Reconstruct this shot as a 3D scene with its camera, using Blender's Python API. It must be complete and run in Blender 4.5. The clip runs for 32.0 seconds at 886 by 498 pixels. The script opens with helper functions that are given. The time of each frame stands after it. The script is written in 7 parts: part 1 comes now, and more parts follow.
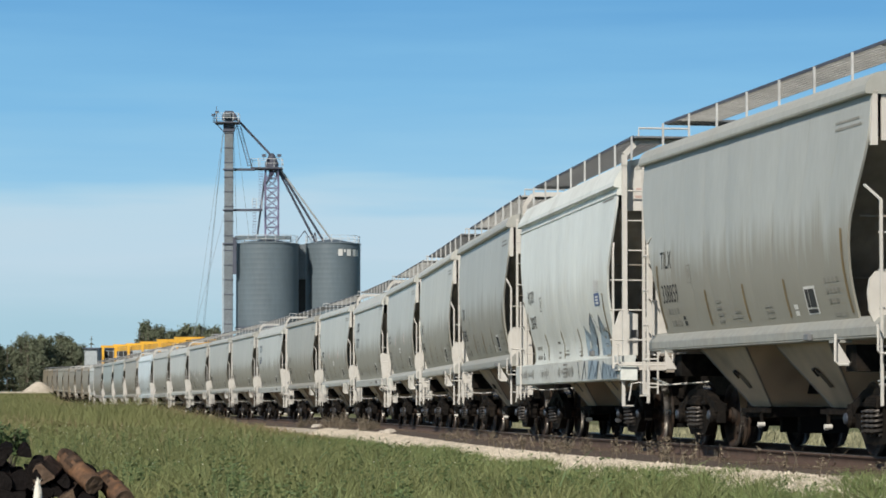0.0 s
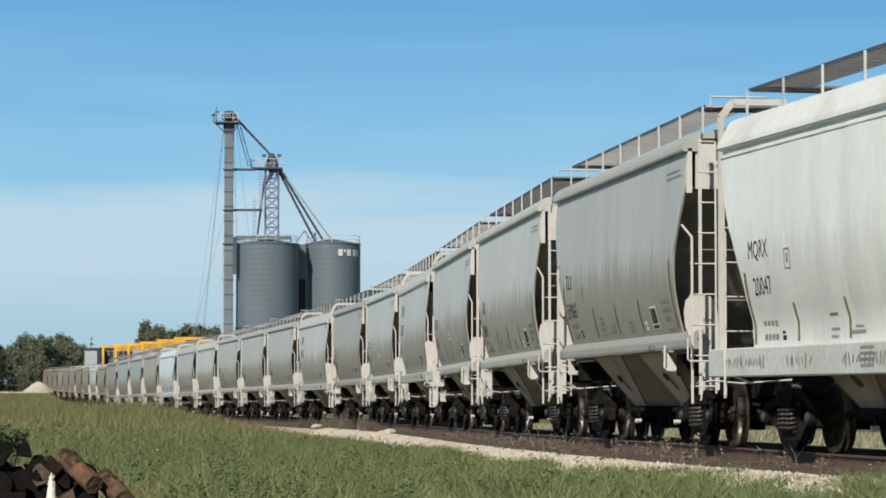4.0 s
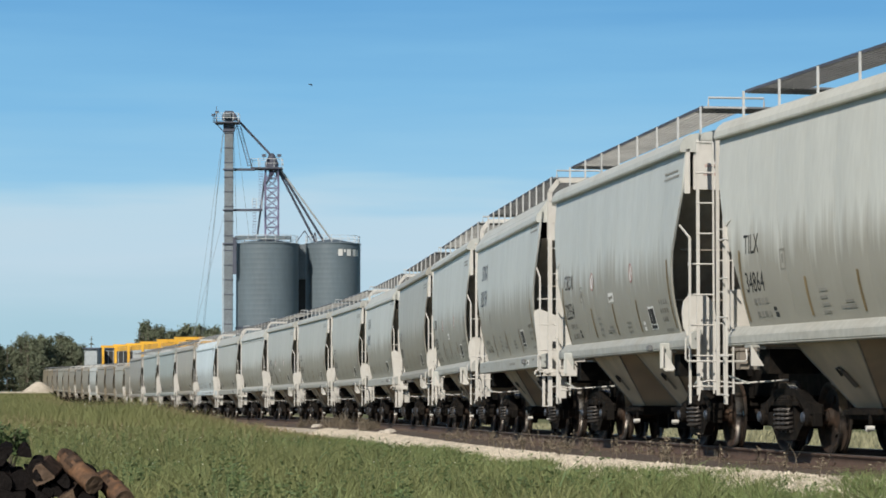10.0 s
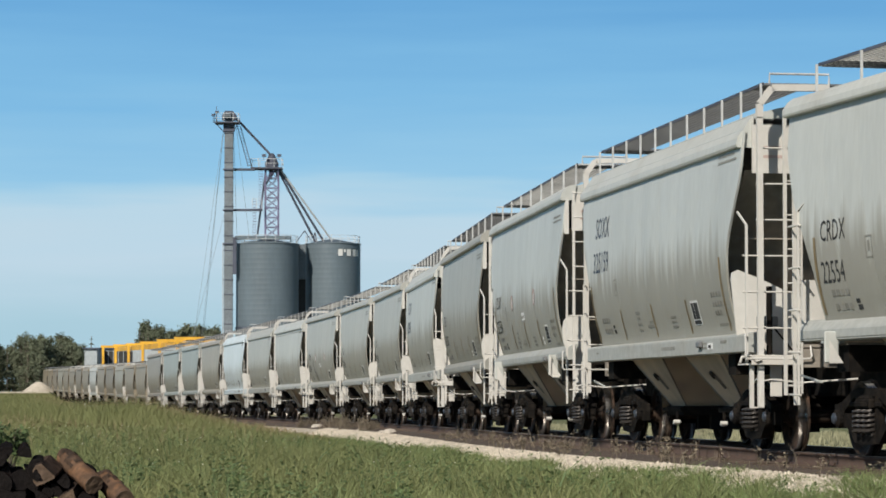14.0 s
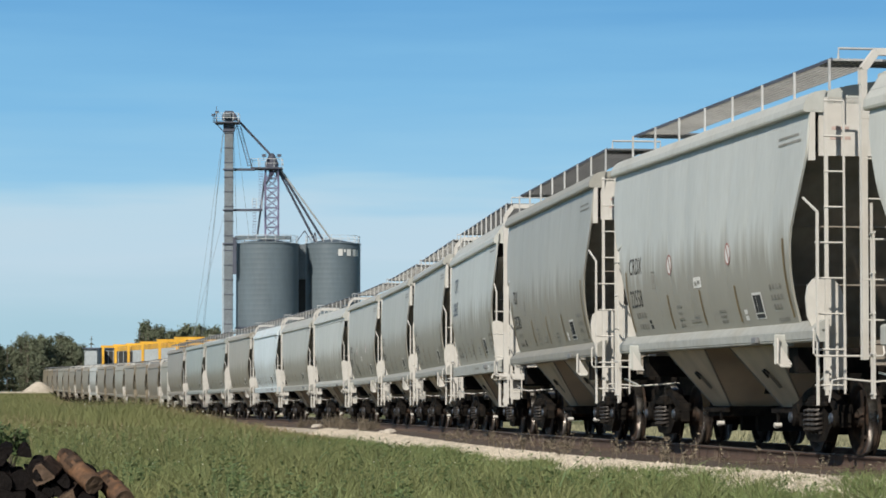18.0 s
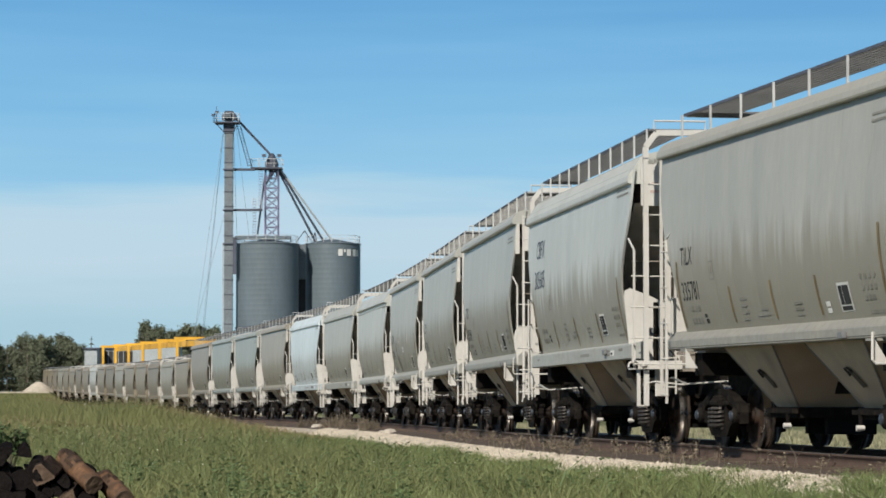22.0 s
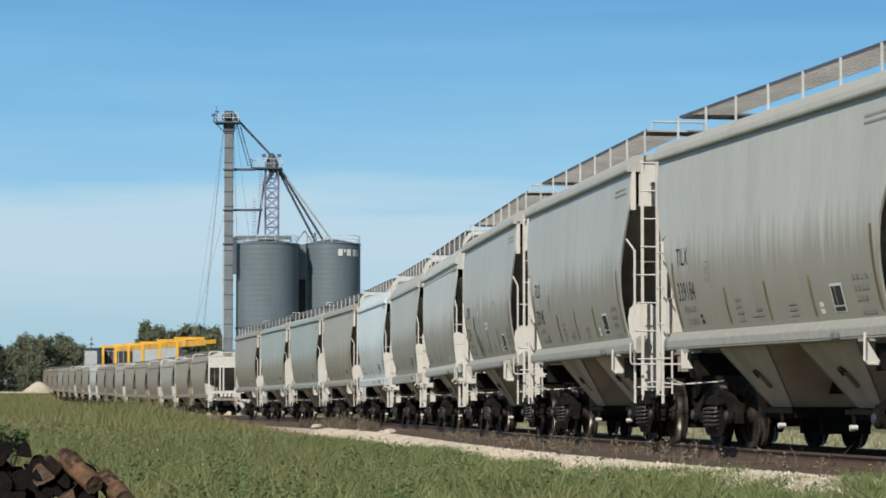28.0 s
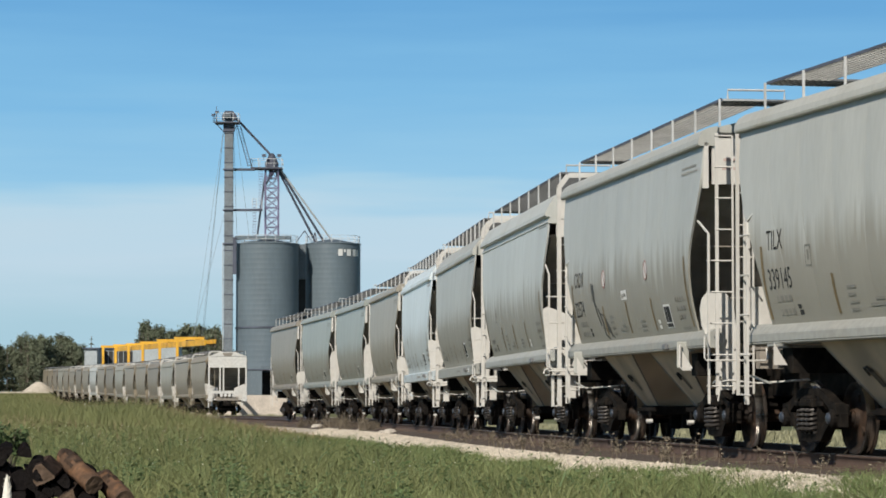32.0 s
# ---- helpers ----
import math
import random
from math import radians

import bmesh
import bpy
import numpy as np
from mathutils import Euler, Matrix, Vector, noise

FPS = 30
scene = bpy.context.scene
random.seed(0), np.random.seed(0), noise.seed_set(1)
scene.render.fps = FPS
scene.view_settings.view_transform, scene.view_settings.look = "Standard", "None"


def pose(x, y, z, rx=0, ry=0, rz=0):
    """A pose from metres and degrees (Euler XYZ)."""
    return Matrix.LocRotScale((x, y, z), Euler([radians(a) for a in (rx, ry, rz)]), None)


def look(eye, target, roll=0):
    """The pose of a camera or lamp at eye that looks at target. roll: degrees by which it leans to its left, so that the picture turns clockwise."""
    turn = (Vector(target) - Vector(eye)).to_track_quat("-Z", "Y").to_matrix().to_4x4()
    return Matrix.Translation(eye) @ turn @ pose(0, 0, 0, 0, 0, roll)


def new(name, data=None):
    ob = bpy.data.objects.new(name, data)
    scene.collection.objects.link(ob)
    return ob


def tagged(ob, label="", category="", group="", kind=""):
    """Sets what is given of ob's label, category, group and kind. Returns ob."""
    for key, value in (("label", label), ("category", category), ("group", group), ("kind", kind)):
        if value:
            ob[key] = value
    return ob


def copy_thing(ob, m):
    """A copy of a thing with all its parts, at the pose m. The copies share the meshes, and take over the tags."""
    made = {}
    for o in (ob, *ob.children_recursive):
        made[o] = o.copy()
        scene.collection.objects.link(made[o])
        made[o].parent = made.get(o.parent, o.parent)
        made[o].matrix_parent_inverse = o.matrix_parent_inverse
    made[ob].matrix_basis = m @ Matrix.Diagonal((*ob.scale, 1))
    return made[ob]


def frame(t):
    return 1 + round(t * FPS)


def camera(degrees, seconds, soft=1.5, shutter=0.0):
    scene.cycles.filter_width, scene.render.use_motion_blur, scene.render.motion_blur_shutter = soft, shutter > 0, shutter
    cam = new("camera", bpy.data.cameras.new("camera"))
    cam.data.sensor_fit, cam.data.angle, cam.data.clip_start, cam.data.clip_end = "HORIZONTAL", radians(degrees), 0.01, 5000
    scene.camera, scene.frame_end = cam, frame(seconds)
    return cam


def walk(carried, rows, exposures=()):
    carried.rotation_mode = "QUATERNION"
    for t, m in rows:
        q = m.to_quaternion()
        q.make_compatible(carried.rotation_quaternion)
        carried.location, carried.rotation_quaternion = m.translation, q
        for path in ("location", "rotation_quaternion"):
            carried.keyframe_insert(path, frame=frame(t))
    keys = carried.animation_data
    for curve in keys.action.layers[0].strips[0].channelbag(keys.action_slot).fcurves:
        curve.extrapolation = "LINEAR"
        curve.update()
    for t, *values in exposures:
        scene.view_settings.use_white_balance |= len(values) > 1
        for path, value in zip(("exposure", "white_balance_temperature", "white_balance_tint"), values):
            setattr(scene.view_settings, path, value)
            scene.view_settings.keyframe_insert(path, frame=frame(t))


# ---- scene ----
cam = camera(17.43, 32.0, soft=1.7)
walk(cam, [(0.0, pose(0, 0, 1.09, 93.153, 0, 0)), (32.0, pose(0, 0, 1.09, 93.153, 0, 0))])

# ---- light ----
SUN_EL, SUN_AZ = radians(36), radians(208)
world = bpy.data.worlds.new("sky")
scene.world = world
world.use_nodes = True
wn, wl = world.node_tree.nodes, world.node_tree.links
wn.clear()
w_out = wn.new("ShaderNodeOutputWorld")
sky = wn.new("ShaderNodeTexSky")
sky.sky_type, sky.sun_disc = "NISHITA", False
sky.sun_elevation, sky.sun_rotation, sky.dust_density, sky.air_density = SUN_EL, SUN_AZ, 0.6, 1.0
bg_sky = wn.new("ShaderNodeBackground")
bg_sky.inputs["Strength"].default_value = 0.055
wl.new(sky.outputs[0], bg_sky.inputs[0])
# low sky near the horizon: pale summer blue with thin high haze
w_co = wn.new("ShaderNodeTexCoord")
w_sep = wn.new("ShaderNodeSeparateXYZ")
wl.new(w_co.outputs["Generated"], w_sep.inputs[0])
w_map = wn.new("ShaderNodeMapping")
w_map.inputs["Scale"].default_value = (4.0, 4.0, 46.0)
wl.new(w_co.outputs["Generated"], w_map.inputs[0])
w_noise = wn.new("ShaderNodeTexNoise")
w_noise.inputs["Scale"].default_value, w_noise.inputs["Detail"].default_value = 2.2, 3.0
wl.new(w_map.outputs[0], w_noise.inputs[0])
w_wob = wn.new("ShaderNodeMath")
w_wob.operation = "MULTIPLY_ADD"
wl.new(w_noise.outputs[0], w_wob.inputs[0])
w_wob.inputs[1].default_value = 0.032
wl.new(w_sep.outputs["Z"], w_wob.inputs[2])
w_el = wn.new("ShaderNodeMapRange")
w_el.inputs["From Min"].default_value, w_el.inputs["From Max"].default_value = 0.014, 0.194
wl.new(w_wob.outputs[0], w_el.inputs[0])
w_ramp = wn.new("ShaderNodeValToRGB")
wl.new(w_el.outputs[0], w_ramp.inputs[0])
ramp = w_ramp.color_ramp
for p, c in ((0.0, (0.355, 0.56, 0.67)), (0.16, (0.415, 0.615, 0.72)), (0.30, (0.52, 0.68, 0.79)), (0.38, (0.49, 0.675, 0.80)), (0.43, (0.39, 0.63, 0.80)),
             (0.47, (0.30, 0.575, 0.80)), (0.62, (0.215, 0.495, 0.77)), (0.8, (0.145, 0.395, 0.70))):
    e = ramp.elements.new(p)
    e.color = (*c, 1)
ramp.elements.remove(ramp.elements[0])
ramp.elements[-1].color = (0.13, 0.34, 0.64, 1)
bg_low = wn.new("ShaderNodeBackground")
bg_low.inputs["Strength"].default_value = 1.0
wl.new(w_ramp.outputs[0], bg_low.inputs[0])
w_fade = wn.new("ShaderNodeMapRange")
w_fade.inputs["From Min"].default_value, w_fade.inputs["From Max"].default_value = 0.155, 0.23
wl.new(w_sep.outputs["Z"], w_fade.inputs[0])
w_mix = wn.new("ShaderNodeMixShader")
wl.new(w_fade.outputs[0], w_mix.inputs[0])
wl.new(bg_low.outputs[0], w_mix.inputs[1])
wl.new(bg_sky.outputs[0], w_mix.inputs[2])
wl.new(w_mix.outputs[0], w_out.inputs[0])

sun_dir = Vector((math.sin(SUN_AZ) * math.cos(SUN_EL), math.cos(SUN_AZ) * math.cos(SUN_EL), math.sin(SUN_EL)))
sun = new("sun", bpy.data.lights.new("sun", "SUN"))
sun.data.energy, sun.data.angle, sun.data.color = 4.6, radians(0.55), (1.0, 0.93, 0.82)
sun.matrix_world = look(sun_dir * 400, (0, 0, 0))
scene.view_settings.exposure = 0.0

# ---- materials ----
def material(name, color, rough=0.7, metal=0.0, grain=0.12, scale=6.0, stain=0.15, stain_scale=0.6, bump=0.15, bump_scale=40.0,
             tint=False, island=0.0, stretch=(1, 1, 1), stain_color=None, spec=0.3, coords="Object"):
    """A surface with colour varied at two scales and fine relief. tint: the object's own colour is the base."""
    m = bpy.data.materials.new(name)
    m.use_nodes = True
    n, l = m.node_tree.nodes, m.node_tree.links
    b = n["Principled BSDF"]
    b.inputs["Roughness"].default_value, b.inputs["Metallic"].default_value = rough, metal
    b.inputs["Specular IOR Level"].default_value = spec
    co = n.new("ShaderNodeTexCoord")
    mp = n.new("ShaderNodeMapping")
    mp.inputs["Scale"].default_value = stretch
    l.new(co.outputs[coords], mp.inputs[0])
    oi = n.new("ShaderNodeObjectInfo")
    if not tint and coords == "Object":
        sh = n.new("ShaderNodeVectorMath")
        sh.operation = "MULTIPLY_ADD"
        l.new(oi.outputs["Random"], sh.inputs[0])
        sh.inputs[1].default_value = (31, 17, 23)
        l.new(mp.outputs[0], sh.inputs[2])
        vec = sh.outputs[0]
    else:
        vec = mp.outputs[0]
    def noise_tex(s, detail=4.0):
        t = n.new("ShaderNodeTexNoise")
        t.inputs["Scale"].default_value, t.inputs["Detail"].default_value = s, detail
        l.new(vec, t.inputs["Vector"])
        return t.outputs["Fac"]
    def scaled(out, amount):
        r = n.new("ShaderNodeMapRange")
        r.inputs["From Min"].default_value, r.inputs["From Max"].default_value = 0.3, 0.7
        r.inputs["To Min"].default_value, r.inputs["To Max"].default_value = 1 - amount, 1 + amount
        l.new(out, r.inputs[0])
        return r.outputs[0]
    def times(a, fac):
        v = n.new("ShaderNodeVectorMath")
        v.operation = "SCALE"
        l.new(a, v.inputs[0])
        l.new(fac, v.inputs["Scale"])
        return v.outputs[0]
    if tint:
        base = oi.outputs["Color"]
    else:
        rgb = n.new("ShaderNodeRGB")
        rgb.outputs[0].default_value = (*color, 1)
        base = rgb.outputs[0]
    if stain_color:
        mx = n.new("ShaderNodeMix")
        mx.data_type = "RGBA"
        r = n.new("ShaderNodeMapRange")
        r.inputs["From Min"].default_value, r.inputs["From Max"].default_value = 0.45, 0.75
        r.inputs["To Max"].default_value = stain
        l.new(noise_tex(stain_scale, 5.0), r.inputs[0])
        l.new(r.outputs[0], mx.inputs["Factor"])
        l.new(base, mx.inputs["A"])
        mx.inputs["B"].default_value = (*stain_color, 1)
        base = mx.outputs["Result"]
    else:
        base = times(base, scaled(noise_tex(stain_scale), stain))
    base = times(base, scaled(noise_tex(scale, 6.0), grain))
    if island:
        g = n.new("ShaderNodeNewGeometry")
        r = n.new("ShaderNodeMapRange")
        r.inputs["To Min"].default_value, r.inputs["To Max"].default_value = 1 - island, 1 + island
        l.new(g.outputs["Random Per Island"], r.inputs[0])
        base = times(base, r.outputs[0])
    l.new(base, b.inputs["Base Color"])
    if bump:
        bp = n.new("ShaderNodeBump")
        bp.inputs["Strength"].default_value, bp.inputs["Distance"].default_value = bump, 0.02
        l.new(noise_tex(bump_scale, 3.0), bp.inputs["Height"])
        l.new(bp.outputs[0], b.inputs["Normal"])
    return m


def paint_material():
    """Dusty, rain-streaked enamel in the car's own colour, with the faint dents of thin side sheets."""
    m = material("railcar_paint", (0.5, 0.5, 0.48), rough=0.3, tint=True, grain=0.05, scale=9.0, stain=0.10, stain_scale=0.55, bump=0.0, stretch=(1.6, 1, 0.35), spec=0.3)
    n, l = m.node_tree.nodes, m.node_tree.links
    b = n["Principled BSDF"]
    old = b.inputs["Base Color"].links[0].from_socket
    co = n.new("ShaderNodeTexCoord")
    sep = n.new("ShaderNodeSeparateXYZ")
    l.new(co.outputs["Object"], sep.inputs[0])
    mp = n.new("ShaderNodeMapping")
    mp.inputs["Scale"].default_value = (3.6, 0.4, 0.20)
    l.new(co.outputs["Object"], mp.inputs[0])
    oi = n.new("ShaderNodeObjectInfo")
    addr = n.new("ShaderNodeVectorMath")
    addr.operation = "MULTIPLY_ADD"
    l.new(oi.outputs["Random"], addr.inputs[0])
    addr.inputs[1].default_value = (57, 3, 11)
    l.new(mp.outputs[0], addr.inputs[2])
    streak = n.new("ShaderNodeTexNoise")
    streak.inputs["Scale"].default_value, streak.inputs["Detail"].default_value = 1.6, 5.0
    l.new(addr.outputs[0], streak.inputs["Vector"])
    # road dust settles on the lower flank, its upper edge ragged with streaks
    up = n.new("ShaderNodeMath")
    up.operation = "MULTIPLY_ADD"
    l.new(streak.outputs["Fac"], up.inputs[0])
    up.inputs[1].default_value = -1.5
    l.new(sep.outputs["Z"], up.inputs[2])
    dust = n.new("ShaderNodeMapRange")
    dust.inputs["From Min"].default_value, dust.inputs["From Max"].default_value = 2.22, 1.72
    dust.inputs["To Max"].default_value = 0.72
    l.new(up.outputs[0], dust.inputs[0])
    amount = n.new("ShaderNodeMath")
    amount.operation = "MULTIPLY"
    l.new(dust.outputs[0], amount.inputs[0])
    l.new(oi.outputs["Alpha"], amount.inputs[1])
    mx = n.new("ShaderNodeMix")
    mx.data_type = "RGBA"
    l.new(amount.outputs[0], mx.inputs["Factor"])
    l.new(old, mx.inputs["A"])
    mx.inputs["B"].default_value = (0.25, 0.235, 0.195, 1)
    l.new(mx.outputs["Result"], b.inputs["Base Color"])
    rr = n.new("ShaderNodeMapRange")
    rr.inputs["To Min"].default_value, rr.inputs["To Max"].default_value = 0.40, 0.55
    l.new(dust.outputs[0], rr.inputs[0])
    l.new(rr.outputs[0], b.inputs["Roughness"])
    dent = n.new("ShaderNodeTexNoise")
    dent.inputs["Scale"].default_value, dent.inputs["Detail"].default_value = 0.9, 2.0
    l.new(co.outputs["Object"], dent.inputs["Vector"])
    bp = n.new("ShaderNodeBump")
    bp.inputs["Strength"].default_value, bp.inputs["Distance"].default_value = 0.5, 0.02
    l.new(dent.outputs["Fac"], bp.inputs["Height"])
    l.new(bp.outputs[0], b.inputs["Normal"])
    return m


PAINT = paint_material()
TRIM = material("railcar_trim_paint", (0.5, 0.5, 0.48), rough=0.45, tint=True, grain=0.06, scale=7.0, stain=0.35, stain_scale=1.1, stain_color=(0.34, 0.32, 0.27), bump=0.05, stretch=(1, 1, 0.6))
SILLPAINT = material("dusty_sill_paint", (0.5, 0.5, 0.48), rough=0.55, tint=True, grain=0.10, scale=9.0, stain=0.5, stain_scale=0.9, stain_color=(0.335, 0.31, 0.265), bump=0.05)
WHITE = material("off_white_paint", (0.61, 0.595, 0.56), rough=0.5, stain=0.5, stain_scale=1.2, stain_color=(0.53, 0.49, 0.43), grain=0.05)
PINK = material("faded_red_print", (0.52, 0.40, 0.36), rough=0.6, bump=0)
HOPPER = material("dusty_hopper_steel", (0.56, 0.455, 0.34), rough=0.7, spec=0.12, stain=0.6, stain_scale=1.5, stain_color=(0.19, 0.16, 0.13), grain=0.07)
# darker than the car paint: part of the end recess's shade is in the colour
ENDSTEEL = material("shade_toned_steel", (0.27, 0.24, 0.205), rough=0.7, stain=0.25, stain_scale=1.0)
GALV = material("galvanised_grating", (0.20, 0.205, 0.21), rough=0.5, metal=0.3, stain=0.15)
# lighter copy of the grating: sky showing through it is put into the colour
GALVSKY = material("sky_toned_grating", (0.46, 0.46, 0.45), rough=0.5, metal=0.2, stain=0.2)
RAILPOST = material("pale_grey_bracket", (0.50, 0.51, 0.51), rough=0.5, stain=0.15)
RUBBER = material("black_rubber", (0.010, 0.010, 0.010), rough=0.8, spec=0.12)
# greasy steel, its colour also darkened for the shade under the cars
TRUCK = material("greasy_shaded_steel", (0.012, 0.0108, 0.010), rough=0.8, spec=0.05, stain=0.7, stain_scale=7.0, stain_color=(0.034, 0.027, 0.021), grain=0.2)
WHEEL = material("dark_wheel_steel", (0.028, 0.023, 0.020), rough=0.65, metal=0.1, spec=0.1, stain=0.5, stain_scale=5.0, stain_color=(0.14, 0.08, 0.05))
TREAD = material("polished_wheel_tread", (0.62, 0.60, 0.58), rough=0.22, metal=1.0, stain=0.1, bump=0.03)
CAPST = material("blue_grey_bearing_cap", (0.055, 0.065, 0.085), rough=0.45, metal=0.3, stain=0.5, stain_scale=9.0, stain_color=(0.05, 0.045, 0.04), bump=0.05)
SPRING = material("worn_spring_steel", (0.06, 0.054, 0.05), rough=0.5, metal=0.4, stain=0.3)
BLACK = material("black_stencil", (0.04, 0.043, 0.045), rough=0.9, grain=0.1, stain=0.2, bump=0)
NAVY = material("navy_stencil", (0.04, 0.06, 0.10), rough=0.6, grain=0.1, stain=0.2, bump=0)
FAINT = material("faded_stencil", (0.25, 0.245, 0.22), rough=0.6, grain=0.1, stain=0.2, bump=0)
REDST = material("red_stencil", (0.34, 0.15, 0.13), rough=0.6, grain=0.1, stain=0.25, bump=0)
YELST = material("brownish_yellow_reflector", (0.205, 0.155, 0.082), rough=0.6, grain=0.15, stain=0.3, bump=0)
DECAL = material("white_decal", (0.74, 0.74, 0.72), rough=0.5, grain=0.04, stain=0.1, bump=0)
MARKBLUE = material("blue_emblem_paint", (0.07, 0.12, 0.28), rough=0.5, grain=0.2, stain=0.3, bump=0)
SCRIBBLE = material("dark_grey_spray_paint", (0.085, 0.085, 0.08), rough=0.6, grain=0.2, stain=0.3, bump=0)
DARKBLUE = material("dark_blue_spray_paint", (0.045, 0.06, 0.085), rough=0.5, grain=0.2, stain=0.3, bump=0)
SPRAYBLUE = material("blue_grey_spray_paint", (0.26, 0.33, 0.39), rough=0.5, grain=0.2, stain=0.3, bump=0)
RAILMAT = material("rusty_rail", (0.088, 0.058, 0.045), rough=0.75, stain=0.5, stain_scale=3.0, stain_color=(0.07, 0.045, 0.035), grain=0.2)
RAILTOP = material("worn_rail_head", (0.34, 0.32, 0.30), rough=0.35, metal=0.9, stain=0.3)
TIE = material("weathered_tie", (0.085, 0.062, 0.048), rough=0.9, stain=0.5, stain_scale=2.0, stain_color=(0.13, 0.105, 0.085), grain=0.3, bump=0.5, stretch=(1, 0.2, 1))
BALLAST = material("pale_limestone_ballast", (0.46, 0.41, 0.335), rough=0.9, stain=0.6, stain_scale=0.5, stain_color=(0.34, 0.28, 0.21), grain=0.25, scale=14.0, bump=0.9, bump_scale=16.0, coords="Object")
BEDMAT = material("oily_track_bed", (0.082, 0.064, 0.053), rough=0.95, stain=0.5, stain_scale=0.5, stain_color=(0.12, 0.085, 0.065), grain=0.35, scale=18.0, bump=0.9, bump_scale=18.0)
STONE = material("pale_crushed_stone", (0.54, 0.48, 0.395), rough=0.9, island=0.28, stain=0.15, grain=0.12)
ROCK = material("grey_field_stone", (0.42, 0.38, 0.33), rough=0.9, grain=0.2, stain=0.2, bump=0.5, bump_scale=14.0)
SOIL = material("meadow_soil", (0.115, 0.128, 0.055), rough=0.95, stain=0.55, stain_scale=0.05, stain_color=(0.15, 0.13, 0.06), grain=0.3, scale=2.5, bump=0.8, bump_scale=6.0)
GRASS = material("meadow_grass", (0.165, 0.190, 0.080), rough=0.62, island=0.42, stain=0.6, stain_scale=0.5, stain_color=(0.205, 0.195, 0.085), grain=0.16, scale=0.8, bump=0, spec=0.25)
FARGRASS = material("far_meadow_grass", (0.172, 0.188, 0.082), rough=0.7, island=0.14, stain=0.5, stain_scale=0.05, stain_color=(0.215, 0.20, 0.095), grain=0.12, scale=0.5, bump=0, spec=0.15)
LUSH = material("lush_verge_grass", (0.158, 0.208, 0.084), rough=0.6, island=0.35, stain=0.4, stain_scale=0.4, stain_color=(0.14, 0.17, 0.05), grain=0.12, scale=1.5, bump=0, spec=0.25)
DRY = material("dry_seed_heads", (0.27, 0.205, 0.125), rough=0.8, island=0.3, stain=0.3, stain_scale=0.3, grain=0.15, bump=0)
WEED = material("dark_weed_leaves", (0.085, 0.125, 0.05), rough=0.6, island=0.35, stain=0.3, grain=0.15, bump=0)
DRYWEED = material("dusty_weed", (0.18, 0.15, 0.11), rough=0.8, island=0.35, stain=0.3, grain=0.15, bump=0)
SUNGRASS = material("sunlit_mown_grass", (0.265, 0.26, 0.165), rough=0.7, island=0.25, stain=0.4, stain_scale=0.3, stain_color=(0.26, 0.25, 0.14), grain=0.12, bump=0)
FLOWER = material("white_flower", (0.72, 0.72, 0.62), rough=0.7, island=0.2, bump=0)
LEAF = material("poplar_leaves", (0.130, 0.148, 0.100), rough=0.85, spec=0.05, island=0.25, stain=0.4, stain_scale=0.12, stain_color=(0.11, 0.115, 0.06), grain=0.2, scale=0.7, bump=0)
PINE = material("spruce_needles", (0.084, 0.096, 0.058), rough=0.7, spec=0.15, island=0.25, stain=0.3, stain_scale=0.15, grain=0.2, scale=0.7, bump=0)
BARK = material("grey_bark", (0.15, 0.125, 0.10), rough=0.9, stain=0.3, bump=0.6, bump_scale=8.0, stretch=(1, 1, 0.3))
# near-black bark: the shade over the woodpile is put into this colour
SHADEDBARK = material("shaded_log_bark", (0.0055, 0.0045, 0.0045), rough=0.95, spec=0.08, stain=0.6, stain_scale=3.0, stain_color=(0.022, 0.012, 0.010), grain=0.35, scale=14.0, bump=1.0, bump_scale=16.0, stretch=(1, 1, 1))
PEELED = material("peeled_reddish_log", (0.095, 0.06, 0.041), rough=0.85, spec=0.12, stain=1.0, stain_scale=11.0, stain_color=(0.22, 0.12, 0.066), grain=0.3, scale=9.0, bump=0.9, bump_scale=14.0)
SPLITWOOD = material("dark_split_wood", (0.030, 0.022, 0.018), rough=0.9, spec=0.1, stain=0.9, stain_scale=8.0, stain_color=(0.085, 0.055, 0.042), grain=0.35, scale=14.0, bump=0.9, bump_scale=16.0)
PALECUT = material("reddish_cut_wood", (0.13, 0.088, 0.062), rough=0.85, stain=0.7, stain_scale=7.0, stain_color=(0.05, 0.032, 0.025), grain=0.25, scale=20.0, bump=0.5)
BARKPATCH = material("brown_bark_remnant", (0.05, 0.036, 0.028), rough=0.95, spec=0.1, stain=0.8, stain_scale=12.0, stain_color=(0.12, 0.075, 0.05), grain=0.35, scale=18.0, bump=1.0, bump_scale=20.0)
# cut ends of the shaded logs, darkened in colour for that shade
SHADEDCUT = material("shaded_cut_wood", (0.013, 0.011, 0.011), rough=0.9, spec=0.08, stain=0.6, stain_scale=5.0, stain_color=(0.012, 0.01, 0.009), grain=0.25, scale=20.0, bump=0.5)
BIN = material("blue_grey_bin_steel", (0.122, 0.158, 0.184), rough=0.5, stain=0.12, stain_scale=0.35, grain=0.05, scale=3.0, bump=0.05, stretch=(1, 1, 0.35), spec=0.4)
LEGST = material("grey_leg_casing", (0.165, 0.19, 0.21), rough=0.55, stain=0.15, stain_scale=0.8)
DARKST = material("dark_weathered_steel", (0.082, 0.092, 0.125), rough=0.6, stain=0.25)
TOWERST = material("purplish_tower_steel", (0.20, 0.185, 0.29), rough=0.5, metal=0.3, stain=0.2)
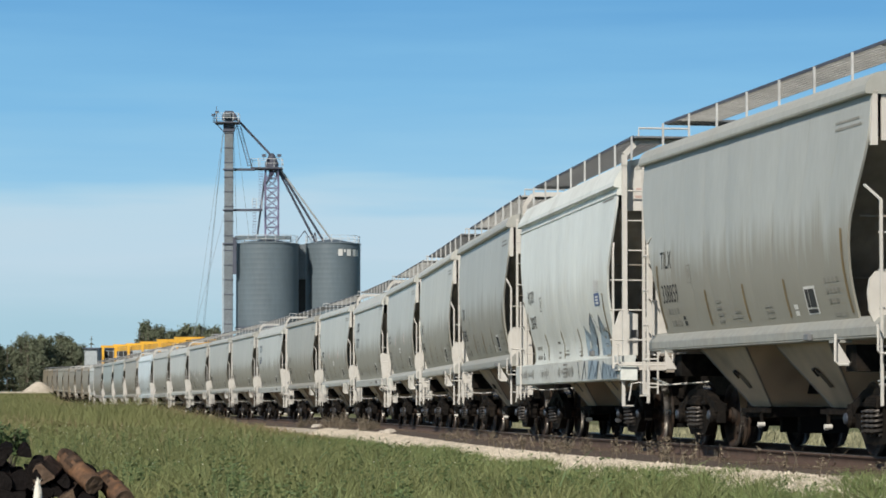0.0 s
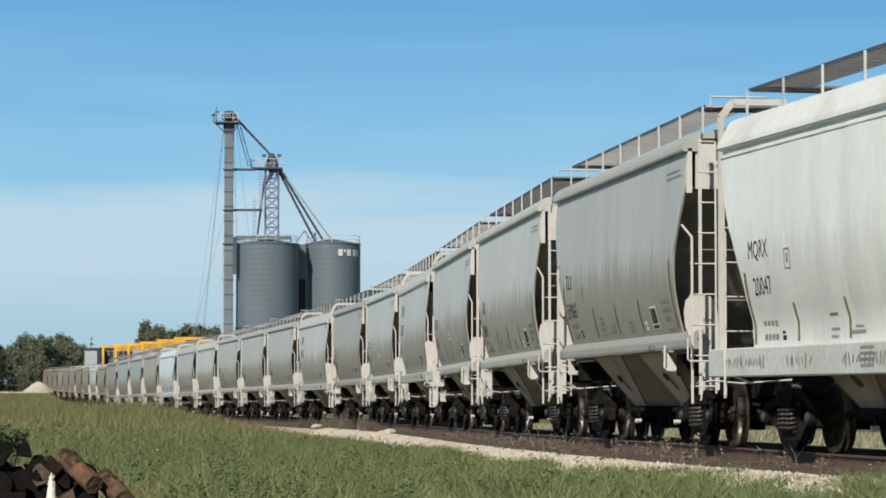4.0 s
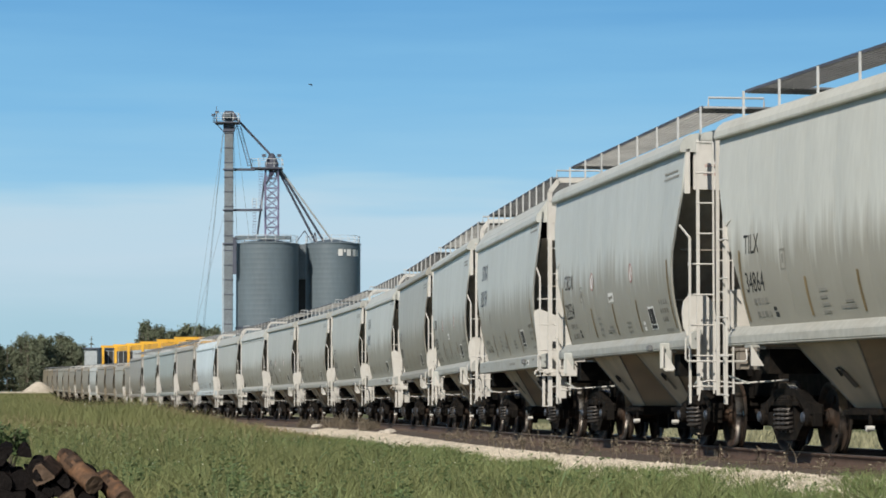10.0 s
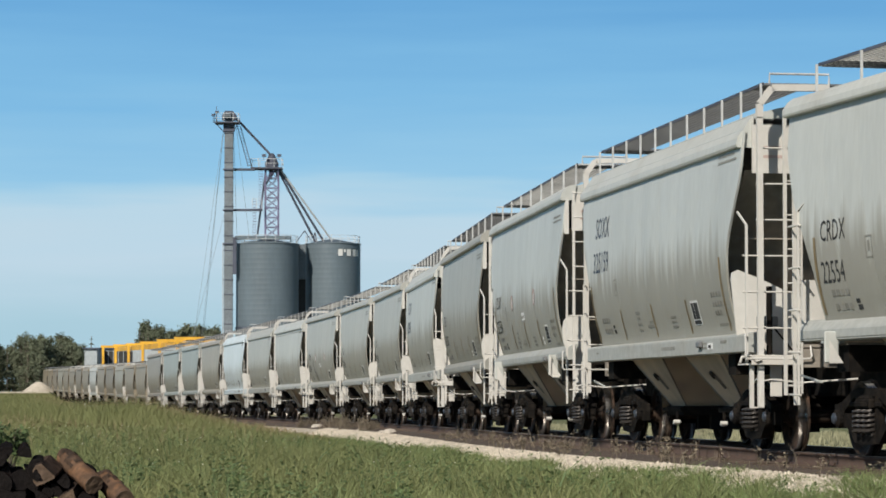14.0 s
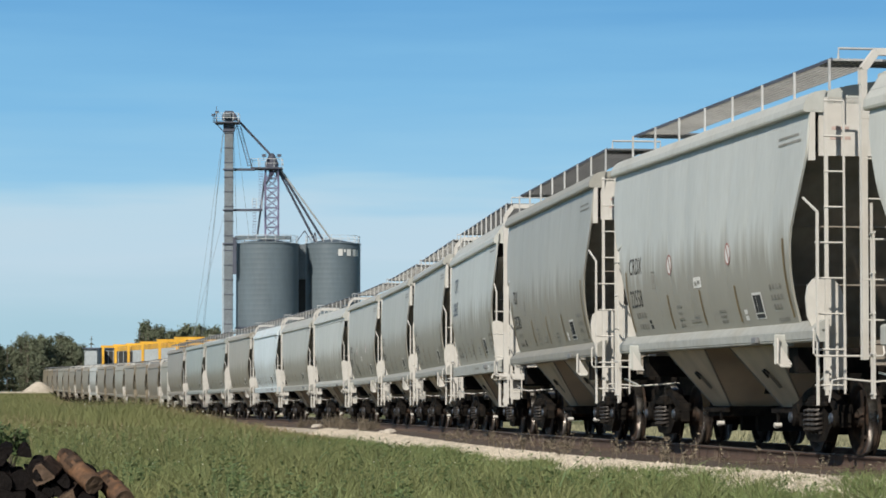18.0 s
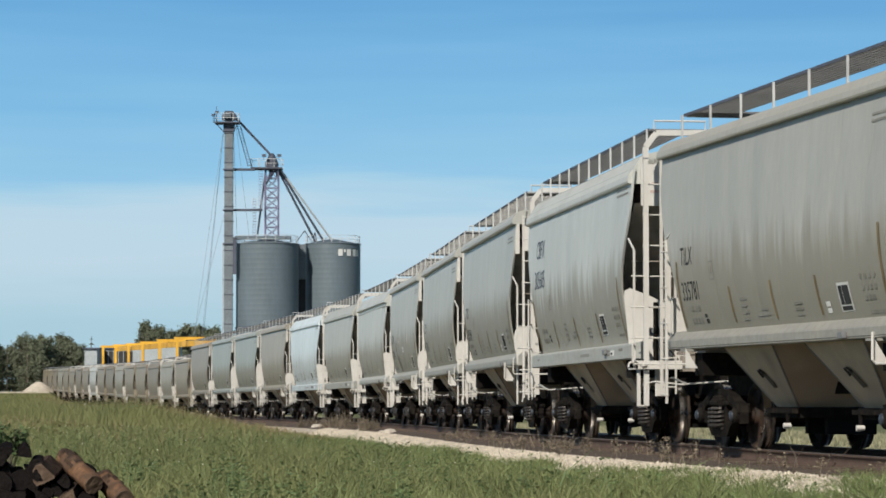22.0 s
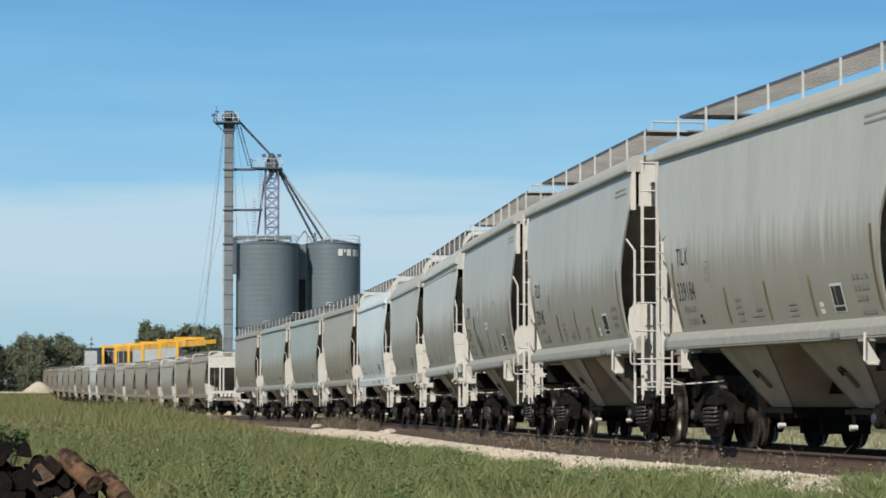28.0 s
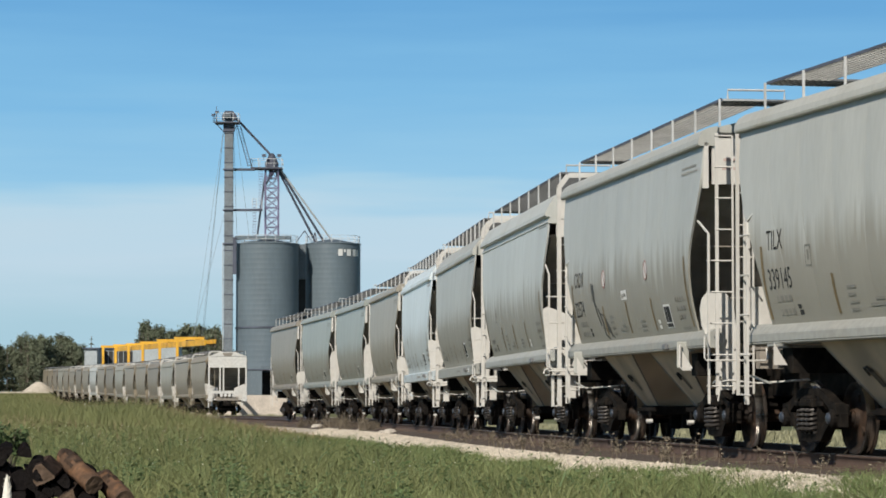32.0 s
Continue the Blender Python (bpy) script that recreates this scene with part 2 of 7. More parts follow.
PALEST = material("pale_galvanised_rail", (0.55, 0.57, 0.58), rough=0.5, metal=0.2)
CREAM = material("cream_end_enamel", (0.62, 0.61, 0.575), rough=0.5, stain=0.2, stain_scale=1.0, stain_color=(0.6, 0.55, 0.47))
YELLOW = material("yellow_safety_steel", (0.72, 0.40, 0.045), rough=0.5, stain=0.2, stain_scale=0.6, grain=0.06)
SHED = material("pale_blue_grey_cladding", (0.40, 0.44, 0.46), rough=0.6, stain=0.12, stain_scale=0.4)
# dark colour that stands in for the shade of openings and gaps
SHADEFILL = material("opening_shade", (0.05, 0.05, 0.05), rough=0.9)
GRAVEL = material("pale_gravel", (0.47, 0.42, 0.345), rough=0.95, grain=0.15, stain=0.15, bump=0.6, bump_scale=5.0)
CONC = material("pale_concrete", (0.52, 0.46, 0.40), rough=0.85, stain=0.2, stain_scale=0.7)
FUR = material("white_fur", (0.80, 0.76, 0.68), rough=0.9, grain=0.08, scale=60.0, stain=0.15, bump=0.5, bump_scale=90.0)
NOSE = material("dark_nose", (0.03, 0.025, 0.025), rough=0.4)
FEATHER = material("dark_bird_feathers", (0.03, 0.035, 0.04), rough=0.7)
INSECT = material("dark_insect_body", (0.02, 0.025, 0.05), rough=0.4)
WING = material("smoky_insect_wing", (0.25, 0.27, 0.30), rough=0.4)


# ---- mesh building ----
class Shape:
    """Collects vertices and faces for one mesh."""

    def __init__(self):
        self.v, self.f = [], []

    def quad(self, *pts):
        i = len(self.v)
        self.v += [tuple(p) for p in pts]
        self.f.append(tuple(range(i, i + len(pts))))
        return self

    def box(self, x0, x1, y0, y1, z0, z1, m=None, chamfer=0.0):
        i = len(self.v)
        if chamfer <= 0:
            pts = [(x, y, z) for x in (x0, x1) for y in (y0, y1) for z in (z0, z1)]
            fs = [(0, 1, 3, 2), (4, 6, 7, 5), (0, 4, 5, 1), (2, 3, 7, 6), (0, 2, 6, 4), (1, 5, 7, 3)]
        else:
            c = chamfer
            pts, fs = [], []
            ring = [(x0 + c, y0), (x1 - c, y0), (x1, y0 + c), (x1, y1 - c), (x1 - c, y1), (x0 + c, y1), (x0, y1 - c), (x0, y0 + c)]
            mx, my = (x0 + x1) / 2, (y0 + y1) / 2
            def inset(p):
                return (mx + (p[0] - mx) * (1 - 2 * c / max(abs(x1 - x0), 1e-6)), my + (p[1] - my) * (1 - 2 * c / max(abs(y1 - y0), 1e-6)))
            for z, ins in ((z0, 1), (z0 + c, 0), (z1 - c, 0), (z1, 1)):
                pts += [(*(inset(p) if ins else p), z) for p in ring]
            fs.append(tuple(range(7, -1, -1)))
            for r in range(3):
                fs += [(r * 8 + k, r * 8 + (k + 1) % 8, r * 8 + 8 + (k + 1) % 8, r * 8 + 8 + k) for k in range(8)]
            fs.append(tuple(range(24, 32)))
        if m is not None:
            pts = [tuple(m @ Vector(p)) for p in pts]
        self.v += pts
        self.f += [tuple(i + k for k in f) for f in fs]
        return self

    def tube(self, path, r, n=6, caps=True):
        """A round bar along a path; r: one radius or one for each point."""
        path = [Vector(p) for p in path]
        rs = r if isinstance(r, (list, tuple)) else [r] * len(path)
        i0 = len(self.v)
        side = None
        for k, p in enumerate(path):
            d = (path[min(k + 1, len(path) - 1)] - path[max(k - 1, 0)]).normalized()
            if side is None:
                side = d.orthogonal().normalized()
            side = (side - d * side.dot(d))
            side = side.normalized() if side.length > 1e-6 else d.orthogonal().normalized()
            up = d.cross(side)
            for a in range(n):
                w = 2 * math.pi * a / n
                self.v.append(tuple(p + (side * math.cos(w) + up * math.sin(w)) * rs[k]))
        for k in range(len(path) - 1):
            for a in range(n):
                b = (a + 1) % n
                self.f.append((i0 + k * n + a, i0 + k * n + b, i0 + (k + 1) * n + b, i0 + (k + 1) * n + a))
        if caps:
            self.f.append(tuple(i0 + a for a in range(n - 1, -1, -1)))
            self.f.append(tuple(i0 + (len(path) - 1) * n + a for a in range(n)))
        return self

    def bar(self, p, q, w, h=None):
        """A straight bar of rectangular section from p to q."""
        p, q = Vector(p), Vector(q)
        d = q - p
        m = Matrix.Translation(p) @ d.to_track_quat("X", "Z").to_matrix().to_4x4()
        h = h or w
        return self.box(0, d.length, -w / 2, w / 2, -h / 2, h / 2, m)

    def prism(self, outline, y0, y1, m=None):
        """An outline in x, z pushed from y0 to y1."""
        i, n = len(self.v), len(outline)
        pts = [(x, y0, z) for x, z in outline] + [(x, y1, z) for x, z in outline]
        if m is not None:
            pts = [tuple(m @ Vector(p)) for p in pts]
        self.v += pts
        self.f.append(tuple(range(i, i + n)))
        self.f.append(tuple(range(i + 2 * n - 1, i + n - 1, -1)))
        for k in range(n):
            j = (k + 1) % n
            self.f.append((i + k, i + n + k, i + n + j, i + j))
        return self

    def lathe(self, profile, n=24, m=None):
        """A profile of (radius, height) turned round z."""
        i = len(self.v)
        for r, z in profile:
            for a in range(n):
                w = 2 * math.pi * a / n
                p = Vector((r * math.cos(w), r * math.sin(w), z))
                self.v.append(tuple(m @ p if m is not None else p))
        for k in range(len(profile) - 1):
            for a in range(n):
                b = (a + 1) % n
                self.f.append((i + k * n + a, i + k * n + b, i + (k + 1) * n + b, i + (k + 1) * n + a))
        return self

    def mesh(self, name, mat, smooth=False):
        me = bpy.data.meshes.new(name)
        me.from_pydata(self.v, [], self.f)
        me.materials.append(mat)
        bm = bmesh.new()
        bm.from_mesh(me)
        if len(self.f) < 20000:
            bmesh.ops.recalc_face_normals(bm, faces=bm.faces)
            bm.to_mesh(me)
        bm.free()
        if smooth:
            me.shade_smooth()
            me.set_sharp_from_angle(angle=radians(38))
        me.update()
        return me


def part(name, shape, mat, parent, label="", smooth=False):
    me = shape if isinstance(shape, bpy.types.Mesh) else shape.mesh(name, mat, smooth)
    ob = new(name, me)
    ob.parent = parent
    if label:
        ob["label"] = label
    return ob


def thing(name, label, category, group="", kind="", m=None):
    ob = new(name)
    ob.empty_display_size = 0.2
    if m is not None:
        ob.matrix_basis = m
    return tagged(ob, label, category, group, kind)


def solo(name, shape, mat, label, category, group="", kind="", smooth=False, m=None):
    ob = new(name, shape.mesh(name, mat, smooth))
    if m is not None:
        ob.matrix_basis = m
    return tagged(ob, label, category, group, kind)


def big_mesh(name, verts, faces, mat, smooth=False):
    """A large mesh from arrays: verts (n, 3), faces (m, k)."""
    me = bpy.data.meshes.new(name)
    verts, faces = np.asarray(verts, np.float32), np.asarray(faces, np.int32)
    k = faces.shape[1]
    me.vertices.add(len(verts))
    me.vertices.foreach_set("co", verts.ravel())
    me.loops.add(faces.size)
    me.loops.foreach_set("vertex_index", faces.ravel())
    me.polygons.add(len(faces))
    me.polygons.foreach_set("loop_start", np.arange(0, faces.size, k, dtype=np.int32))
    me.materials.append(mat)
    me.update(calc_edges=True)
    if smooth:
        me.shade_smooth()
    return me


# ---- the lie of the land and the tracks ----
RAIL = 0.55          # height of the rail heads over the meadow
TH = (0.1859, 0.186, 0.186, 0.187, 0.1911, 0.1841, 0.1777, 0.1693, 0.1632, 0.1215, 0.0824, 0.0796, 0.1287, 0.2654, 0.4021)
ARC = np.arange(-460.0, 260.1, 1.0)
HEAD = np.interp(ARC, np.arange(-240.0, 41.0, 20.0), TH)
HEAD = np.convolve(np.pad(HEAD, 8, "edge"), np.ones(17) / 17, "valid")


def follow(head):
    dx, dy = np.sin(head), -np.cos(head)
    return (np.concatenate([[0], np.cumsum((dx[1:] + dx[:-1]) / 2)]), np.concatenate([[0], np.cumsum((dy[1:] + dy[:-1]) / 2)]))


PX, PY = follow(HEAD)
i_zero = int(np.searchsorted(ARC, 0.0))
PX, PY = PX - PX[i_zero] + 2.929, PY - PY[i_zero] + 44.63
HALF = 1.5           # from the flank line to the centre line
CX, CY = PX + HALF * np.cos(HEAD), PY + HALF * np.sin(HEAD)
SPACING = 4.65       # between the two tracks
JOIN = np.clip((-35.0 - ARC) / 60.0, 0, 1)
GAPS = SPACING * JOIN * JOIN * (3 - 2 * JOIN)      # the second track leaves the first at a turnout
SX, SY = CX + GAPS * np.cos(HEAD), CY + GAPS * np.sin(HEAD)


def rise(y):
    """The land climbs gently far down the line."""
    y = np.asarray(y, float)
    return np.where(y < 235, -0.0045 * np.clip(45 - y, 0, 30), np.where(y < 290, 0.0105 / 110 * (y - 235) ** 2, 0.2888 + 0.0105 * (np.minimum(y, 660) - 290)))


def bed_height(x, y):
    """Height of the near track's ballast over the meadow."""
    o = np.argsort(PY)
    d = x - (np.interp(y, PY[o], PX[o]) + HALF)
    return np.interp(d, (-2.75, -2.3, -2.0, -1.80, -1.3), (0.0, 0.12, 0.21, 0.251, 0.37))


def on_track(a, second=False):
    x, y = (SX, SY) if second else (CX, CY)
    px, py = float(np.interp(a, ARC, x)), float(np.interp(a, ARC, y))
    return Vector((px, py, RAIL + float(rise(py))))


def car_pose(a, second=False):
    p, q = on_track(a - 4.3, second), on_track(a + 4.3, second)
    d = (q - p).normalized()
    left = Vector((-d.y, d.x, 0)).normalized()
    up = d.cross(left)
    c = (p + q) / 2
    return Matrix(((d.x, left.x, up.x, c.x), (d.y, left.y, up.y, c.y), (d.z, left.z, up.z, c.z), (0, 0, 0, 1)))


LENGTHS = (12.78, 12.79, 12.83, 12.82, 12.83, 12.77, 12.70, 12.72, 12.69, 12.82, 13.05, 12.66, 12.91, 12.96, 12.67, 12.81, 12.86, 12.72, 12.83, 12.80)
CUM = np.concatenate([[0], np.cumsum(LENGTHS)])
OFF_T = (0, 3, 6, 9, 12, 15, 18, 21, 24, 28, 32)
OFF = (-0.89, 0.02, 0.66, 0.92, 0.63, -0.09, -0.70, -1.06, -0.95, -0.38, 0.58)


def travel(t):
    """Metres the train has rolled at t seconds."""
    w = np.linspace(-1.5, 1.5, 13)
    return 4.144 * (t - 6) + float(np.mean(np.interp(t + w, OFF_T, OFF)))


def car_arc(k, t):
    return (CUM[k] + CUM[k + 1]) / 2 - CUM[16] + travel(t)


def point_at(u, v, y):
    """The spot at depth y on the sight line u, v."""
    return ((u - 784) * y / 5114, y, 1.09 + (722.75 - v) * y / 5114)


# ---- ground, track beds, rails ----
def near_side(y):
    """x of the flank line of the near track at depth y."""
    o = np.argsort(PY)
    return np.interp(y, PY[o], PX[o])


def build_ground():
    ys = np.concatenate([np.linspace(-3000, -60, 8), np.arange(-40, 16, 8), np.arange(16, 130, 1.5), np.arange(130, 700, 8), np.geomspace(720, 4800, 10)])
    xs = np.concatenate([-np.geomspace(3000, 45, 14), np.arange(-40, 30, 1.5), np.geomspace(32, 3000, 14)])
    v = []
    for y in ys:
        for x in xs:
            z = float(rise(y)) + (0.05 * noise.noise((x * 0.22, y * 0.22, 0)) + 0.02 * noise.noise((x, y, 3)) if 10 < y < 140 else 0.0) - 0.03
            v.append((x, y, z))
    nx = len(xs)
    f = [(j * nx + i, j * nx + i + 1, (j + 1) * nx + i + 1, (j + 1) * nx + i) for j in range(len(ys) - 1) for i in range(nx - 1)]
    ob = new("ground", big_mesh("ground", v, f, SOIL, True))
    tagged(ob, "wide green meadow of grass and soil", "ground", kind="structure")


def strip(x, y, th, offs, hs, a0, a1, step=2):
    """A sheet along the track: offsets from the centre line and heights."""
    v, f = [], []
    idx = [i for i in range(len(ARC)) if a0 <= ARC[i] <= a1][::step]
    n = len(offs)
    for i in idx:
        zz = float(rise(y[i]))
        spread = 0.2 * float(np.clip((y[i] - 38) / 25, 0, 1))
        for o, h in zip(offs, hs):
            o -= spread if o < -1.5 else 0.0
            jit = 0.10 * noise.noise((ARC[i] * 0.35, o * 3.0, 7.0)) if h < 0.2 else 0.0
            v.append((x[i] + (o + jit) * math.cos(th[i]), y[i] + (o + jit) * math.sin(th[i]), zz + h))
    for j in range(len(idx) - 1):
        for k in range(n - 1):
            f.append((j * n + k, j * n + k + 1, (j + 1) * n + k + 1, (j + 1) * n + k))
    return v, f


def rail_shape(x, y, th, off, a0, a1):
    s, top = Shape(), Shape()
    sec = [(-0.07, -0.172), (0.07, -0.172), (0.07, -0.155), (0.012, -0.135), (0.012, -0.045), (0.036, -0.03), (0.036, -0.006), (-0.036, -0.006), (-0.036, -0.03), (-0.012, -0.045), (-0.012, -0.135), (-0.07, -0.155)]
    idx = [i for i in range(len(ARC)) if a0 <= ARC[i] <= a1][::2]
    n = len(sec)
    for i in idx:
        z = RAIL + float(rise(y[i]))
        for o, h in sec:
            s.v.append((x[i] + (off + o) * math.cos(th[i]), y[i] + (off + o) * math.sin(th[i]), z + h))
        for o, h in ((-0.034, -0.006), (-0.03, 0.0), (0.03, 0.0), (0.034, -0.006)):
            top.v.append((x[i] + (off + o) * math.cos(th[i]), y[i] + (off + o) * math.sin(th[i]), z + h))
    for j in range(len(idx) - 1):
        s.f += [(j * n + k, j * n + (k + 1) % n, (j + 1) * n + (k + 1) % n, (j + 1) * n + k) for k in range(n)]
        top.f += [(j * 4 + k, j * 4 + k + 1, j * 4 + 5 + k, j * 4 + 4 + k) for k in range(3)]
    return s, top


def build_track(x, y, a0, a1, near, label):
    th = HEAD
    track = thing("railway_track", label, "railway track", kind="structure")
    low = 0.0 if near else 0.012
    v, f = strip(x, y, th, (-1.82, -1.3, 1.3, 1.82), (0.25 - low, 0.372 - low, 0.372 - low, 0.25 - low), a0, a1)
    part("track_bed", big_mesh("track_bed", v, f, BEDMAT), None, track, "oily brown gravel between the ties")
    for lo in ((-1, -1.38), (1.38, 1)):
        if lo[0] == -1:
            offs, hs = (-2.75, -2.3, -2.0, -1.80), (-0.02, 0.12, 0.21, 0.251)
        else:
            offs, hs = (1.80, 2.0, 2.3, 2.75), (0.251, 0.21, 0.12, -0.02)
        v, f = strip(x, y, th, offs, hs, a0, a1)
        part("ballast_shoulder", big_mesh("ballast_shoulder", v, f, BALLAST), None, track, "pale crushed limestone shoulder")
    for off in (-0.753, 0.753):
        s, top = rail_shape(x, y, th, off, a0, a1)
        r = part("rail", big_mesh("rail", s.v, s.f, RAILMAT), None, track, "rust-brown steel rail")
        part("rail_head", big_mesh("rail_head", top.v, top.f, RAILTOP), None, r, "worn shiny running surface")
    return track


def build_service_lane():
    """A pale gravel lane along the far side of the main track, where no second track lies."""
    v, f = strip(CX, CY, HEAD, (2.2, 2.6, 4.2, 4.7), (-0.05, 0.36, 0.36, 0.05), -62, 90)
    ob = new("service_lane", big_mesh("service_lane", v, f, GRAVEL))
    tagged(ob, "pale gravel lane beyond the main track", "lane", kind="structure")


def build_ties(track, x, y, a0, a1, single):
    s = Shape().box(-0.115, 0.115, -1.3, 1.3, -0.18, 0.0, chamfer=0.012)
    shared = s.mesh("tie", TIE)
    rng = random.Random(4)
    rest_v, rest_f = [], []
    a = a0
    while a < a1:
        px, py = float(np.interp(a, ARC, x)), float(np.interp(a, ARC, y))
        th = float(np.interp(a, ARC, HEAD))
        z = RAIL - 0.172 + 0.012 + float(rise(py)) + rng.uniform(-0.008, 0.008)
        m = Matrix.Translation((px, py, z)) @ Matrix.Rotation(th - math.pi / 2 + rng.uniform(-0.012, 0.012), 4, "Z") @ Matrix.Translation((0, rng.uniform(-0.06, 0.06), 0))
        if single[0] <= a <= single[1]:
            ob = part("tie", shared, TIE, track)
            ob.matrix_basis = m
        else:
            b = Shape().box(-0.115, 0.115, -1.3, 1.3, -0.18, 0.0)
            i = len(rest_v)
            rest_v += [tuple(m @ Vector(p)) for p in b.v]
            rest_f += [tuple(i + k for k in f) for f in b.f]
        a += 0.53
    ob = part("tie_row", big_mesh("tie_row", rest_v, rest_f, TIE), None, track, "far row of weathered ties")
    ob["kind"] = "stuff"


# ---- covered hopper cars ----
HL = 6.0             # half length over the end sills
MID_X = 0.17         # the body's middle
TC = 4.05            # truck centres from it
Z_SILL0, Z_SILL1, Z_EAVE = 1.39, 1.65, 4.21


def flank(z):
    """Half width of the body at height z: nearly upright above, rounded under below."""
    if z > 2.75:
        t = min(1.0, (z - 2.75) / (Z_EAVE - 2.75))
        return 1.58 - 0.08 * t ** 1.8
    t = min(1.0, (2.75 - z) / (2.75 - Z_SILL1))
    return 1.58 - 0.18 * t ** 2.0


EDGE_Z = (1.36, 1.65, 1.9, 2.25, 2.6, 2.8, 3.05, 3.3, 3.55, 3.75, 4.3)
EDGE_FRONT = (4.62, 4.64, 4.66, 4.70, 4.77, 4.84, 5.02, 5.20, 5.36, 5.44, 5.46)
EDGE_REAR = (4.36, 4.36, 4.36, 4.41, 4.60, 4.75, 4.96, 5.10, 5.21, 5.30, 5.33)


def end_x(z, front=True):
    """Where the side sheet stops: cut back below the top panel."""
    return float(np.interp(z, EDGE_Z, EDGE_FRONT if front else EDGE_REAR))


SEAMS = (-1.0, -0.77, -0.545, -0.325, -0.105, 0.12, 0.345, 0.57, 0.79, 1.0)     # welds between the side panels
BULGE = (0.004, 0.006, 0.008, 0.005, 0.009, 0.006, 0.007, 0.005, 0.004)
END_X = 5.43


def panel_swell(u):
    """How far the sheet stands out between two welds."""
    for a, b, h in zip(SEAMS, SEAMS[1:], BULGE):
        if a <= u <= b:
            t = (u - a) / (b - a)
            return h * (4 * t * (1 - t)) ** 0.7
    return 0.0


def side_sheet(sgn, z_low):
    s = Shape()
    zs = [z_low + (Z_EAVE + 0.03 - z_low) * k / 18 for k in range(19)]
    n = len(zs)
    cols = []
    for a, b in zip(SEAMS, SEAMS[1:]):
        cols += [a + (b - a) * t for t in (0.0, 0.06, 0.18, 0.36, 0.64, 0.82, 0.94)]
    cols.append(1.0)
    for u in cols:
        for z in zs:
            fade = min(1.0, (z - z_low) / 0.35, (Z_EAVE + 0.03 - z) / 0.25)
            s.v.append((u * end_x(z, u > 0), sgn * (flank(z) + panel_swell(u) * fade), z))
    m = len(cols)
    for i in range(m - 1):
        for k in range(n - 1):
            s.f.append((i * n + k, i * n + k + 1, (i + 1) * n + k + 1, (i + 1) * n + k))
    # a turned-in edge gives the sheet its thickness at the ends
    o = len(s.v)
    for e in (-1, 1):
        for z in zs:
            s.v.append((e * end_x(z, e > 0), sgn * (flank(z) - 0.03), z))
    for e, i in ((0, 0), (1, m - 1)):
        for k in range(n - 1):
            s.f.append((i * n + k, i * n + k + 1, o + e * n + k + 1, o + e * n + k))
    return s


def skin(x, z):
    """Half width of the side sheet itself, with the swell of its panels."""
    fade = max(0.0, min(1.0, (z - Z_SILL1 + 0.01) / 0.35, (Z_EAVE + 0.03 - z) / 0.25))
    return flank(z) + panel_swell(max(-1.0, min(1.0, x / end_x(z, x > 0)))) * fade


def on_flank(shape_xz, sgn, lift=0.004):
    """Lays flat pieces given as quads in (x, z) on the curved flank, cut into strips that follow the curve."""
    s = Shape()
    for (x0, z0), (x1, z1), (x2, z2), (x3, z3) in shape_xz:
        n = max(1, int(max(abs(z3 - z0), abs(z2 - z1)) / 0.12))
        for k in range(n):
            a, b = k / n, (k + 1) / n
            p = [(x0 + (x3 - x0) * a, z0 + (z3 - z0) * a), (x1 + (x2 - x1) * a, z1 + (z2 - z1) * a), (x1 + (x2 - x1) * b, z1 + (z2 - z1) * b), (x0 + (x3 - x0) * b, z0 + (z3 - z0) * b)]
            s.quad(*[(x, sgn * (skin(x, z) + lift), z) for x, z in p])
    return s


def rect(x, z, w, h, lean=0.0):
    return ((x, z), (x + w, z), (x + w + lean, z + h), (x + lean, z + h))


def lettering(name, text, size, x, z, mat, parent, label="", squeeze=1.0, lift=0.005):
    """Letters on the near flank; x is where the first letter begins, seen from outside."""
    cu = bpy.data.curves.new(name, "FONT")
    cu.body, cu.size, cu.resolution_u = text, size, 2
    ob = bpy.data.objects.new(name, cu)
    scene.collection.objects.link(ob)
    bpy.context.view_layer.update()
    me = bpy.data.meshes.new_from_object(ob.evaluated_get(bpy.context.evaluated_depsgraph_get()))
    bpy.data.objects.remove(ob)
    bm = bmesh.new()
    bm.from_mesh(me)
    for v in bm.verts:
        zz = z + v.co.y
        xx = x + v.co.x * squeeze
        v.co = Vector((xx, -(skin(xx, zz) + lift), zz))
    bm.to_mesh(me)
    bm.free()
    me.materials.clear()
    me.materials.append(mat)
    me.name = name
    return part(name, me, mat, parent, label)


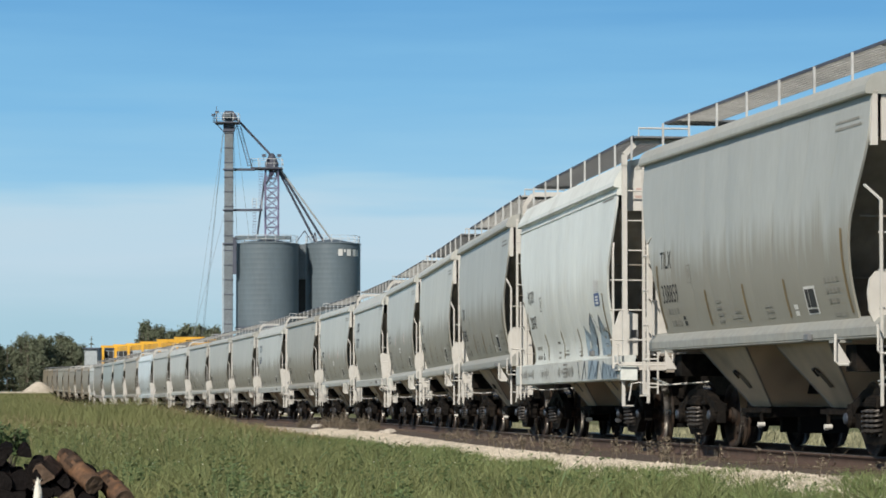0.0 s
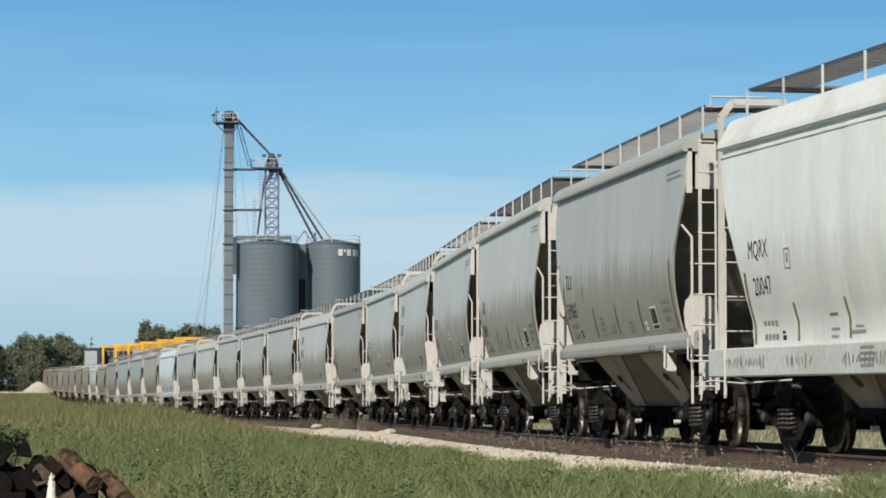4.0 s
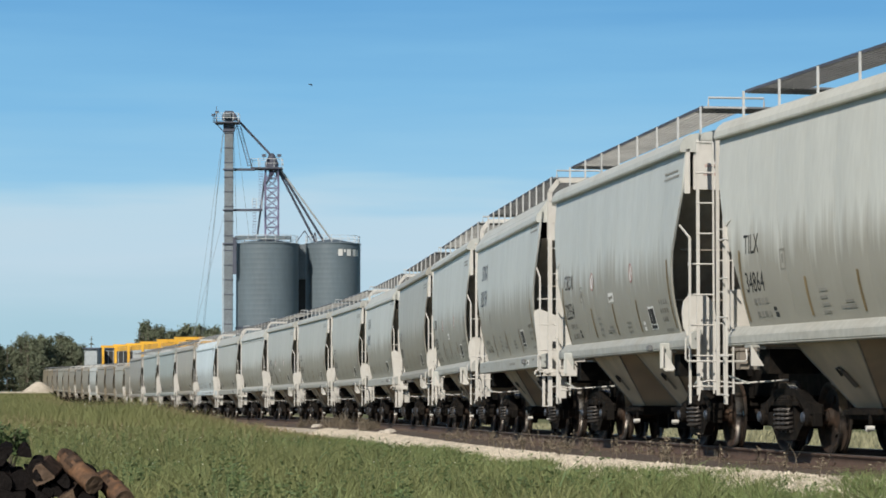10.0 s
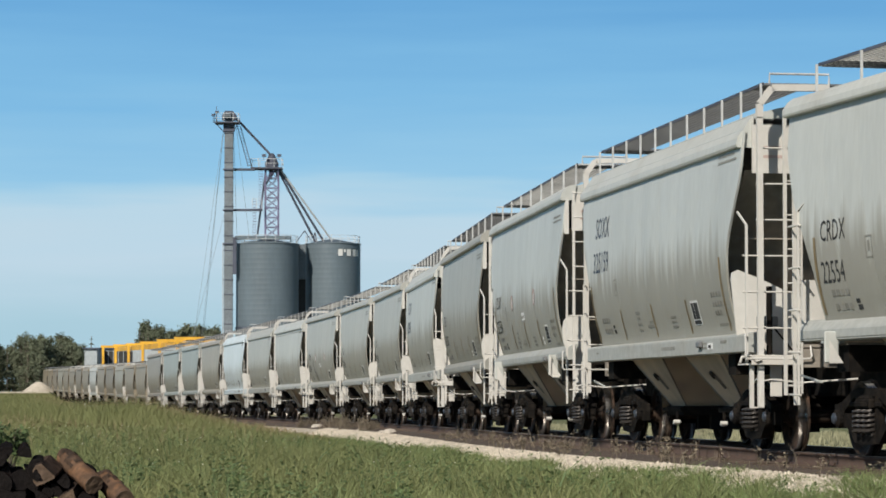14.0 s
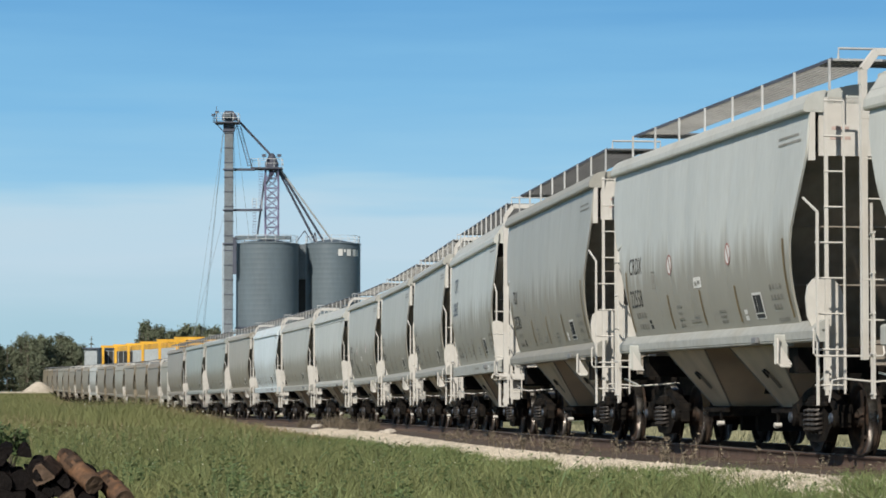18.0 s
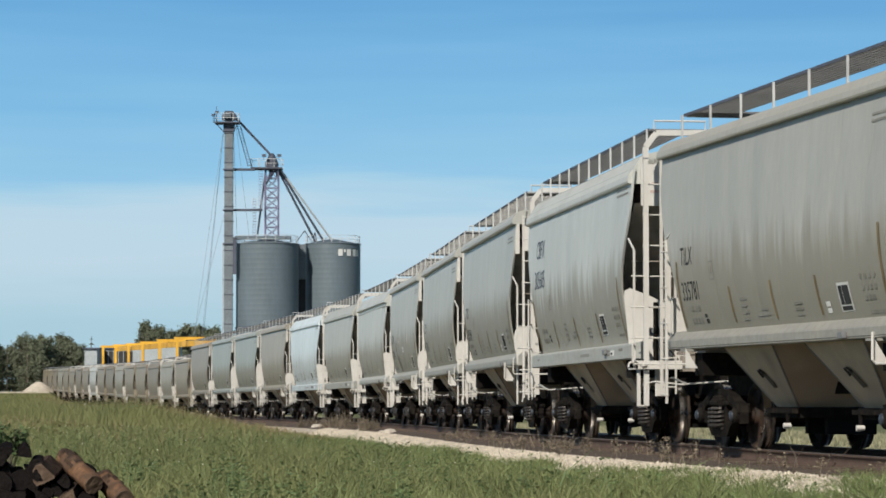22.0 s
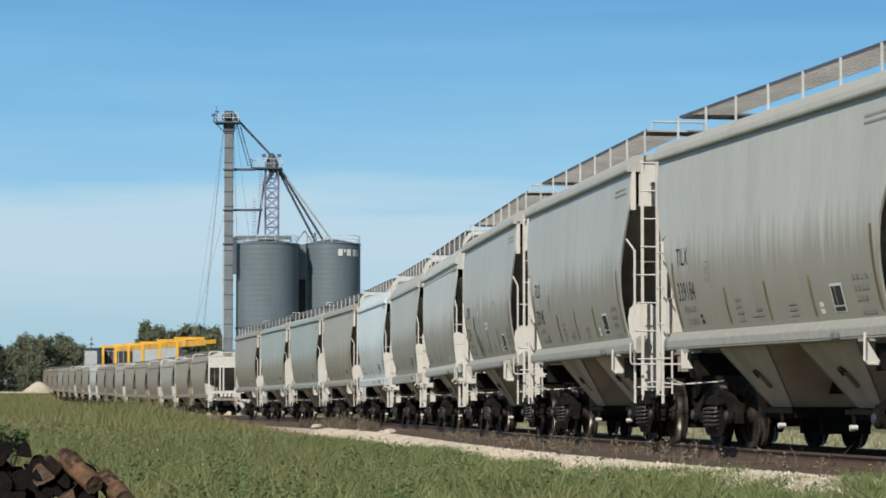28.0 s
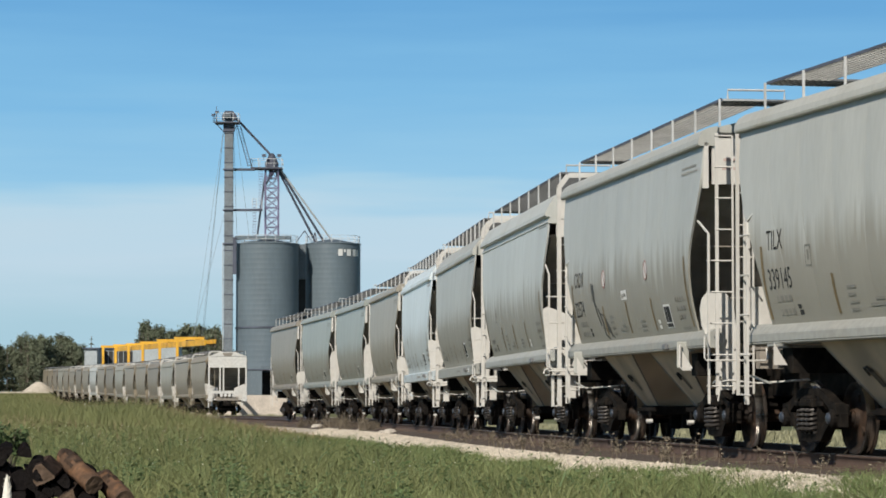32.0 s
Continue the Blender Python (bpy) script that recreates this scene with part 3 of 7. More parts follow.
def wheelset_mesh():
    s, t = Shape(), Shape()
    r = 0.457
    for sg in (-1, 1):
        m = Matrix.Translation((0, sg * 0.72, 0)) @ Matrix.Rotation(-sg * math.pi / 2, 4, "X")
        s.lathe([(0.02, 0.10), (0.11, 0.10), (0.13, 0.05), (0.20, 0.02), (0.36, 0.035), (0.40, 0.075), (0.425, 0.085), (0.452, 0.083)], 28, m)
        s.lathe([(0.452, -0.045), (0.482, -0.048), (0.482, -0.07), (0.42, -0.078), (0.38, -0.02), (0.2, -0.03), (0.1, -0.06), (0.02, -0.06)], 28, m)
        t.lathe([(0.452, 0.083), (0.457, 0.03), (0.46, -0.03), (0.452, -0.045)], 28, m)
        # plate marks that show the turning
        for k in range(3):
            w = 2 * math.pi * k / 3
            s.box(-0.03, 0.03, sg * 0.735, sg * 0.775, 0.2, 0.3, Matrix.Rotation(w, 4, "Y"))
    s.tube([(0, -1.06, 0), (0, -0.92, 0), (0, 0.92, 0), (0, 1.06, 0)], [0.07, 0.085, 0.085, 0.07], 12)
    n, o = len(s.f), len(s.v)
    s.v += t.v
    s.f += [tuple(o + k for k in f) for f in t.f]
    me = s.mesh("wheelset", WHEEL, True)
    me.materials.append(TREAD)
    for k in range(n, len(me.polygons)):
        me.polygons[k].material_index = 1
    return me


def coil(x, y, z0, z1, r, wire, turns):
    s = Shape()
    pts = []
    for k in range(turns * 10 + 1):
        w = 2 * math.pi * k / 10
        pts.append((x + r * math.cos(w), y + r * math.sin(w), z0 + (z1 - z0) * k / (turns * 10)))
    return s.tube(pts, wire, 5)


WS_MESH = wheelset_mesh()


def sideframe_mesh():
    s = Shape()
    # top chord, tension member and columns leave open windows
    for e in (-1, 1):
        for poly in ([(1.06, 0.50), (1.04, 0.62), (0.80, 0.665), (0.46, 0.80), (0.30, 0.83), (0.0, 0.83), (0.0, 0.73), (0.30, 0.73), (0.42, 0.70), (0.70, 0.57), (0.78, 0.50)],
                     [(0.80, 0.52), (0.78, 0.42), (0.56, 0.30), (0.40, 0.17), (0.0, 0.15), (0.0, 0.26), (0.34, 0.27), (0.50, 0.40), (0.68, 0.52)],
                     [(0.27, 0.24), (0.37, 0.28), (0.37, 0.74), (0.27, 0.75)]):
            out = [(e * a, b) for a, b in poly]
            s.prism(out if e < 0 else out[::-1], -0.07, 0.06)
        s.box(min(e * 0.30, e * 0.52), max(e * 0.30, e * 0.52), -0.10, -0.06, 0.60, 0.66, chamfer=0.01)
        s.box(min(e * 0.97, e * 1.08), max(e * 0.97, e * 1.08), -0.06, 0.06, 0.34, 0.52, chamfer=0.01)
        s.box(min(e * 0.70, e * 0.80), max(e * 0.70, e * 0.80), -0.06, 0.06, 0.34, 0.52, chamfer=0.01)
    s.box(-0.24, 0.24, -0.13, -0.05, 0.575, 0.70, chamfer=0.02)
    s.box(-0.20, 0.20, -0.15, -0.13, 0.60, 0.66, chamfer=0.008)
    for x in (-0.89, 0.89):
        s.lathe([(0.02, 0.14), (0.08, 0.14), (0.115, 0.11), (0.12, -0.06)], 14, Matrix.Translation((x, 0, 0.457)) @ Matrix.Rotation(math.pi / 2, 4, "X"))
        s.prism([(x - 0.14, 0.5), (x - 0.11, 0.63), (x + 0.11, 0.63), (x + 0.14, 0.5)], -0.09, 0.09)
    return s.mesh("sideframe", TRUCK)


SIDEFRAME = sideframe_mesh()
SPRINGS = None


def spring_mesh():
    s = Shape()
    for x in (-0.17, 0.0, 0.17):
        c = coil(x, -0.10, 0.27, 0.56, 0.068, 0.02, 5)
        o = len(s.v)
        s.v += c.v
        s.f += [tuple(o + k for k in f) for f in c.f]
    return s.mesh("spring_nest", SPRING, True)


SPRINGS = spring_mesh()
BOLSTER = Shape().box(-0.2, 0.2, -1.12, 1.12, 0.56, 0.74, chamfer=0.03).box(-0.28, 0.28, -0.35, 0.35, 0.7, 0.86).box(-0.62, -0.5, -0.75, 0.75, 0.3, 0.42).box(0.5, 0.62, -0.75, 0.75, 0.3, 0.42).mesh("bolster", TRUCK)


BEARING_CAP = Shape().lathe([(0.0, 0.03), (0.04, 0.03), (0.066, 0.018), (0.072, 0.0), (0.066, -0.03)], 14).mesh("bearing_cap", CAPST, True)


def truck(parent, x, detail=True):
    t = new("truck", Shape().tube([(0, 0, 0.84), (0, 0, 0.98)], 0.19, 14).mesh("truck", TRUCK))
    t.parent = parent
    t.location = (x, 0, 0)
    t["label"] = "greasy cast-steel railway truck, darkened as if in shade"
    part("bolster", BOLSTER, TRUCK, t)
    for sg in (-1, 1):
        sf = part("sideframe", SIDEFRAME, TRUCK, t)
        sf.matrix_basis = Matrix.Translation((0, sg * 1.0, 0)) @ Matrix.Rotation(0 if sg < 0 else math.pi, 4, "Z")
        if detail:
            sp = part("spring_nest", SPRINGS, SPRING, t, "worn coil springs")
            sp.matrix_basis = sf.matrix_basis.copy()
            for ax in (-0.89, 0.89):
                cap = part("bearing_cap", BEARING_CAP, CAPST, t, "blue-grey roller bearing cap")
                cap.matrix_basis = Matrix.Translation((ax, sg * 1.14, 0.457)) @ Matrix.Rotation(math.pi / 2 * -sg, 4, "X")
    for ax in (-0.89, 0.89):
        w = part("wheelset", WS_MESH, WHEEL, t, "dark steel wheels on an axle")
        w.location = (ax, 0, 0.457)
    return t


def ladder(x0, y0, x1, y1, z0, z1, rungs, radius):
    """Two stiles and their rungs."""
    s = Shape()
    s.bar((x0, y0, z0), (x0, y0, z1), 0.025, 0.02).bar((x1, y1, z0), (x1, y1, z1), 0.025, 0.02)
    for k in range(rungs):
        z = z0 + 0.12 + (z1 - z0 - 0.2) * k / (rungs - 1)
        s.tube([(x0, y0, z), (x1, y1, z)], radius, 6)
    return s


def plate_outline(style):
    """Outline (y, z) of the white gusset plate at a car's end."""
    if style == "broad":
        return [(-1.43, 1.27), (-1.51, 1.54), (-1.585, 2.28), (-1.57, 2.36), (-1.49, 2.40), (-1.20, 2.29), (-0.87, 2.14), (-0.62, 2.03), (-0.62, 1.27)]
    if style == "pointed":
        return [(-1.52, 1.38), (-1.52, 1.82), (-1.43, 2.07), (-1.40, 2.10), (-1.34, 2.10), (-0.89, 1.95), (-0.62, 1.86), (-0.62, 1.38)]
    if style == "low":
        return [(-1.32, 0.81), (-1.32, 1.47), (-1.48, 1.58), (-1.53, 1.70), (-1.55, 1.92), (-1.525, 2.07), (-1.45, 2.16), (-1.20, 2.16), (-1.12, 2.08),
                (-1.07, 1.94), (-1.04, 1.66), (-1.04, 0.81)]
    return [(-1.37, 0.86), (-1.37, 1.42), (-1.53, 1.54), (-1.565, 2.56), (-1.50, 2.76), (-1.38, 2.86), (-1.22, 2.86), (-1.08, 2.74), (-1.0, 2.50),
            (-1.03, 1.56), (-1.10, 1.42), (-1.10, 0.86)]


def mark_bars(quads, car):
    for q in quads:
        part("stencil_bar", on_flank([q], -1, 0.007), FAINT, car)


def hopper_car(style, detail=True):
    """A two-bay covered hopper at the origin: x forward, z up from the rail heads. style: 'lip', 'post' or 'double'."""
    name = "covered_hopper_car"
    car = thing(name, "grey two-bay covered hopper railcar, dusty, coupled in a long train", "railcar")
    kind = style
    style = {"teeth": "lip", "groove": "double"}.get(kind, kind)
    deep = kind == "double"
    flat = style == "post"      # a plain flat side sill
    z0 = 0.98 if deep else (1.30 if flat else Z_SILL0)
    sheet_low = 1.36 if deep else (1.55 if flat else Z_SILL1 - 0.01)
    for sg in (-1, 1):
        part("side_sheet", side_sheet(sg, sheet_low), PAINT, car, "rounded grey side, dusty below", True)
        if detail and sg < 0:
            for u in SEAMS[1:-1]:
                w = Shape()
                zs = [Z_SILL1 + 0.02 + (Z_EAVE - 0.05 - Z_SILL1) * k / 14 for k in range(15)]
                for z in zs:
                    x, y = u * end_x(z, u > 0), flank(z)
                    w.v += [(x - 0.010, sg * (y + 0.001), z), (x, sg * (y + 0.0035), z), (x + 0.010, sg * (y + 0.001), z)]
                for k in range(14):
                    w.f += [(3 * k, 3 * k + 1, 3 * k + 4, 3 * k + 3), (3 * k + 1, 3 * k + 2, 3 * k + 5, 3 * k + 4)]
                part("weld_seam", w, PAINT, car, smooth=True)
        # side sill: a channel with a rounded upper flange
        s = Shape()
        prof = [(1.36, z0), (1.475, z0), (1.505, z0 + 0.015), (1.505, z0 + 0.03), (1.515, z0 + 0.04), (1.515, z0 + 0.135), (1.50, z0 + 0.16), (1.43, z0 + 0.235), (1.37, Z_SILL1 + 0.01), (1.30, Z_SILL1 + 0.01)]
        if flat:
            prof = [(1.36, z0), (1.495, z0), (1.515, z0 + 0.015), (1.515, 1.515), (1.505, 1.535), (1.39, 1.565), (1.30, 1.565)]
        if deep:
            prof = [(1.36, z0), (1.535, z0), (1.55, z0 + 0.02), (1.55, 1.345), (1.535, 1.362), (1.30, 1.375)]
        n = len(prof)
        for x in (-5.9, 5.85) if deep else (-5.05, 5.60):
            s.v += [(x, sg * y, z) for y, z in prof]
        s.f += [(k, (k + 1) % n, n + (k + 1) % n, n + k) for k in range(n)] + [tuple(range(n)), tuple(range(2 * n - 1, n - 1, -1))]
        part("side_sill", s, SILLPAINT, car, "dust-stained side sill")
        # eave lip
        e = Shape()
        if style == "double":
            prof = [(1.36, 3.90), (1.53, 3.905), (1.548, 3.92), (1.545, 3.955), (1.50, 3.975), (1.50, 4.02), (1.575, 4.03), (1.595, 4.05), (1.58, 4.12), (1.46, 4.33), (1.40, 4.42), (1.30, 4.47)]
        else:
            prof = [(1.34, 4.19), (1.555, 4.19), (1.58, 4.20), (1.588, 4.225), (1.575, 4.30), (1.52, 4.385), (1.44, 4.44), (1.30, 4.468)]
        if flat:
            prof = [(1.34, 4.0), (1.55, 4.0), (1.575, 4.01), (1.585, 4.04), (1.57, 4.13), (1.50, 4.23), (1.40, 4.37), (1.34, 4.45), (1.30, 4.468)]
        n = len(prof)
        ends = (-5.36, 5.40 if flat else 5.49)
        for x in ends:
            e.v += [(x, sg * y, z) for y, z in prof]
        e.f += [(k, (k + 1) % n, n + (k + 1) % n, n + k) for k in range(n)] + [tuple(range(n)), tuple(range(2 * n - 1, n - 1, -1))]
        part("eave_lip", e, TRIM, car)
    # roof
    s = Shape()
    prof = [(y, 4.44 + 0.19 * (1 - (y / 1.36) ** 2)) for y in (-1.36, -1.0, -0.6, -0.2, 0.2, 0.6, 1.0, 1.36)]
    for x in (-5.45, 5.45):
        s.v += [(x, y, z) for y, z in prof] + [(x, 1.36, 4.3), (x, -1.36, 4.3)]
    n = len(prof) + 2
    s.f += [(k, (k + 1) % n, n + (k + 1) % n, n + k) for k in range(n)] + [tuple(range(n)), tuple(range(2 * n - 1, n - 1, -1))]
    part("roof", s, TRIM, car, smooth=True)
    for k in range(4 if detail else 0):
        h = Shape().box(-0.95, 0.95, -0.28, 0.28, 4.56, 4.66, chamfer=0.03)
        h.box(-0.05, 0.05, -0.36, 0.36, 4.66, 4.69)
        ob = part("roof_hatch", h, TRIM, car)
        ob.location = (-4.2 + 2.8 * k, 0, 0)
    for sg in (-1, 1):
        # end sheet above, slope sheet below it
        s = Shape().box(sg * END_X - 0.02, sg * END_X + 0.02, -1.38, 1.38, 3.66, 4.38)
        part("end_panel", s, WHITE, car, "off-white upper end panel")
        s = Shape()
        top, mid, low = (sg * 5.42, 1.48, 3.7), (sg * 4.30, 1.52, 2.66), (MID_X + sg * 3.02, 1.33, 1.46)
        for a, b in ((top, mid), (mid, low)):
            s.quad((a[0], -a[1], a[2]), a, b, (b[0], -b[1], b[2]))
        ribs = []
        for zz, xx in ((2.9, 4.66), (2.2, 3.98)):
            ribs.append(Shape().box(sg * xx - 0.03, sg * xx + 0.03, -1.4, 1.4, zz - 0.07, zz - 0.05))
        sheet = part("slope_sheet", s, ENDSTEEL, car, "sloping end sheet with shade toned into its colour")
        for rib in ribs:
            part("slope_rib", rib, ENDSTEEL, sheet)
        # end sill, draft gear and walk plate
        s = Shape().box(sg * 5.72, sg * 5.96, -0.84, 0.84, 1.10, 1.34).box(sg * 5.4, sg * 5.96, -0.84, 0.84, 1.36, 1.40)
        part("end_sill", s, ENDSTEEL, car, "dark tan end sill")
        part("draft_sill", Shape().box(sg * 3.2, sg * 6.05, -0.3, 0.3, 0.72, 1.12, chamfer=0.02), TRUCK, car, "dark draft sill")
        s = Shape().box(sg * 6.0, sg * 6.33, -0.11, 0.11, 0.76, 0.98, chamfer=0.02).box(sg * 6.3, sg * 6.5, -0.16, 0.14, 0.70, 1.02, chamfer=0.04)
        part("coupler", s, TRUCK, car, "dark cast-steel coupler")
        if detail:
            part("air_hose", Shape().tube([(sg * 6.0, 0.35, 0.8), (sg * 6.2, 0.33, 0.62), (sg * 6.36, 0.25, 0.45), (sg * 6.48, 0.12, 0.5)], 0.025, 6), RUBBER, car, "black rubber air hose")
            if sg > 0:
                lever = Shape().tube([(6.08, -1.46, 0.66), (6.08, -1.42, 0.92), (6.09, -1.30, 0.94), (6.1, -0.9, 0.90), (6.25, -0.2, 0.95)], 0.013, 6)
                part("uncoupling_lever", lever, WHITE, car, "off-white bent rod")
        for yy in (-1, 1):
            out = [(yy * p[0] * -1 if yy > 0 else p[0], p[1]) for p in plate_outline({"lip": "low", "teeth": "high", "double": "pointed"}.get(kind, "broad"))]
            broad = style != "lip"
            if sg < 0 and not broad:
                out = [(max(-1.45, min(1.45, a)), max(b, 1.50)) for a, b in out]
            if broad and sg > 0:
                part("end_plate", Shape().box(5.68, 5.71, min(yy * 1.06, yy * 1.22), max(yy * 1.06, yy * 1.22), 0.72, 1.13, chamfer=0.008), WHITE, car, "off-white end plate")
                step = part("end_step", Shape().box(5.50, 5.90, min(yy * 0.62, yy * 1.60), max(yy * 0.62, yy * 1.60), 1.13, 1.15).box(5.88, 5.91, min(yy * 0.62, yy * 1.52), max(yy * 0.62, yy * 1.52), 1.13, 1.26, chamfer=0.006), WHITE, car, "off-white end step with a raised lip")
                if detail:
                    part("step_bracket", Shape().tube([(5.93, yy * 1.68, 1.16), (5.93, yy * 1.66, 1.23), (5.93, yy * 1.54, 1.25), (5.93, yy * 1.46, 1.18), (5.93, yy * 1.40, 1.20)], 0.018, 6), WHITE, step)
                    part("step_post", Shape().bar((5.82, yy * 1.50, 0.57), (5.82, yy * 1.50, 1.14), 0.05, 0.05).bar((5.82, yy * 1.52, 0.58), (5.82, yy * 1.34, 0.58), 0.02, 0.02), WHITE, step)
                    # dark upright bar in front of the gusset plate
                    part("brake_pipe", Shape().bar((5.38, yy * 1.145, 1.27), (5.38, yy * 1.145, 2.17), 0.07, 0.05), TRUCK, car, "dark vertical bar")
                    part("retainer_box", Shape().box(5.30, 5.37, min(yy * 1.02, yy * 1.30), max(yy * 1.02, yy * 1.30), 1.65, 1.78, chamfer=0.01), GALV, car, "small grey valve box")
                    part("diagonal_rod", Shape().tube([(5.40, yy * 1.08, 1.62), (5.40, yy * 0.80, 1.28)], 0.014, 6), TRUCK, car, "dark diagonal rod")
            m = Matrix.Translation((sg * 5.06, 0, 0) if broad or sg < 0 else (5.40, 0, 0)) @ Matrix.Rotation(math.pi / 2, 4, "Z")
            g = Shape().prism(out, -0.018, 0.018, m)
            if not broad or sg > 0:
                part("gusset_plate", g, WHITE if detail or style != "lip" else TRIM, car, "off-white rounded gusset plate")
            if not detail and yy > 0:
                continue
            # corner post
            s = Shape()
            if style == "lip":
                post = [(1.44, 3.60), (1.52, 3.60), (1.515, 3.85), (1.50, 4.1), (1.50, 4.235), (1.44, 4.235)]
                s.prism([(yy * a, b) for a, b in post], -0.03, 0.03, Matrix.Translation((sg * 5.46, 0, 0)) @ Matrix.Rotation(math.pi / 2, 4, "Z"))
            else:
                fx = 5.57 if deep and sg > 0 else 5.80
                fy = 1.40 if deep and sg > 0 else 1.345
                s.box(sg * fx, sg * (fx + 0.07), yy * fy, yy * (fy + 0.075), (1.30 if deep else 0.58) if sg > 0 else 1.15, 4.40)
                top = [(sg * (fx + 0.045), yy * (fy + 0.04), 4.36), (sg * (fx + 0.045), yy * (fy + 0.04), 4.53), (sg * (fx + 0.045), yy * 1.22, 4.745), (sg * (fx + 0.045), yy * 0.45, 4.755)]
                for a, b in zip(top, top[1:]):
                    s.bar(a, b, 0.085, 0.085)
            if style != "lip" or sg > 0:
                part("corner_post", s, WHITE if detail or style != "lip" else TRIM, car, "off-white corner post")
            # end ladder: a stile and rungs that reach past the corner post
            s = Shape()
            lad_x = 5.60 if deep and sg > 0 else 5.81
            inner = 1.18 if style == "lip" else 0.93
            steps = [0.86 + 0.43 * k for k in range(9)] if style == "lip" else [1.61 + 0.47 * k for k in range(6)]
            s.bar((sg * lad_x, yy * inner, steps[0] - 0.1), (sg * lad_x, yy * inner, 4.3), 0.025, 0.02)
            if style == "lip":
                s.bar((sg * 5.80, yy * 1.40, 0.74), (sg * 5.80, yy * 1.40, 4.34), 0.045, 0.025)
            for z in steps:
                s.tube([(sg * lad_x, yy * ((1.55 if z < 3.0 else 1.43) if sg > 0 else 1.42), z), (sg * lad_x, yy * inner, z)], 0.013, 6)
            part("end_ladder", s, WHITE if detail else TRIM, car, "off-white end ladder")
            # side ladder: a light stile at the front, a broad plate stile at the rear
            s = Shape()
            rungs = []
            if sg > 0:
                out_y = 1.53 if style == "lip" else 1.57
                out_x = 5.64 if deep else 5.85
                if deep:
                    out_y = 1.63
                    block = Shape().box(5.85, 5.97, min(yy * 1.30, yy * 1.56), max(yy * 1.30, yy * 1.56), 0.97, 1.22, chamfer=0.01)
                    part("sill_end_block", block, SILLPAINT, car, "dusty block at the sill's end")
                s.bar((out_x, yy * out_y, 0.62 if style == "lip" else 1.16), (out_x, yy * out_y, 2.95), 0.032, 0.03)
                s.bar((out_x, yy * out_y, 2.95), (5.40, yy * 1.575, 3.15), 0.025, 0.02)
                if style != "lip":
                    for z in steps[:3]:
                        rungs.append(((out_x, yy * (out_y + 0.05), z), (out_x - 0.01, yy * 1.42, z)))
            elif style == "lip":
                out = [(1.385, 1.45), (1.385, 3.12), (1.40, 3.42), (1.43, 3.50), (1.465, 3.50), (1.475, 3.36), (1.475, 1.45), (1.465, 0.62), (1.43, 0.62), (1.43, 1.45)]
                s.prism([(yy * a, b) for a, b in out], -0.012, 0.012, Matrix.Translation((-5.32, 0, 0)) @ Matrix.Rotation(math.pi / 2, 4, "Z"))
                s.bar((-4.80, yy * 1.59, 0.62), (-4.80, yy * 1.59, 3.0), 0.03, 0.02)
                s.bar((-4.80, yy * 1.59, 3.0), (-4.62, yy * 1.57, 3.08), 0.025, 0.02)
                for k in range(5):
                    z = 0.75 + 0.52 * k
                    rungs.append(((-5.34, yy * 1.52, z), (-4.70, yy * 1.60, z - 0.01)))
            else:
                s.bar((-5.45, yy * 1.45, 0.70), (-5.45, yy * 1.45, 2.95), 0.028, 0.02)
                s.bar((-5.10, yy * 1.57, 0.70), (-5.10, yy * 1.57, 2.60), 0.028, 0.02)
                for k in range(5):
                    z = 0.75 + 0.46 * k
                    rungs.append(((-5.50, yy * 1.45, z), (-5.05, yy * 1.575, z)))
            rungs = [Shape().tube(list(ends), 0.013, 6) for ends in rungs]
            if not detail:
                for rung in rungs:
                    o = len(s.v)
                    s.v += rung.v
                    s.f += [tuple(o + k for k in f) for f in rung.f]
            lad = part("side_ladder", s, WHITE if detail else TRIM, car, "off-white side ladder")
            for rung in rungs if detail else ():
                part("rung", rung, WHITE, lad)
            if detail:
                # jacking bracket under the sill, over the truck
                jx = MID_X + sg * TC
            if detail and style == "lip":
                s = Shape().box(jx - 0.15, jx + 0.15, min(yy * 1.40, yy * 1.585), max(yy * 1.40, yy * 1.585), 1.36, 1.392)
                jack = part("jacking_bracket", s, TRIM, car)
                web = [(yy * 1.605, 1.40), (yy * 1.605, 1.12), (yy * 1.43, 1.12)]
                part("bracket_web", Shape().prism(web, -0.008, 0.008, Matrix.Translation((jx + 0.182, 0, 0)) @ Matrix.Rotation(math.pi / 2, 4, "Z")), WHITE, jack, "pale triangular web")
                if sg > 0:
                    part("bracket_flange", Shape().tube([(jx + 0.21, yy * 1.62, 1.46), (jx + 0.21, yy * 1.625, 1.14), (jx + 0.21, yy * 1.58, 1.10), (jx + 0.21, yy * 1.46, 1.10)], 0.018, 6), WHITE, jack)
            if detail and sg > 0:
                hx = sg * 6.02
                s = Shape().tube([(hx - sg * 0.12, yy * 1.60, 1.53), (hx, yy * 1.63, 1.50), (hx, yy * 1.63, 1.24), (hx, yy * 1.60, 1.21), (hx, yy * 0.78, 1.21), (hx, yy * 0.75, 1.24), (hx - sg * 0.06, yy * 0.75, 1.38)], 0.014, 6)
                part("end_handhold", s, WHITE, car, "off-white bent handhold rod")
            if detail:
                s = Shape().bar((sg * 5.6, yy * 1.3, 1.0), (sg * 4.9, yy * 1.25, 0.90), 0.03, 0.02)
                part("brace_rod", s, TRIM, car)
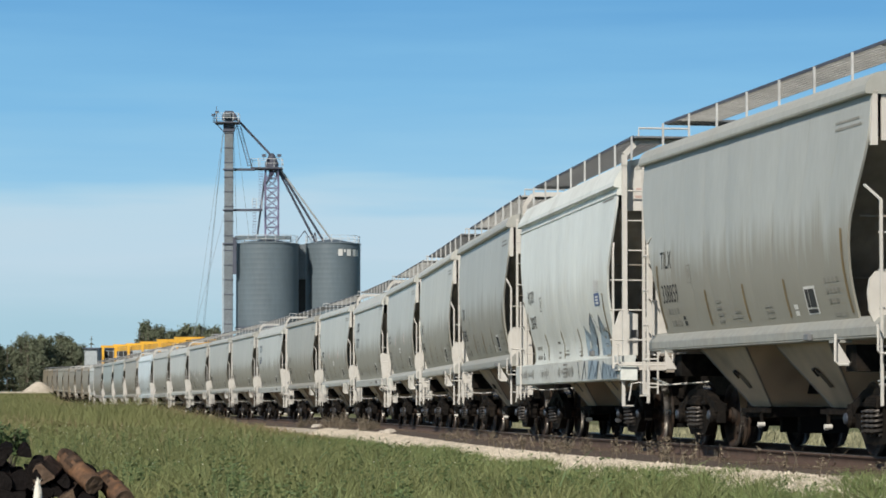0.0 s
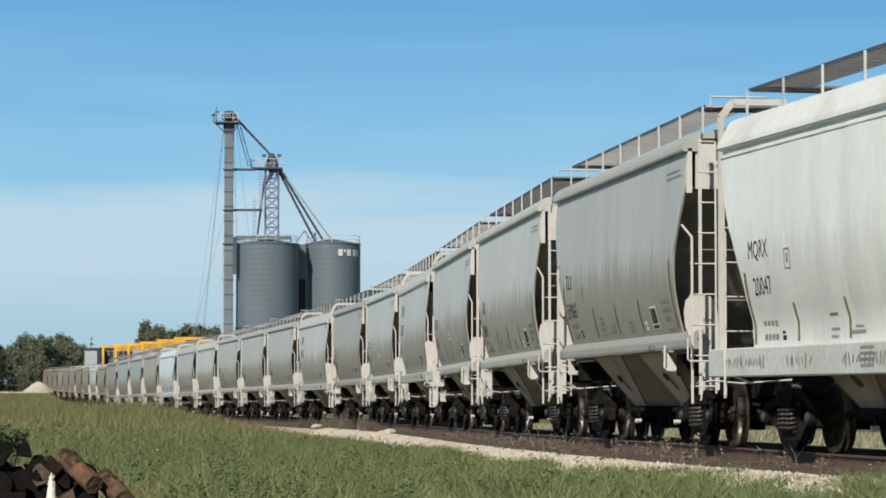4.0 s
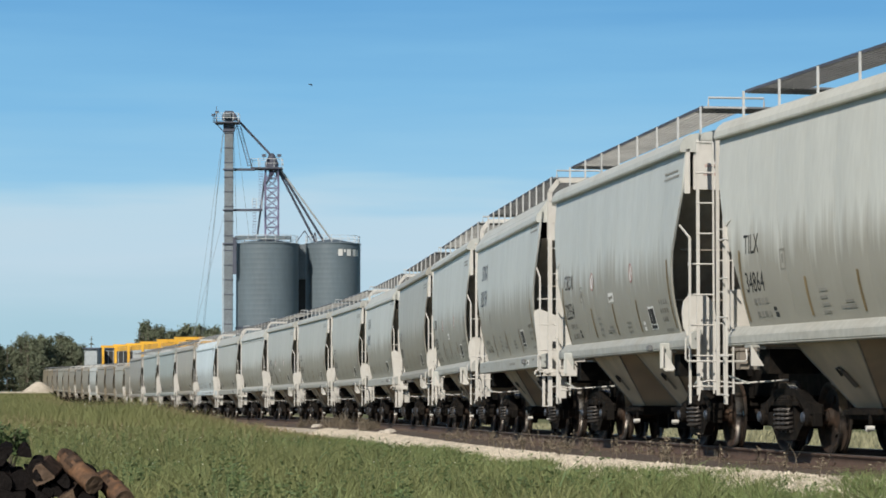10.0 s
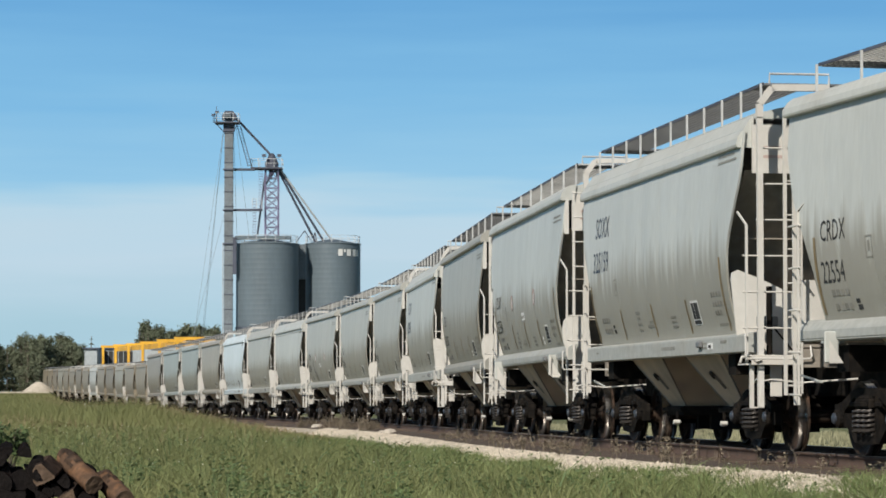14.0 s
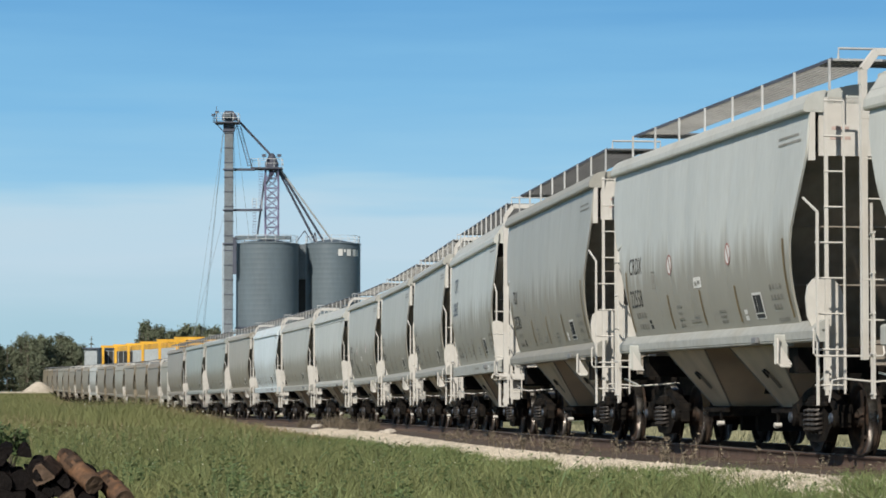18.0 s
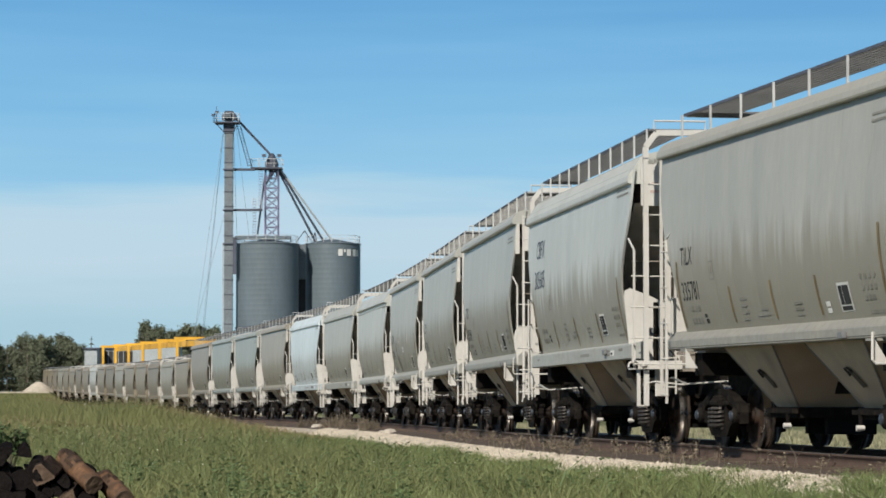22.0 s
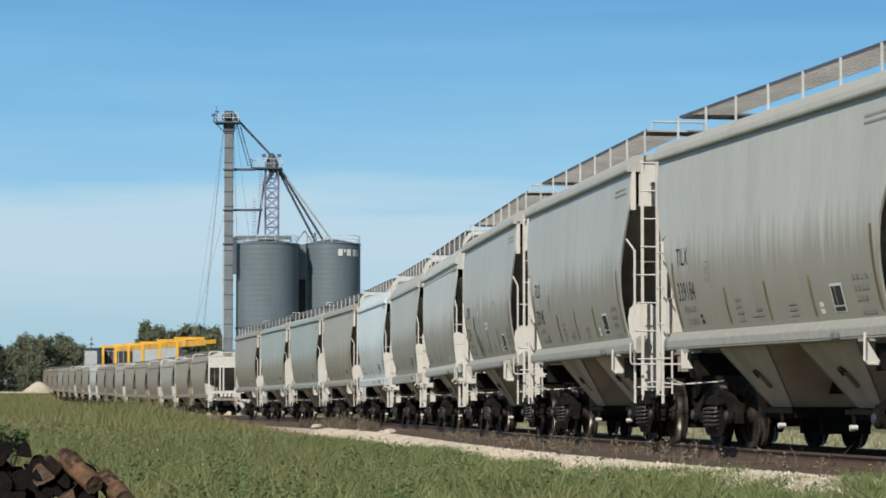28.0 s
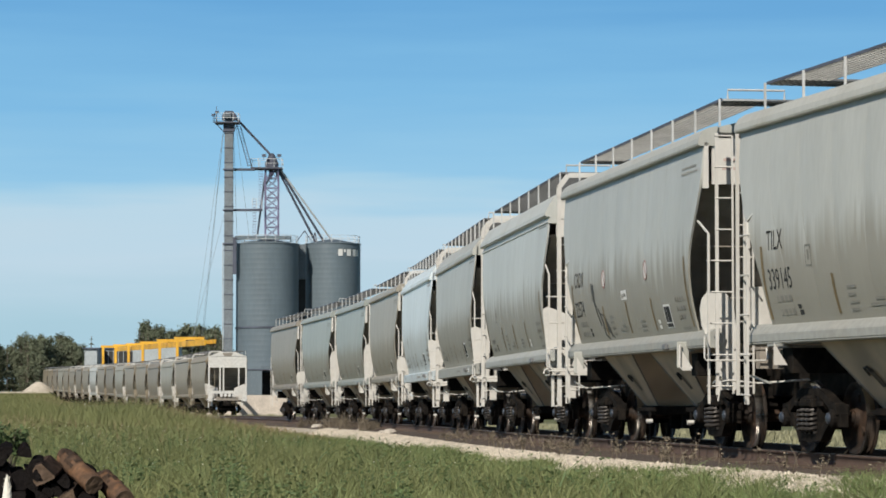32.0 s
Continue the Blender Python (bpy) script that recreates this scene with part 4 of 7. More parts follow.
    # hopper bays
    for sg in (-1, 1):
        bx = MID_X + sg * 1.84
        def ring(z):
            w = (1.50 - z) / 0.90
            hy, hx = 1.37 - 0.63 * w, 1.23 - 0.75 * w
            return [(bx - hx, -hy, z), (bx + hx, -hy, z), (bx + hx, hy, z), (bx - hx, hy, z)]
        t, b = ring(1.50), ring(0.58)
        s = Shape()
        s.v += t + b
        s.f += [(k, (k + 1) % 4, 4 + (k + 1) % 4, 4 + k) for k in range(4)] + [(4, 5, 6, 7)]
        bay = part("hopper_bay", s, HOPPER, car, "dusty tan sloping hopper bay")
        for k in (0, 1) if detail else ():
            part("corner_weld", Shape().bar(t[k], b[k], 0.022), ENDSTEEL, bay, "dark corner weld")
        s = Shape().box(bx - 0.56, bx + 0.56, -0.80, 0.80, 0.44, 0.585).box(bx - 0.62, bx + 0.62, -0.86, -0.79, 0.50, 0.56).box(bx - 0.62, bx + 0.62, 0.79, 0.86, 0.50, 0.56)
        part("outlet_gate", s, TRUCK, bay, "dark steel outlet gate")
        if detail:
            cx = bx - sg * 0.33
            c = Shape().box(cx - 0.06, cx + 0.06, -0.885, -0.815, 0.315, 0.365, chamfer=0.016).box(cx - 0.10, cx - 0.02, -0.875, -0.825, 0.295, 0.33, chamfer=0.010).tube([(cx + 0.035, -0.91, 0.34), (cx + 0.035, -0.81, 0.34)], 0.032, 10)
            part("gate_capstan", c, WHITE, bay, "off-white gate drive socket")
            part("capstan_hanger", Shape().box(cx - 0.03, cx + 0.03, -0.86, -0.83, 0.36, 0.52), TRUCK, bay)
            for e in (-1, 1):
                h = Shape().prism([(bx + e * 0.34, 0.50), (bx + e * 0.52, 0.50), (bx + e * 0.49, 0.22), (bx + e * 0.37, 0.22)], -0.34, 0.34)
                part("outlet_boot", h, RUBBER, bay, "black discharge boot")
            def on_bay(x, z, lift):
                w = (1.50 - z) / 0.90
                return (bx + x, -(1.37 - 0.63 * w) - lift, z)
            # dark slanted patch on the bay, beside the bracket
            v = Shape()
            v.quad(on_bay(0.0, 0.83, 0.016), on_bay(0.19, 0.85, 0.016), on_bay(0.03, 1.06, 0.016), on_bay(-0.15, 1.04, 0.016))
            part("vibrator_plate", v, SPRING, bay, "dark slanted patch by the vibrator bracket")
            hook = [on_bay(-0.17, 0.98, 0.02), on_bay(-0.15, 1.07, 0.04), on_bay(-0.04, 1.08, 0.04), on_bay(0.01, 1.03, 0.02)]
            part("vibrator_bracket", Shape().tube(hook, 0.016, 6), SPRING, bay, "dark bent vibrator bracket")
    part("centre_sill", Shape().box(-3.3, 3.3, -0.28, 0.28, 0.76, 1.12), TRUCK, car)
    for x in (MID_X - TC, MID_X + TC):
        part("body_bolster", Shape().box(x - 0.2, x + 0.2, -1.36, 1.36, 1.02, 1.34), TRUCK, car)
        truck(car, x, detail)
    # running boards with their brackets
    x0, x1 = -4.72, 5.85
    for sg in (-1, 1):
        s = Shape()
        for k in range(8 if detail else 5):
            y = sg * (0.71 + (0.082 if detail else 0.13) * k)
            s.box(x0, x1, y - 0.008, y + 0.008, 4.775, 4.81)
        k = 0
        while x0 + 0.12 * k < x1:
            x = x0 + 0.12 * k
            s.box(x, x + 0.02, min(sg * 0.7, sg * 1.32), max(sg * 0.7, sg * 1.32), 4.78, 4.805)
            k += 1 if detail else 4
        part("board_edge", Shape().box(x0, x1, sg * 1.335 - 0.010, sg * 1.335 + 0.010, 4.778, 4.815), DARKST, car)
        part("running_board", s, GALV, car, "galvanised grating running board")
        nb = 10 if flat else 7
        for k in range(nb + 1):
            x = x0 + (x1 - x0) * k / nb
            if not detail and k % 2:
                continue
            b = Shape().box(-0.014, 0.014, -0.014, 0.014, 4.43, 4.80)
            ob = part("board_bracket", b, RAILPOST, car)
            ob.location = (x, sg * 1.365, 0)
    for sg in (-1, 1):
        x = x0 + 0.3 if sg < 0 else x1 - 0.3
        s = Shape().box(x - 0.3, x + 0.3, -1.30, 1.30, 4.782, 4.802)
        for k in range(4):
            s.box(x - 0.3 + 0.18 * k, x - 0.26 + 0.18 * k, -1.30, 1.30, 4.77, 4.81)
        part("end_walk", s, GALV, car, "galvanised end walkway")
        if detail and sg > 0:
            s = Shape().tube([(x + 0.3, -1.25, 4.80), (x + 0.3, -1.25, 4.93), (x + 0.3, -0.45, 4.93), (x + 0.3, -0.45, 4.80)], 0.018, 6)
            part("roof_grab", s, RAILPOST, car)
    if detail:
        # yellow-brown reflector strips and small stencils on the near flank
        low = 0.28 if deep else -0.02
        dx = -0.40 if flat else 0.0
        for x, z, h in ((-4.29, 1.69 - low, 0.93), (-1.75, 1.70 - low, 0.48), (0.14, 1.70 - low, 0.49), (2.01, 1.70 - low, 0.48), (4.49, 1.69 - low, 0.99)):
            if flat:
                x, z = {-1.75: -2.40, 0.14: -0.14, 2.01: 2.11, 4.49: 4.36, -4.29: -4.44}[x], z - 0.10
            elif deep:
                x -= 0.8 if abs(x) < 2.5 else 0.3 * (x > 0)
            part("reflector_strip", on_flank([rect(x, z, 0.075, h)], -1, 0.009), YELST, car)
        for k in range(4):
            for j in range(2):
                mark_bars([rect(-3.88 + 0.15 * k + 0.02 * (j % 2), 1.90 - low - 0.17 * j, 0.11, 0.075)], car)
        mark_bars([rect(-1.30, 1.98 - low - 0.09 * j, 0.30 - 0.04 * (j % 2), 0.035) for j in range(4)], car)
        mark_bars([rect(-0.65, 1.75 - low, 0.55, 0.04), rect(-0.45, 1.82 - low, 0.3, 0.03)], car)
        mark_bars([rect(1.02, 1.85 - low - 0.07 * j, 0.33, 0.03) for j in range(3)], car)
        for k in range(4):
            mark_bars([rect(3.68 + 0.16 * k, 2.07 - low, 0.09, 0.06), rect(3.70 + 0.15 * k, 1.94 - low, 0.09, 0.06)], car)
        mark_bars([rect(3.74 + 0.14 * k, 1.82 - low, 0.10, 0.055) for k in range(3)] + [rect(3.8, 1.66 - low, 0.5, 0.04)], car)
        if style != "double":
            part("data_panel", on_flank([rect(2.80 + dx, 1.73, 0.46, 0.345)], -1, 0.004), DECAL, car, "white-framed data panel")
            part("data_panel_field", on_flank([rect(2.84 + dx, 1.815, 0.13, 0.225), rect(2.985 + dx, 1.815, 0.235, 0.225), rect(2.84 + dx, 1.745, 0.38, 0.05)], -1, 0.008), BLACK, car, "black data panel")
        if not flat:
            part("small_label", on_flank([rect(2.27, 1.79 - low, 0.16, 0.06), rect(2.27, 1.71 - low, 0.16, 0.06)], -1, 0.005), DECAL, car, "small white label")
        part("small_label", on_flank([rect(-3.16, 1.80 - low, 0.12, 0.05), rect(-3.14, 1.72 - low, 0.14, 0.06)], -1, 0.005), BLACK, car, "small black label")
        border_q = [rect(-2.60, 2.32, 0.02, 0.26), rect(-2.41, 2.32, 0.02, 0.26), rect(-2.60, 2.32, 0.21, 0.018), rect(-2.60, 2.565, 0.21, 0.018), rect(-2.53, 2.40, 0.06, 0.12)]
        part("stencil_frame", on_flank(border_q, -1), FAINT, car, "faded stencilled frame")
        mark_bars([rect(4.2, 3.86, 1.0, 0.03), rect(4.2, 3.94, 0.9, 0.03)], car)
        end_q = Shape()
        for j, (w, yy) in enumerate(((0.22, -1.04), (0.26, -1.06))):
            end_q.quad((END_X + 0.024, yy - 0.18, 3.98 - 0.12 * j), (END_X + 0.024, yy - 0.18 + w, 3.98 - 0.12 * j), (END_X + 0.024, yy - 0.18 + w, 4.02 - 0.12 * j), (END_X + 0.024, yy - 0.18, 4.02 - 0.12 * j))
        part("warning_bar", end_q, PINK, car, "faded red warning lettering")
        if flat:
            for x, z, w, h in ((0.55, 1.40, 0.9, 0.05), (3.0, 1.44, 0.4, 0.03), (3.05, 1.38, 0.35, 0.03), (4.2, 1.44, 0.35, 0.04), (-4.3, 1.42, 0.2, 0.03)):
                part("stencil_bar", Shape().box(x, x + w, -1.519, -1.514, z, z + h), FAINT, car)
            part("sill_label", Shape().box(3.02 + 0.45, 3.30 + 0.45, -1.520, -1.514, 1.37, 1.46), DECAL, car, "small white sill label")
            part("sill_label_print", Shape().box(3.08 + 0.45, 3.22 + 0.45, -1.524, -1.520, 1.39, 1.43), BLACK, car)
        part("junction_box", Shape().box(2.98, 3.19, -1.575, -1.51, 1.40, 1.49, chamfer=0.015), GALV, car, "small galvanised box")
    return car


def coloured(car, color, dust=1.0):
    for o in (car, *car.children_recursive):
        worn = 0.76 if o.name.startswith(("side_sill", "jacking_bracket")) else 1.0
        o.color = (*(worn * c for c in color), dust)
    return car


def ring_sign(x, z, r, parent):
    """A white disc with a red rim and bar, on the flank."""
    disc, rim, bar = Shape(), Shape(), Shape()
    n = 20
    for k in range(n):
        a, b = 2 * math.pi * k / n, 2 * math.pi * (k + 1) / n
        def p(w, rr, lift):
            zz = z + rr * math.sin(w)
            xx = x + rr * math.cos(w)
            return (xx, -(skin(xx, zz) + lift), zz)
        disc.quad(p(a, 0, 0.004), p(a, r, 0.004), p(b, r, 0.004))
        rim.quad(p(a, r * 0.84, 0.008), p(a, r, 0.008), p(b, r, 0.008), p(b, r * 0.84, 0.008))
    for q in on_flank([((x - 0.08, z + 0.1), (x - 0.055, z + 0.12), (x + 0.085, z - 0.1), (x + 0.06, z - 0.12))], -1, 0.008).v:
        bar.v.append(q)
    bar.f.append((0, 1, 2, 3))
    d = part("warning_disc", disc, DECAL, parent, "round white warning disc with a red rim")
    part("warning_disc_rim", rim, REDST, d)
    part("warning_disc_bar", bar, REDST, d)


TAN, GREY, MID, LIGHT = (0.345, 0.32, 0.27), (0.43, 0.435, 0.405), (0.40, 0.41, 0.385), (0.50, 0.515, 0.49)
PALE, TEAL, WHITEC, BROWN = (0.62, 0.70, 0.74), (0.33, 0.36, 0.34), (0.72, 0.75, 0.72), (0.29, 0.265, 0.225)
BRIGHT, DULL = (0.53, 0.535, 0.495), (0.37, 0.365, 0.33)
TRAIN_CARS = (
    ("lip", BROWN, "", ""), ("teeth", TEAL, "", ""), ("teeth", TEAL, "", ""), ("lip", TAN, "", ""), ("post", PALE, "", ""),
    ("post", GREY, "", ""), ("groove", LIGHT, "", ""), ("lip", GREY, "CRDX", "22574"), ("lip", GREY, "TILX", "339145"), ("lip", GREY, "TILX", "339184"),
    ("post", LIGHT, "CBFX", "305605"), ("lip", DULL, "TILX", "335781"), ("lip", LIGHT, "CRDX", "22558"), ("post", LIGHT, "SOXX", "325159"), ("lip", LIGHT, "CRDX", "22554"),
    ("lip", BRIGHT, "TILX", "34864"), ("lip", GREY, "TILX", "339065"), ("double", WHITEC, "MQRX", "20047"), ("lip", MID, "TILX", "338859"), ("lip", GREY, "", ""))
LABELS = {BRIGHT: "light grey", DULL: "dull grey", BROWN: "brownish-grey", TEAL: "blue-grey", TAN: "tan-grey", PALE: "pale blue-white", GREY: "grey", LIGHT: "light grey", MID: "grey", WHITEC: "off-white"}
train = []


def sprayed(parent, outlines, fills, place, width):
    """Dark sprayed outlines over blue fills; place(quads, lift) lays quads of (x, z) on the car."""
    for poly in fills:
        c = (sum(p[0] for p in poly) / len(poly), sum(p[1] for p in poly) / len(poly))
        quads = [(p, q, ((q[0] + c[0]) / 2, (q[1] + c[1]) / 2), c) for p, q in zip(poly, poly[1:] + poly[:1])]
        part("graffiti_fill", place([tuple(t) for t in quads], 0.005), SPRAYBLUE, parent, "blue-grey sprayed letter fill")
    for line in outlines:
        strokes = []
        for (u0, v0), (u1, v1) in zip(line, line[1:]):
            strokes.append(((u0, v0), (u0 + width, v0 - 0.01), (u1 + width, v1 - 0.01), (u1, v1 + 0.01)))
        part("graffiti_stroke", place(strokes, 0.009), DARKBLUE, parent, "dark sprayed letter outline")


def on_sill(quads, lift):
    """Quads of (x, z) laid on the deep side sill."""
    s = Shape()
    for q in quads:
        s.quad(*((x, -1.55 - lift, z) for x, z in q))
    return s


def letter_graffiti(car):
    """Pointed letters over the side sheet and the sill."""
    outlines = [[(1.76, 1.68), (2.05, 1.43)], [(1.76, 1.68), (2.1, 1.6), (2.3, 1.42)], [(1.93, 1.94), (2.03, 1.78), (2.43, 1.65)], [(2.5, 1.93), (2.77, 2.12), (3.0, 1.44)],
                [(2.56, 1.97), (2.8, 1.7), (2.96, 1.42)], [(2.92, 2.09), (3.38, 1.78), (3.55, 2.07), (3.87, 1.8), (4.14, 1.77), (4.05, 1.6), (4.47, 1.4)],
                [(3.38, 1.63), (3.58, 1.43)], [(3.38, 1.62), (4.05, 1.58)], [(2.48, 1.91), (2.42, 1.46)]]
    fills = [[(1.96, 1.9), (2.43, 1.77), (2.42, 1.42), (1.9, 1.43)], [(2.56, 1.95), (2.78, 2.1), (3.04, 1.89), (3.0, 1.41), (2.47, 1.42)], [(3.38, 1.76), (3.56, 2.05), (4.05, 1.76), (4.4, 1.4), (3.4, 1.41)]]
    sprayed(car, outlines, fills, lambda q, lift: on_flank(q, -1, lift), 0.055)
    outlines = [[(1.67, 1.33), (1.85, 1.03)], [(2.14, 1.02), (2.39, 1.33), (2.54, 1.03)], [(2.86, 1.05), (3.18, 1.33), (3.42, 1.05), (3.8, 1.31), (3.61, 1.02)],
                [(3.92, 1.27), (4.15, 1.03), (4.28, 1.3), (4.68, 1.04)], [(4.74, 1.21), (4.91, 1.04), (5.08, 1.24), (5.25, 1.03), (5.47, 1.19), (5.53, 1.02)]]
    fills = [[(2.8, 1.33), (3.77, 1.32), (3.67, 1.02), (2.7, 1.02)], [(4.16, 1.28), (5.5, 1.19), (5.53, 1.01), (4.06, 1.01)]]
    sprayed(car, outlines, fills, on_sill, 0.05)
    rng = random.Random(12)
    x = -5.0
    while x < 1.2:
        h, a = rng.uniform(0.06, 0.2), rng.uniform(-0.08, 0.08)
        z = 1.17 - h / 2
        if not -3.4 < x < -2.6 and not -1.6 < x < -0.6:
            part("graffiti_stroke", on_sill([((x, z), (x + 0.04, z), (x + 0.04 + a, z + h), (x + a, z + h))], 0.006), FAINT, car, "grey sprayed scribble on the sill")
        x += rng.uniform(0.08, 0.16)
    for j in range(4):
        part("stencil_bar", on_sill([((0.1, 1.28 - 0.07 * j), (0.55, 1.28 - 0.07 * j), (0.55, 1.315 - 0.07 * j), (0.1, 1.315 - 0.07 * j))], 0.006), FAINT, car)
    part("blue_mark", on_flank([rect(3.42, 2.22, 0.50, 0.20)], -1, 0.005), MARKBLUE, car, "small blue painted emblem")
    part("blue_mark_bar", on_flank([rect(3.54, 2.245, 0.28, 0.03), rect(3.56, 2.295, 0.24, 0.03), rect(3.56, 2.345, 0.26, 0.03)], -1, 0.009), DECAL, car)
    tops = [((3.40 + 0.13 * k, 2.45), (3.48 + 0.13 * k, 2.45), (3.54 + 0.13 * k, 2.64), (3.45 + 0.13 * k, 2.64)) for k in range(4)]
    part("painted_emblem", on_flank(tops, -1, 0.006), DECAL, car, "white pointed emblem")


def build_train():
    proto = {s: hopper_car(s) for s in ("lip", "post", "double", "teeth", "groove")}
    used = set()
    for k, (style, color, mark, number) in enumerate(TRAIN_CARS):
        base = style
        if base in used:
            car = copy_thing(proto[base], car_pose(car_arc(k, 0)))
        else:
            car = None
        train.append((car, base))
        used.add(base) if car is None else None
        if car is None:
            train[-1] = (proto[base], base)
            proto[base].matrix_basis = car_pose(car_arc(k, 0))
    for k, (style, color, mark, number) in enumerate(TRAIN_CARS):
        car = train[k][0]
        coloured(car, color, {17: 0.25, 4: 0.5}.get(k, 1.0))
        extra = " with blue graffiti" if k == 17 else (" with a dark sprayed scribble" if k == 7 else (" with black stencilled marks" if mark else ""))
        tagged(car, "dusty %s two-bay covered hopper railcar%s" % (LABELS[color], extra), "railcar", "cars of the passing train")
        if k < 4:
            for o in car.children_recursive:
                if o.type == "MESH" and o.name.startswith("end_panel"):
                    o.material_slots[0].link = "OBJECT"
                    o.material_slots[0].material = TRIM
        # these boards take the copy with the sky's brightness painted in
        if k in (7, 8, 9, 12, 14, 16, 18):
            for o in car.children_recursive:
                if o.type == "MESH" and o.name.startswith("running_board"):
                    o.material_slots[0].link = "OBJECT"
                    o.material_slots[0].material = GALVSKY
        big = style == "post"
        if mark:
            if big:
                lettering("reporting_mark", mark, 0.48, -4.1, 3.30, NAVY, car, squeeze=0.85)
                lettering("car_number", number, 0.48, -4.2, 2.74, NAVY, car, squeeze=0.85)
            elif style == "double":
                lettering("reporting_mark", mark, 0.33, -4.05, 2.51, BLACK, car, squeeze=0.84)
                lettering("car_number", number, 0.34, -3.95, 2.03, BLACK, car, squeeze=0.84)
            else:
                lettering("reporting_mark", mark, 0.36, -4.05, 2.58, BLACK, car, squeeze=0.84)
                lettering("car_number", number, 0.38, -4.1, 2.08, BLACK, car, squeeze=0.80)
        if mark == "CRDX" and style == "lip":
            for jx in (MID_X - TC, MID_X + TC):
                plate = Shape().box(jx + 0.12, jx + 0.155, -1.65, -1.47, 1.12, 1.50, chamfer=0.014)
                ob = part("jacking_plate", plate, TRIM, car, "pale jacking pad")
                ob.color = (*color, 1)
        if mark == "CRDX":
            ring_sign(-1.45, 2.63, 0.15, car)
            ring_sign(1.85, 2.63, 0.15, car)
            part("small_label", on_flank([rect(-0.1, 2.24, 0.42, 0.15)], -1, 0.005), DECAL, car, "small white label")
            part("small_label_print", on_flank([rect(-0.04, 2.27, 0.12, 0.06), rect(0.12, 2.29, 0.14, 0.05)], -1, 0.009), FAINT, car)
        if k == 7:
            lines = [[(-2.58, 2.6), (-2.5, 2.32), (-2.3, 2.2)], [(-2.45, 2.58), (-2.42, 2.25), (-2.15, 1.9)], [(-2.2, 2.18), (-1.95, 1.95), (-2.0, 1.75), (-1.75, 1.67)],
                     [(-2.05, 2.1), (-1.7, 2.0), (-1.65, 1.8), (-1.35, 1.68)], [(-1.9, 2.08), (-1.6, 1.9), (-1.5, 1.7)], [(-2.1, 1.85), (-1.6, 1.82)]]
            for line in lines:
                strokes = [((p[0], p[1]), (p[0] + 0.10, p[1]), (q[0] + 0.10, q[1]), q) for p, q in zip(line, line[1:])]
                part("graffiti_stroke", on_flank(strokes, -1, 0.006), SCRIBBLE, car, "dark grey sprayed scribble")
        if k == 17:
            letter_graffiti(car)
        if style == "teeth":
            for j in range(12):
                h = Shape().prism([(-0.3, 4.52), (-0.22, 4.74), (0.16, 4.74), (0.3, 4.52)], -0.42, -0.05)
                ob = part("roof_hatch", h, RAILPOST, car, "raised pale roof hatch")
                ob.location = (-5.0 + 0.91 * j, 0, 0)
                ob.color = (*color, 1)
    far = {s: hopper_car(s, False) for s in ("lip", "post")}
    put = set()
    colors = (TAN, TAN, MID, BROWN, TAN, TAN, MID, BROWN, TAN, LIGHT, TAN, BROWN, TAN, TAN, MID, BROWN, TAN, TAN, TAN)
    start = Vector((-17.4 + 1.42, 214.7 + 0.3, 0))
    d = Vector((math.sin(0.19), -math.cos(0.19), 0))
    for k in range(18):
        style = "post" if k in (0, 2, 3, 6, 9, 10, 12) else "lip"
        c = start - d * (12.8 * k + 6.4)
        c.z = RAIL + float(rise(c.y))
        q = start - d * (12.8 * k)
        p = start - d * (12.8 * k + 12.8)
        slope = math.atan2(float(rise(q.y) - rise(p.y)), 12.8)
        m = Matrix.Translation(c) @ Matrix.Rotation(0.19 - math.pi / 2, 4, "Z") @ Matrix.Rotation(-slope, 4, "Y")
        if style in put:
            car = copy_thing(far[style], m)
        else:
            car = far[style]
            car.matrix_basis = m
            put.add(style)
        coloured(car, [f * c for f, c in zip((0.82, 0.76, 0.66), colors[k])] if k != 9 else colors[k])
        tagged(car, "%s covered hopper railcar standing still in a row" % LABELS[colors[k]], "railcar", "standing railcars")
        if k == 0:
            # the open end that faces down the line: white border round dark bays
            for y0, y1, z0, z1 in ((-1.42, 1.42, 3.56, 4.40), (-1.45, 1.45, 1.62, 1.84), (-1.45, -1.12, 1.05, 1.62), (1.12, 1.45, 1.05, 1.62)):
                part("end_plate", Shape().box(6.04, 6.08, y0, y1, z0, z1), CREAM, car, "cream-white end plate")
            for y in (-1.38, -0.56, -0.3, 0.84, 1.38):
                part("end_stanchion", Shape().box(6.05, 6.13, y - 0.05, y + 0.05, 1.8, 3.6), CREAM, car, "cream-white stanchion")
            part("end_gable", Shape().prism([(-1.42, 4.38), (-0.6, 4.72), (0.6, 4.72), (1.42, 4.38)], -6.08, -6.04, Matrix.Rotation(math.pi / 2, 4, "Z")), CREAM, car, "cream-white gable")
            for y in (-0.45, -0.15, 0.15, 0.45):
                part("round_bracket", Shape().tube([(6.05, y, 1.5), (6.1, y, 1.5)], 0.12, 12), CREAM, car, "small white round bracket")
            part("apex_plate", Shape().prism([(-0.42, 4.66), (-0.25, 4.42), (0.25, 4.42), (0.42, 4.66)], -6.10, -6.085, Matrix.Rotation(math.pi / 2, 4, "Z")), ENDSTEEL, car, "dark plate under the ridge")


# ---- grain elevator ----
EY = 320.0
EZ = float(rise(EY))


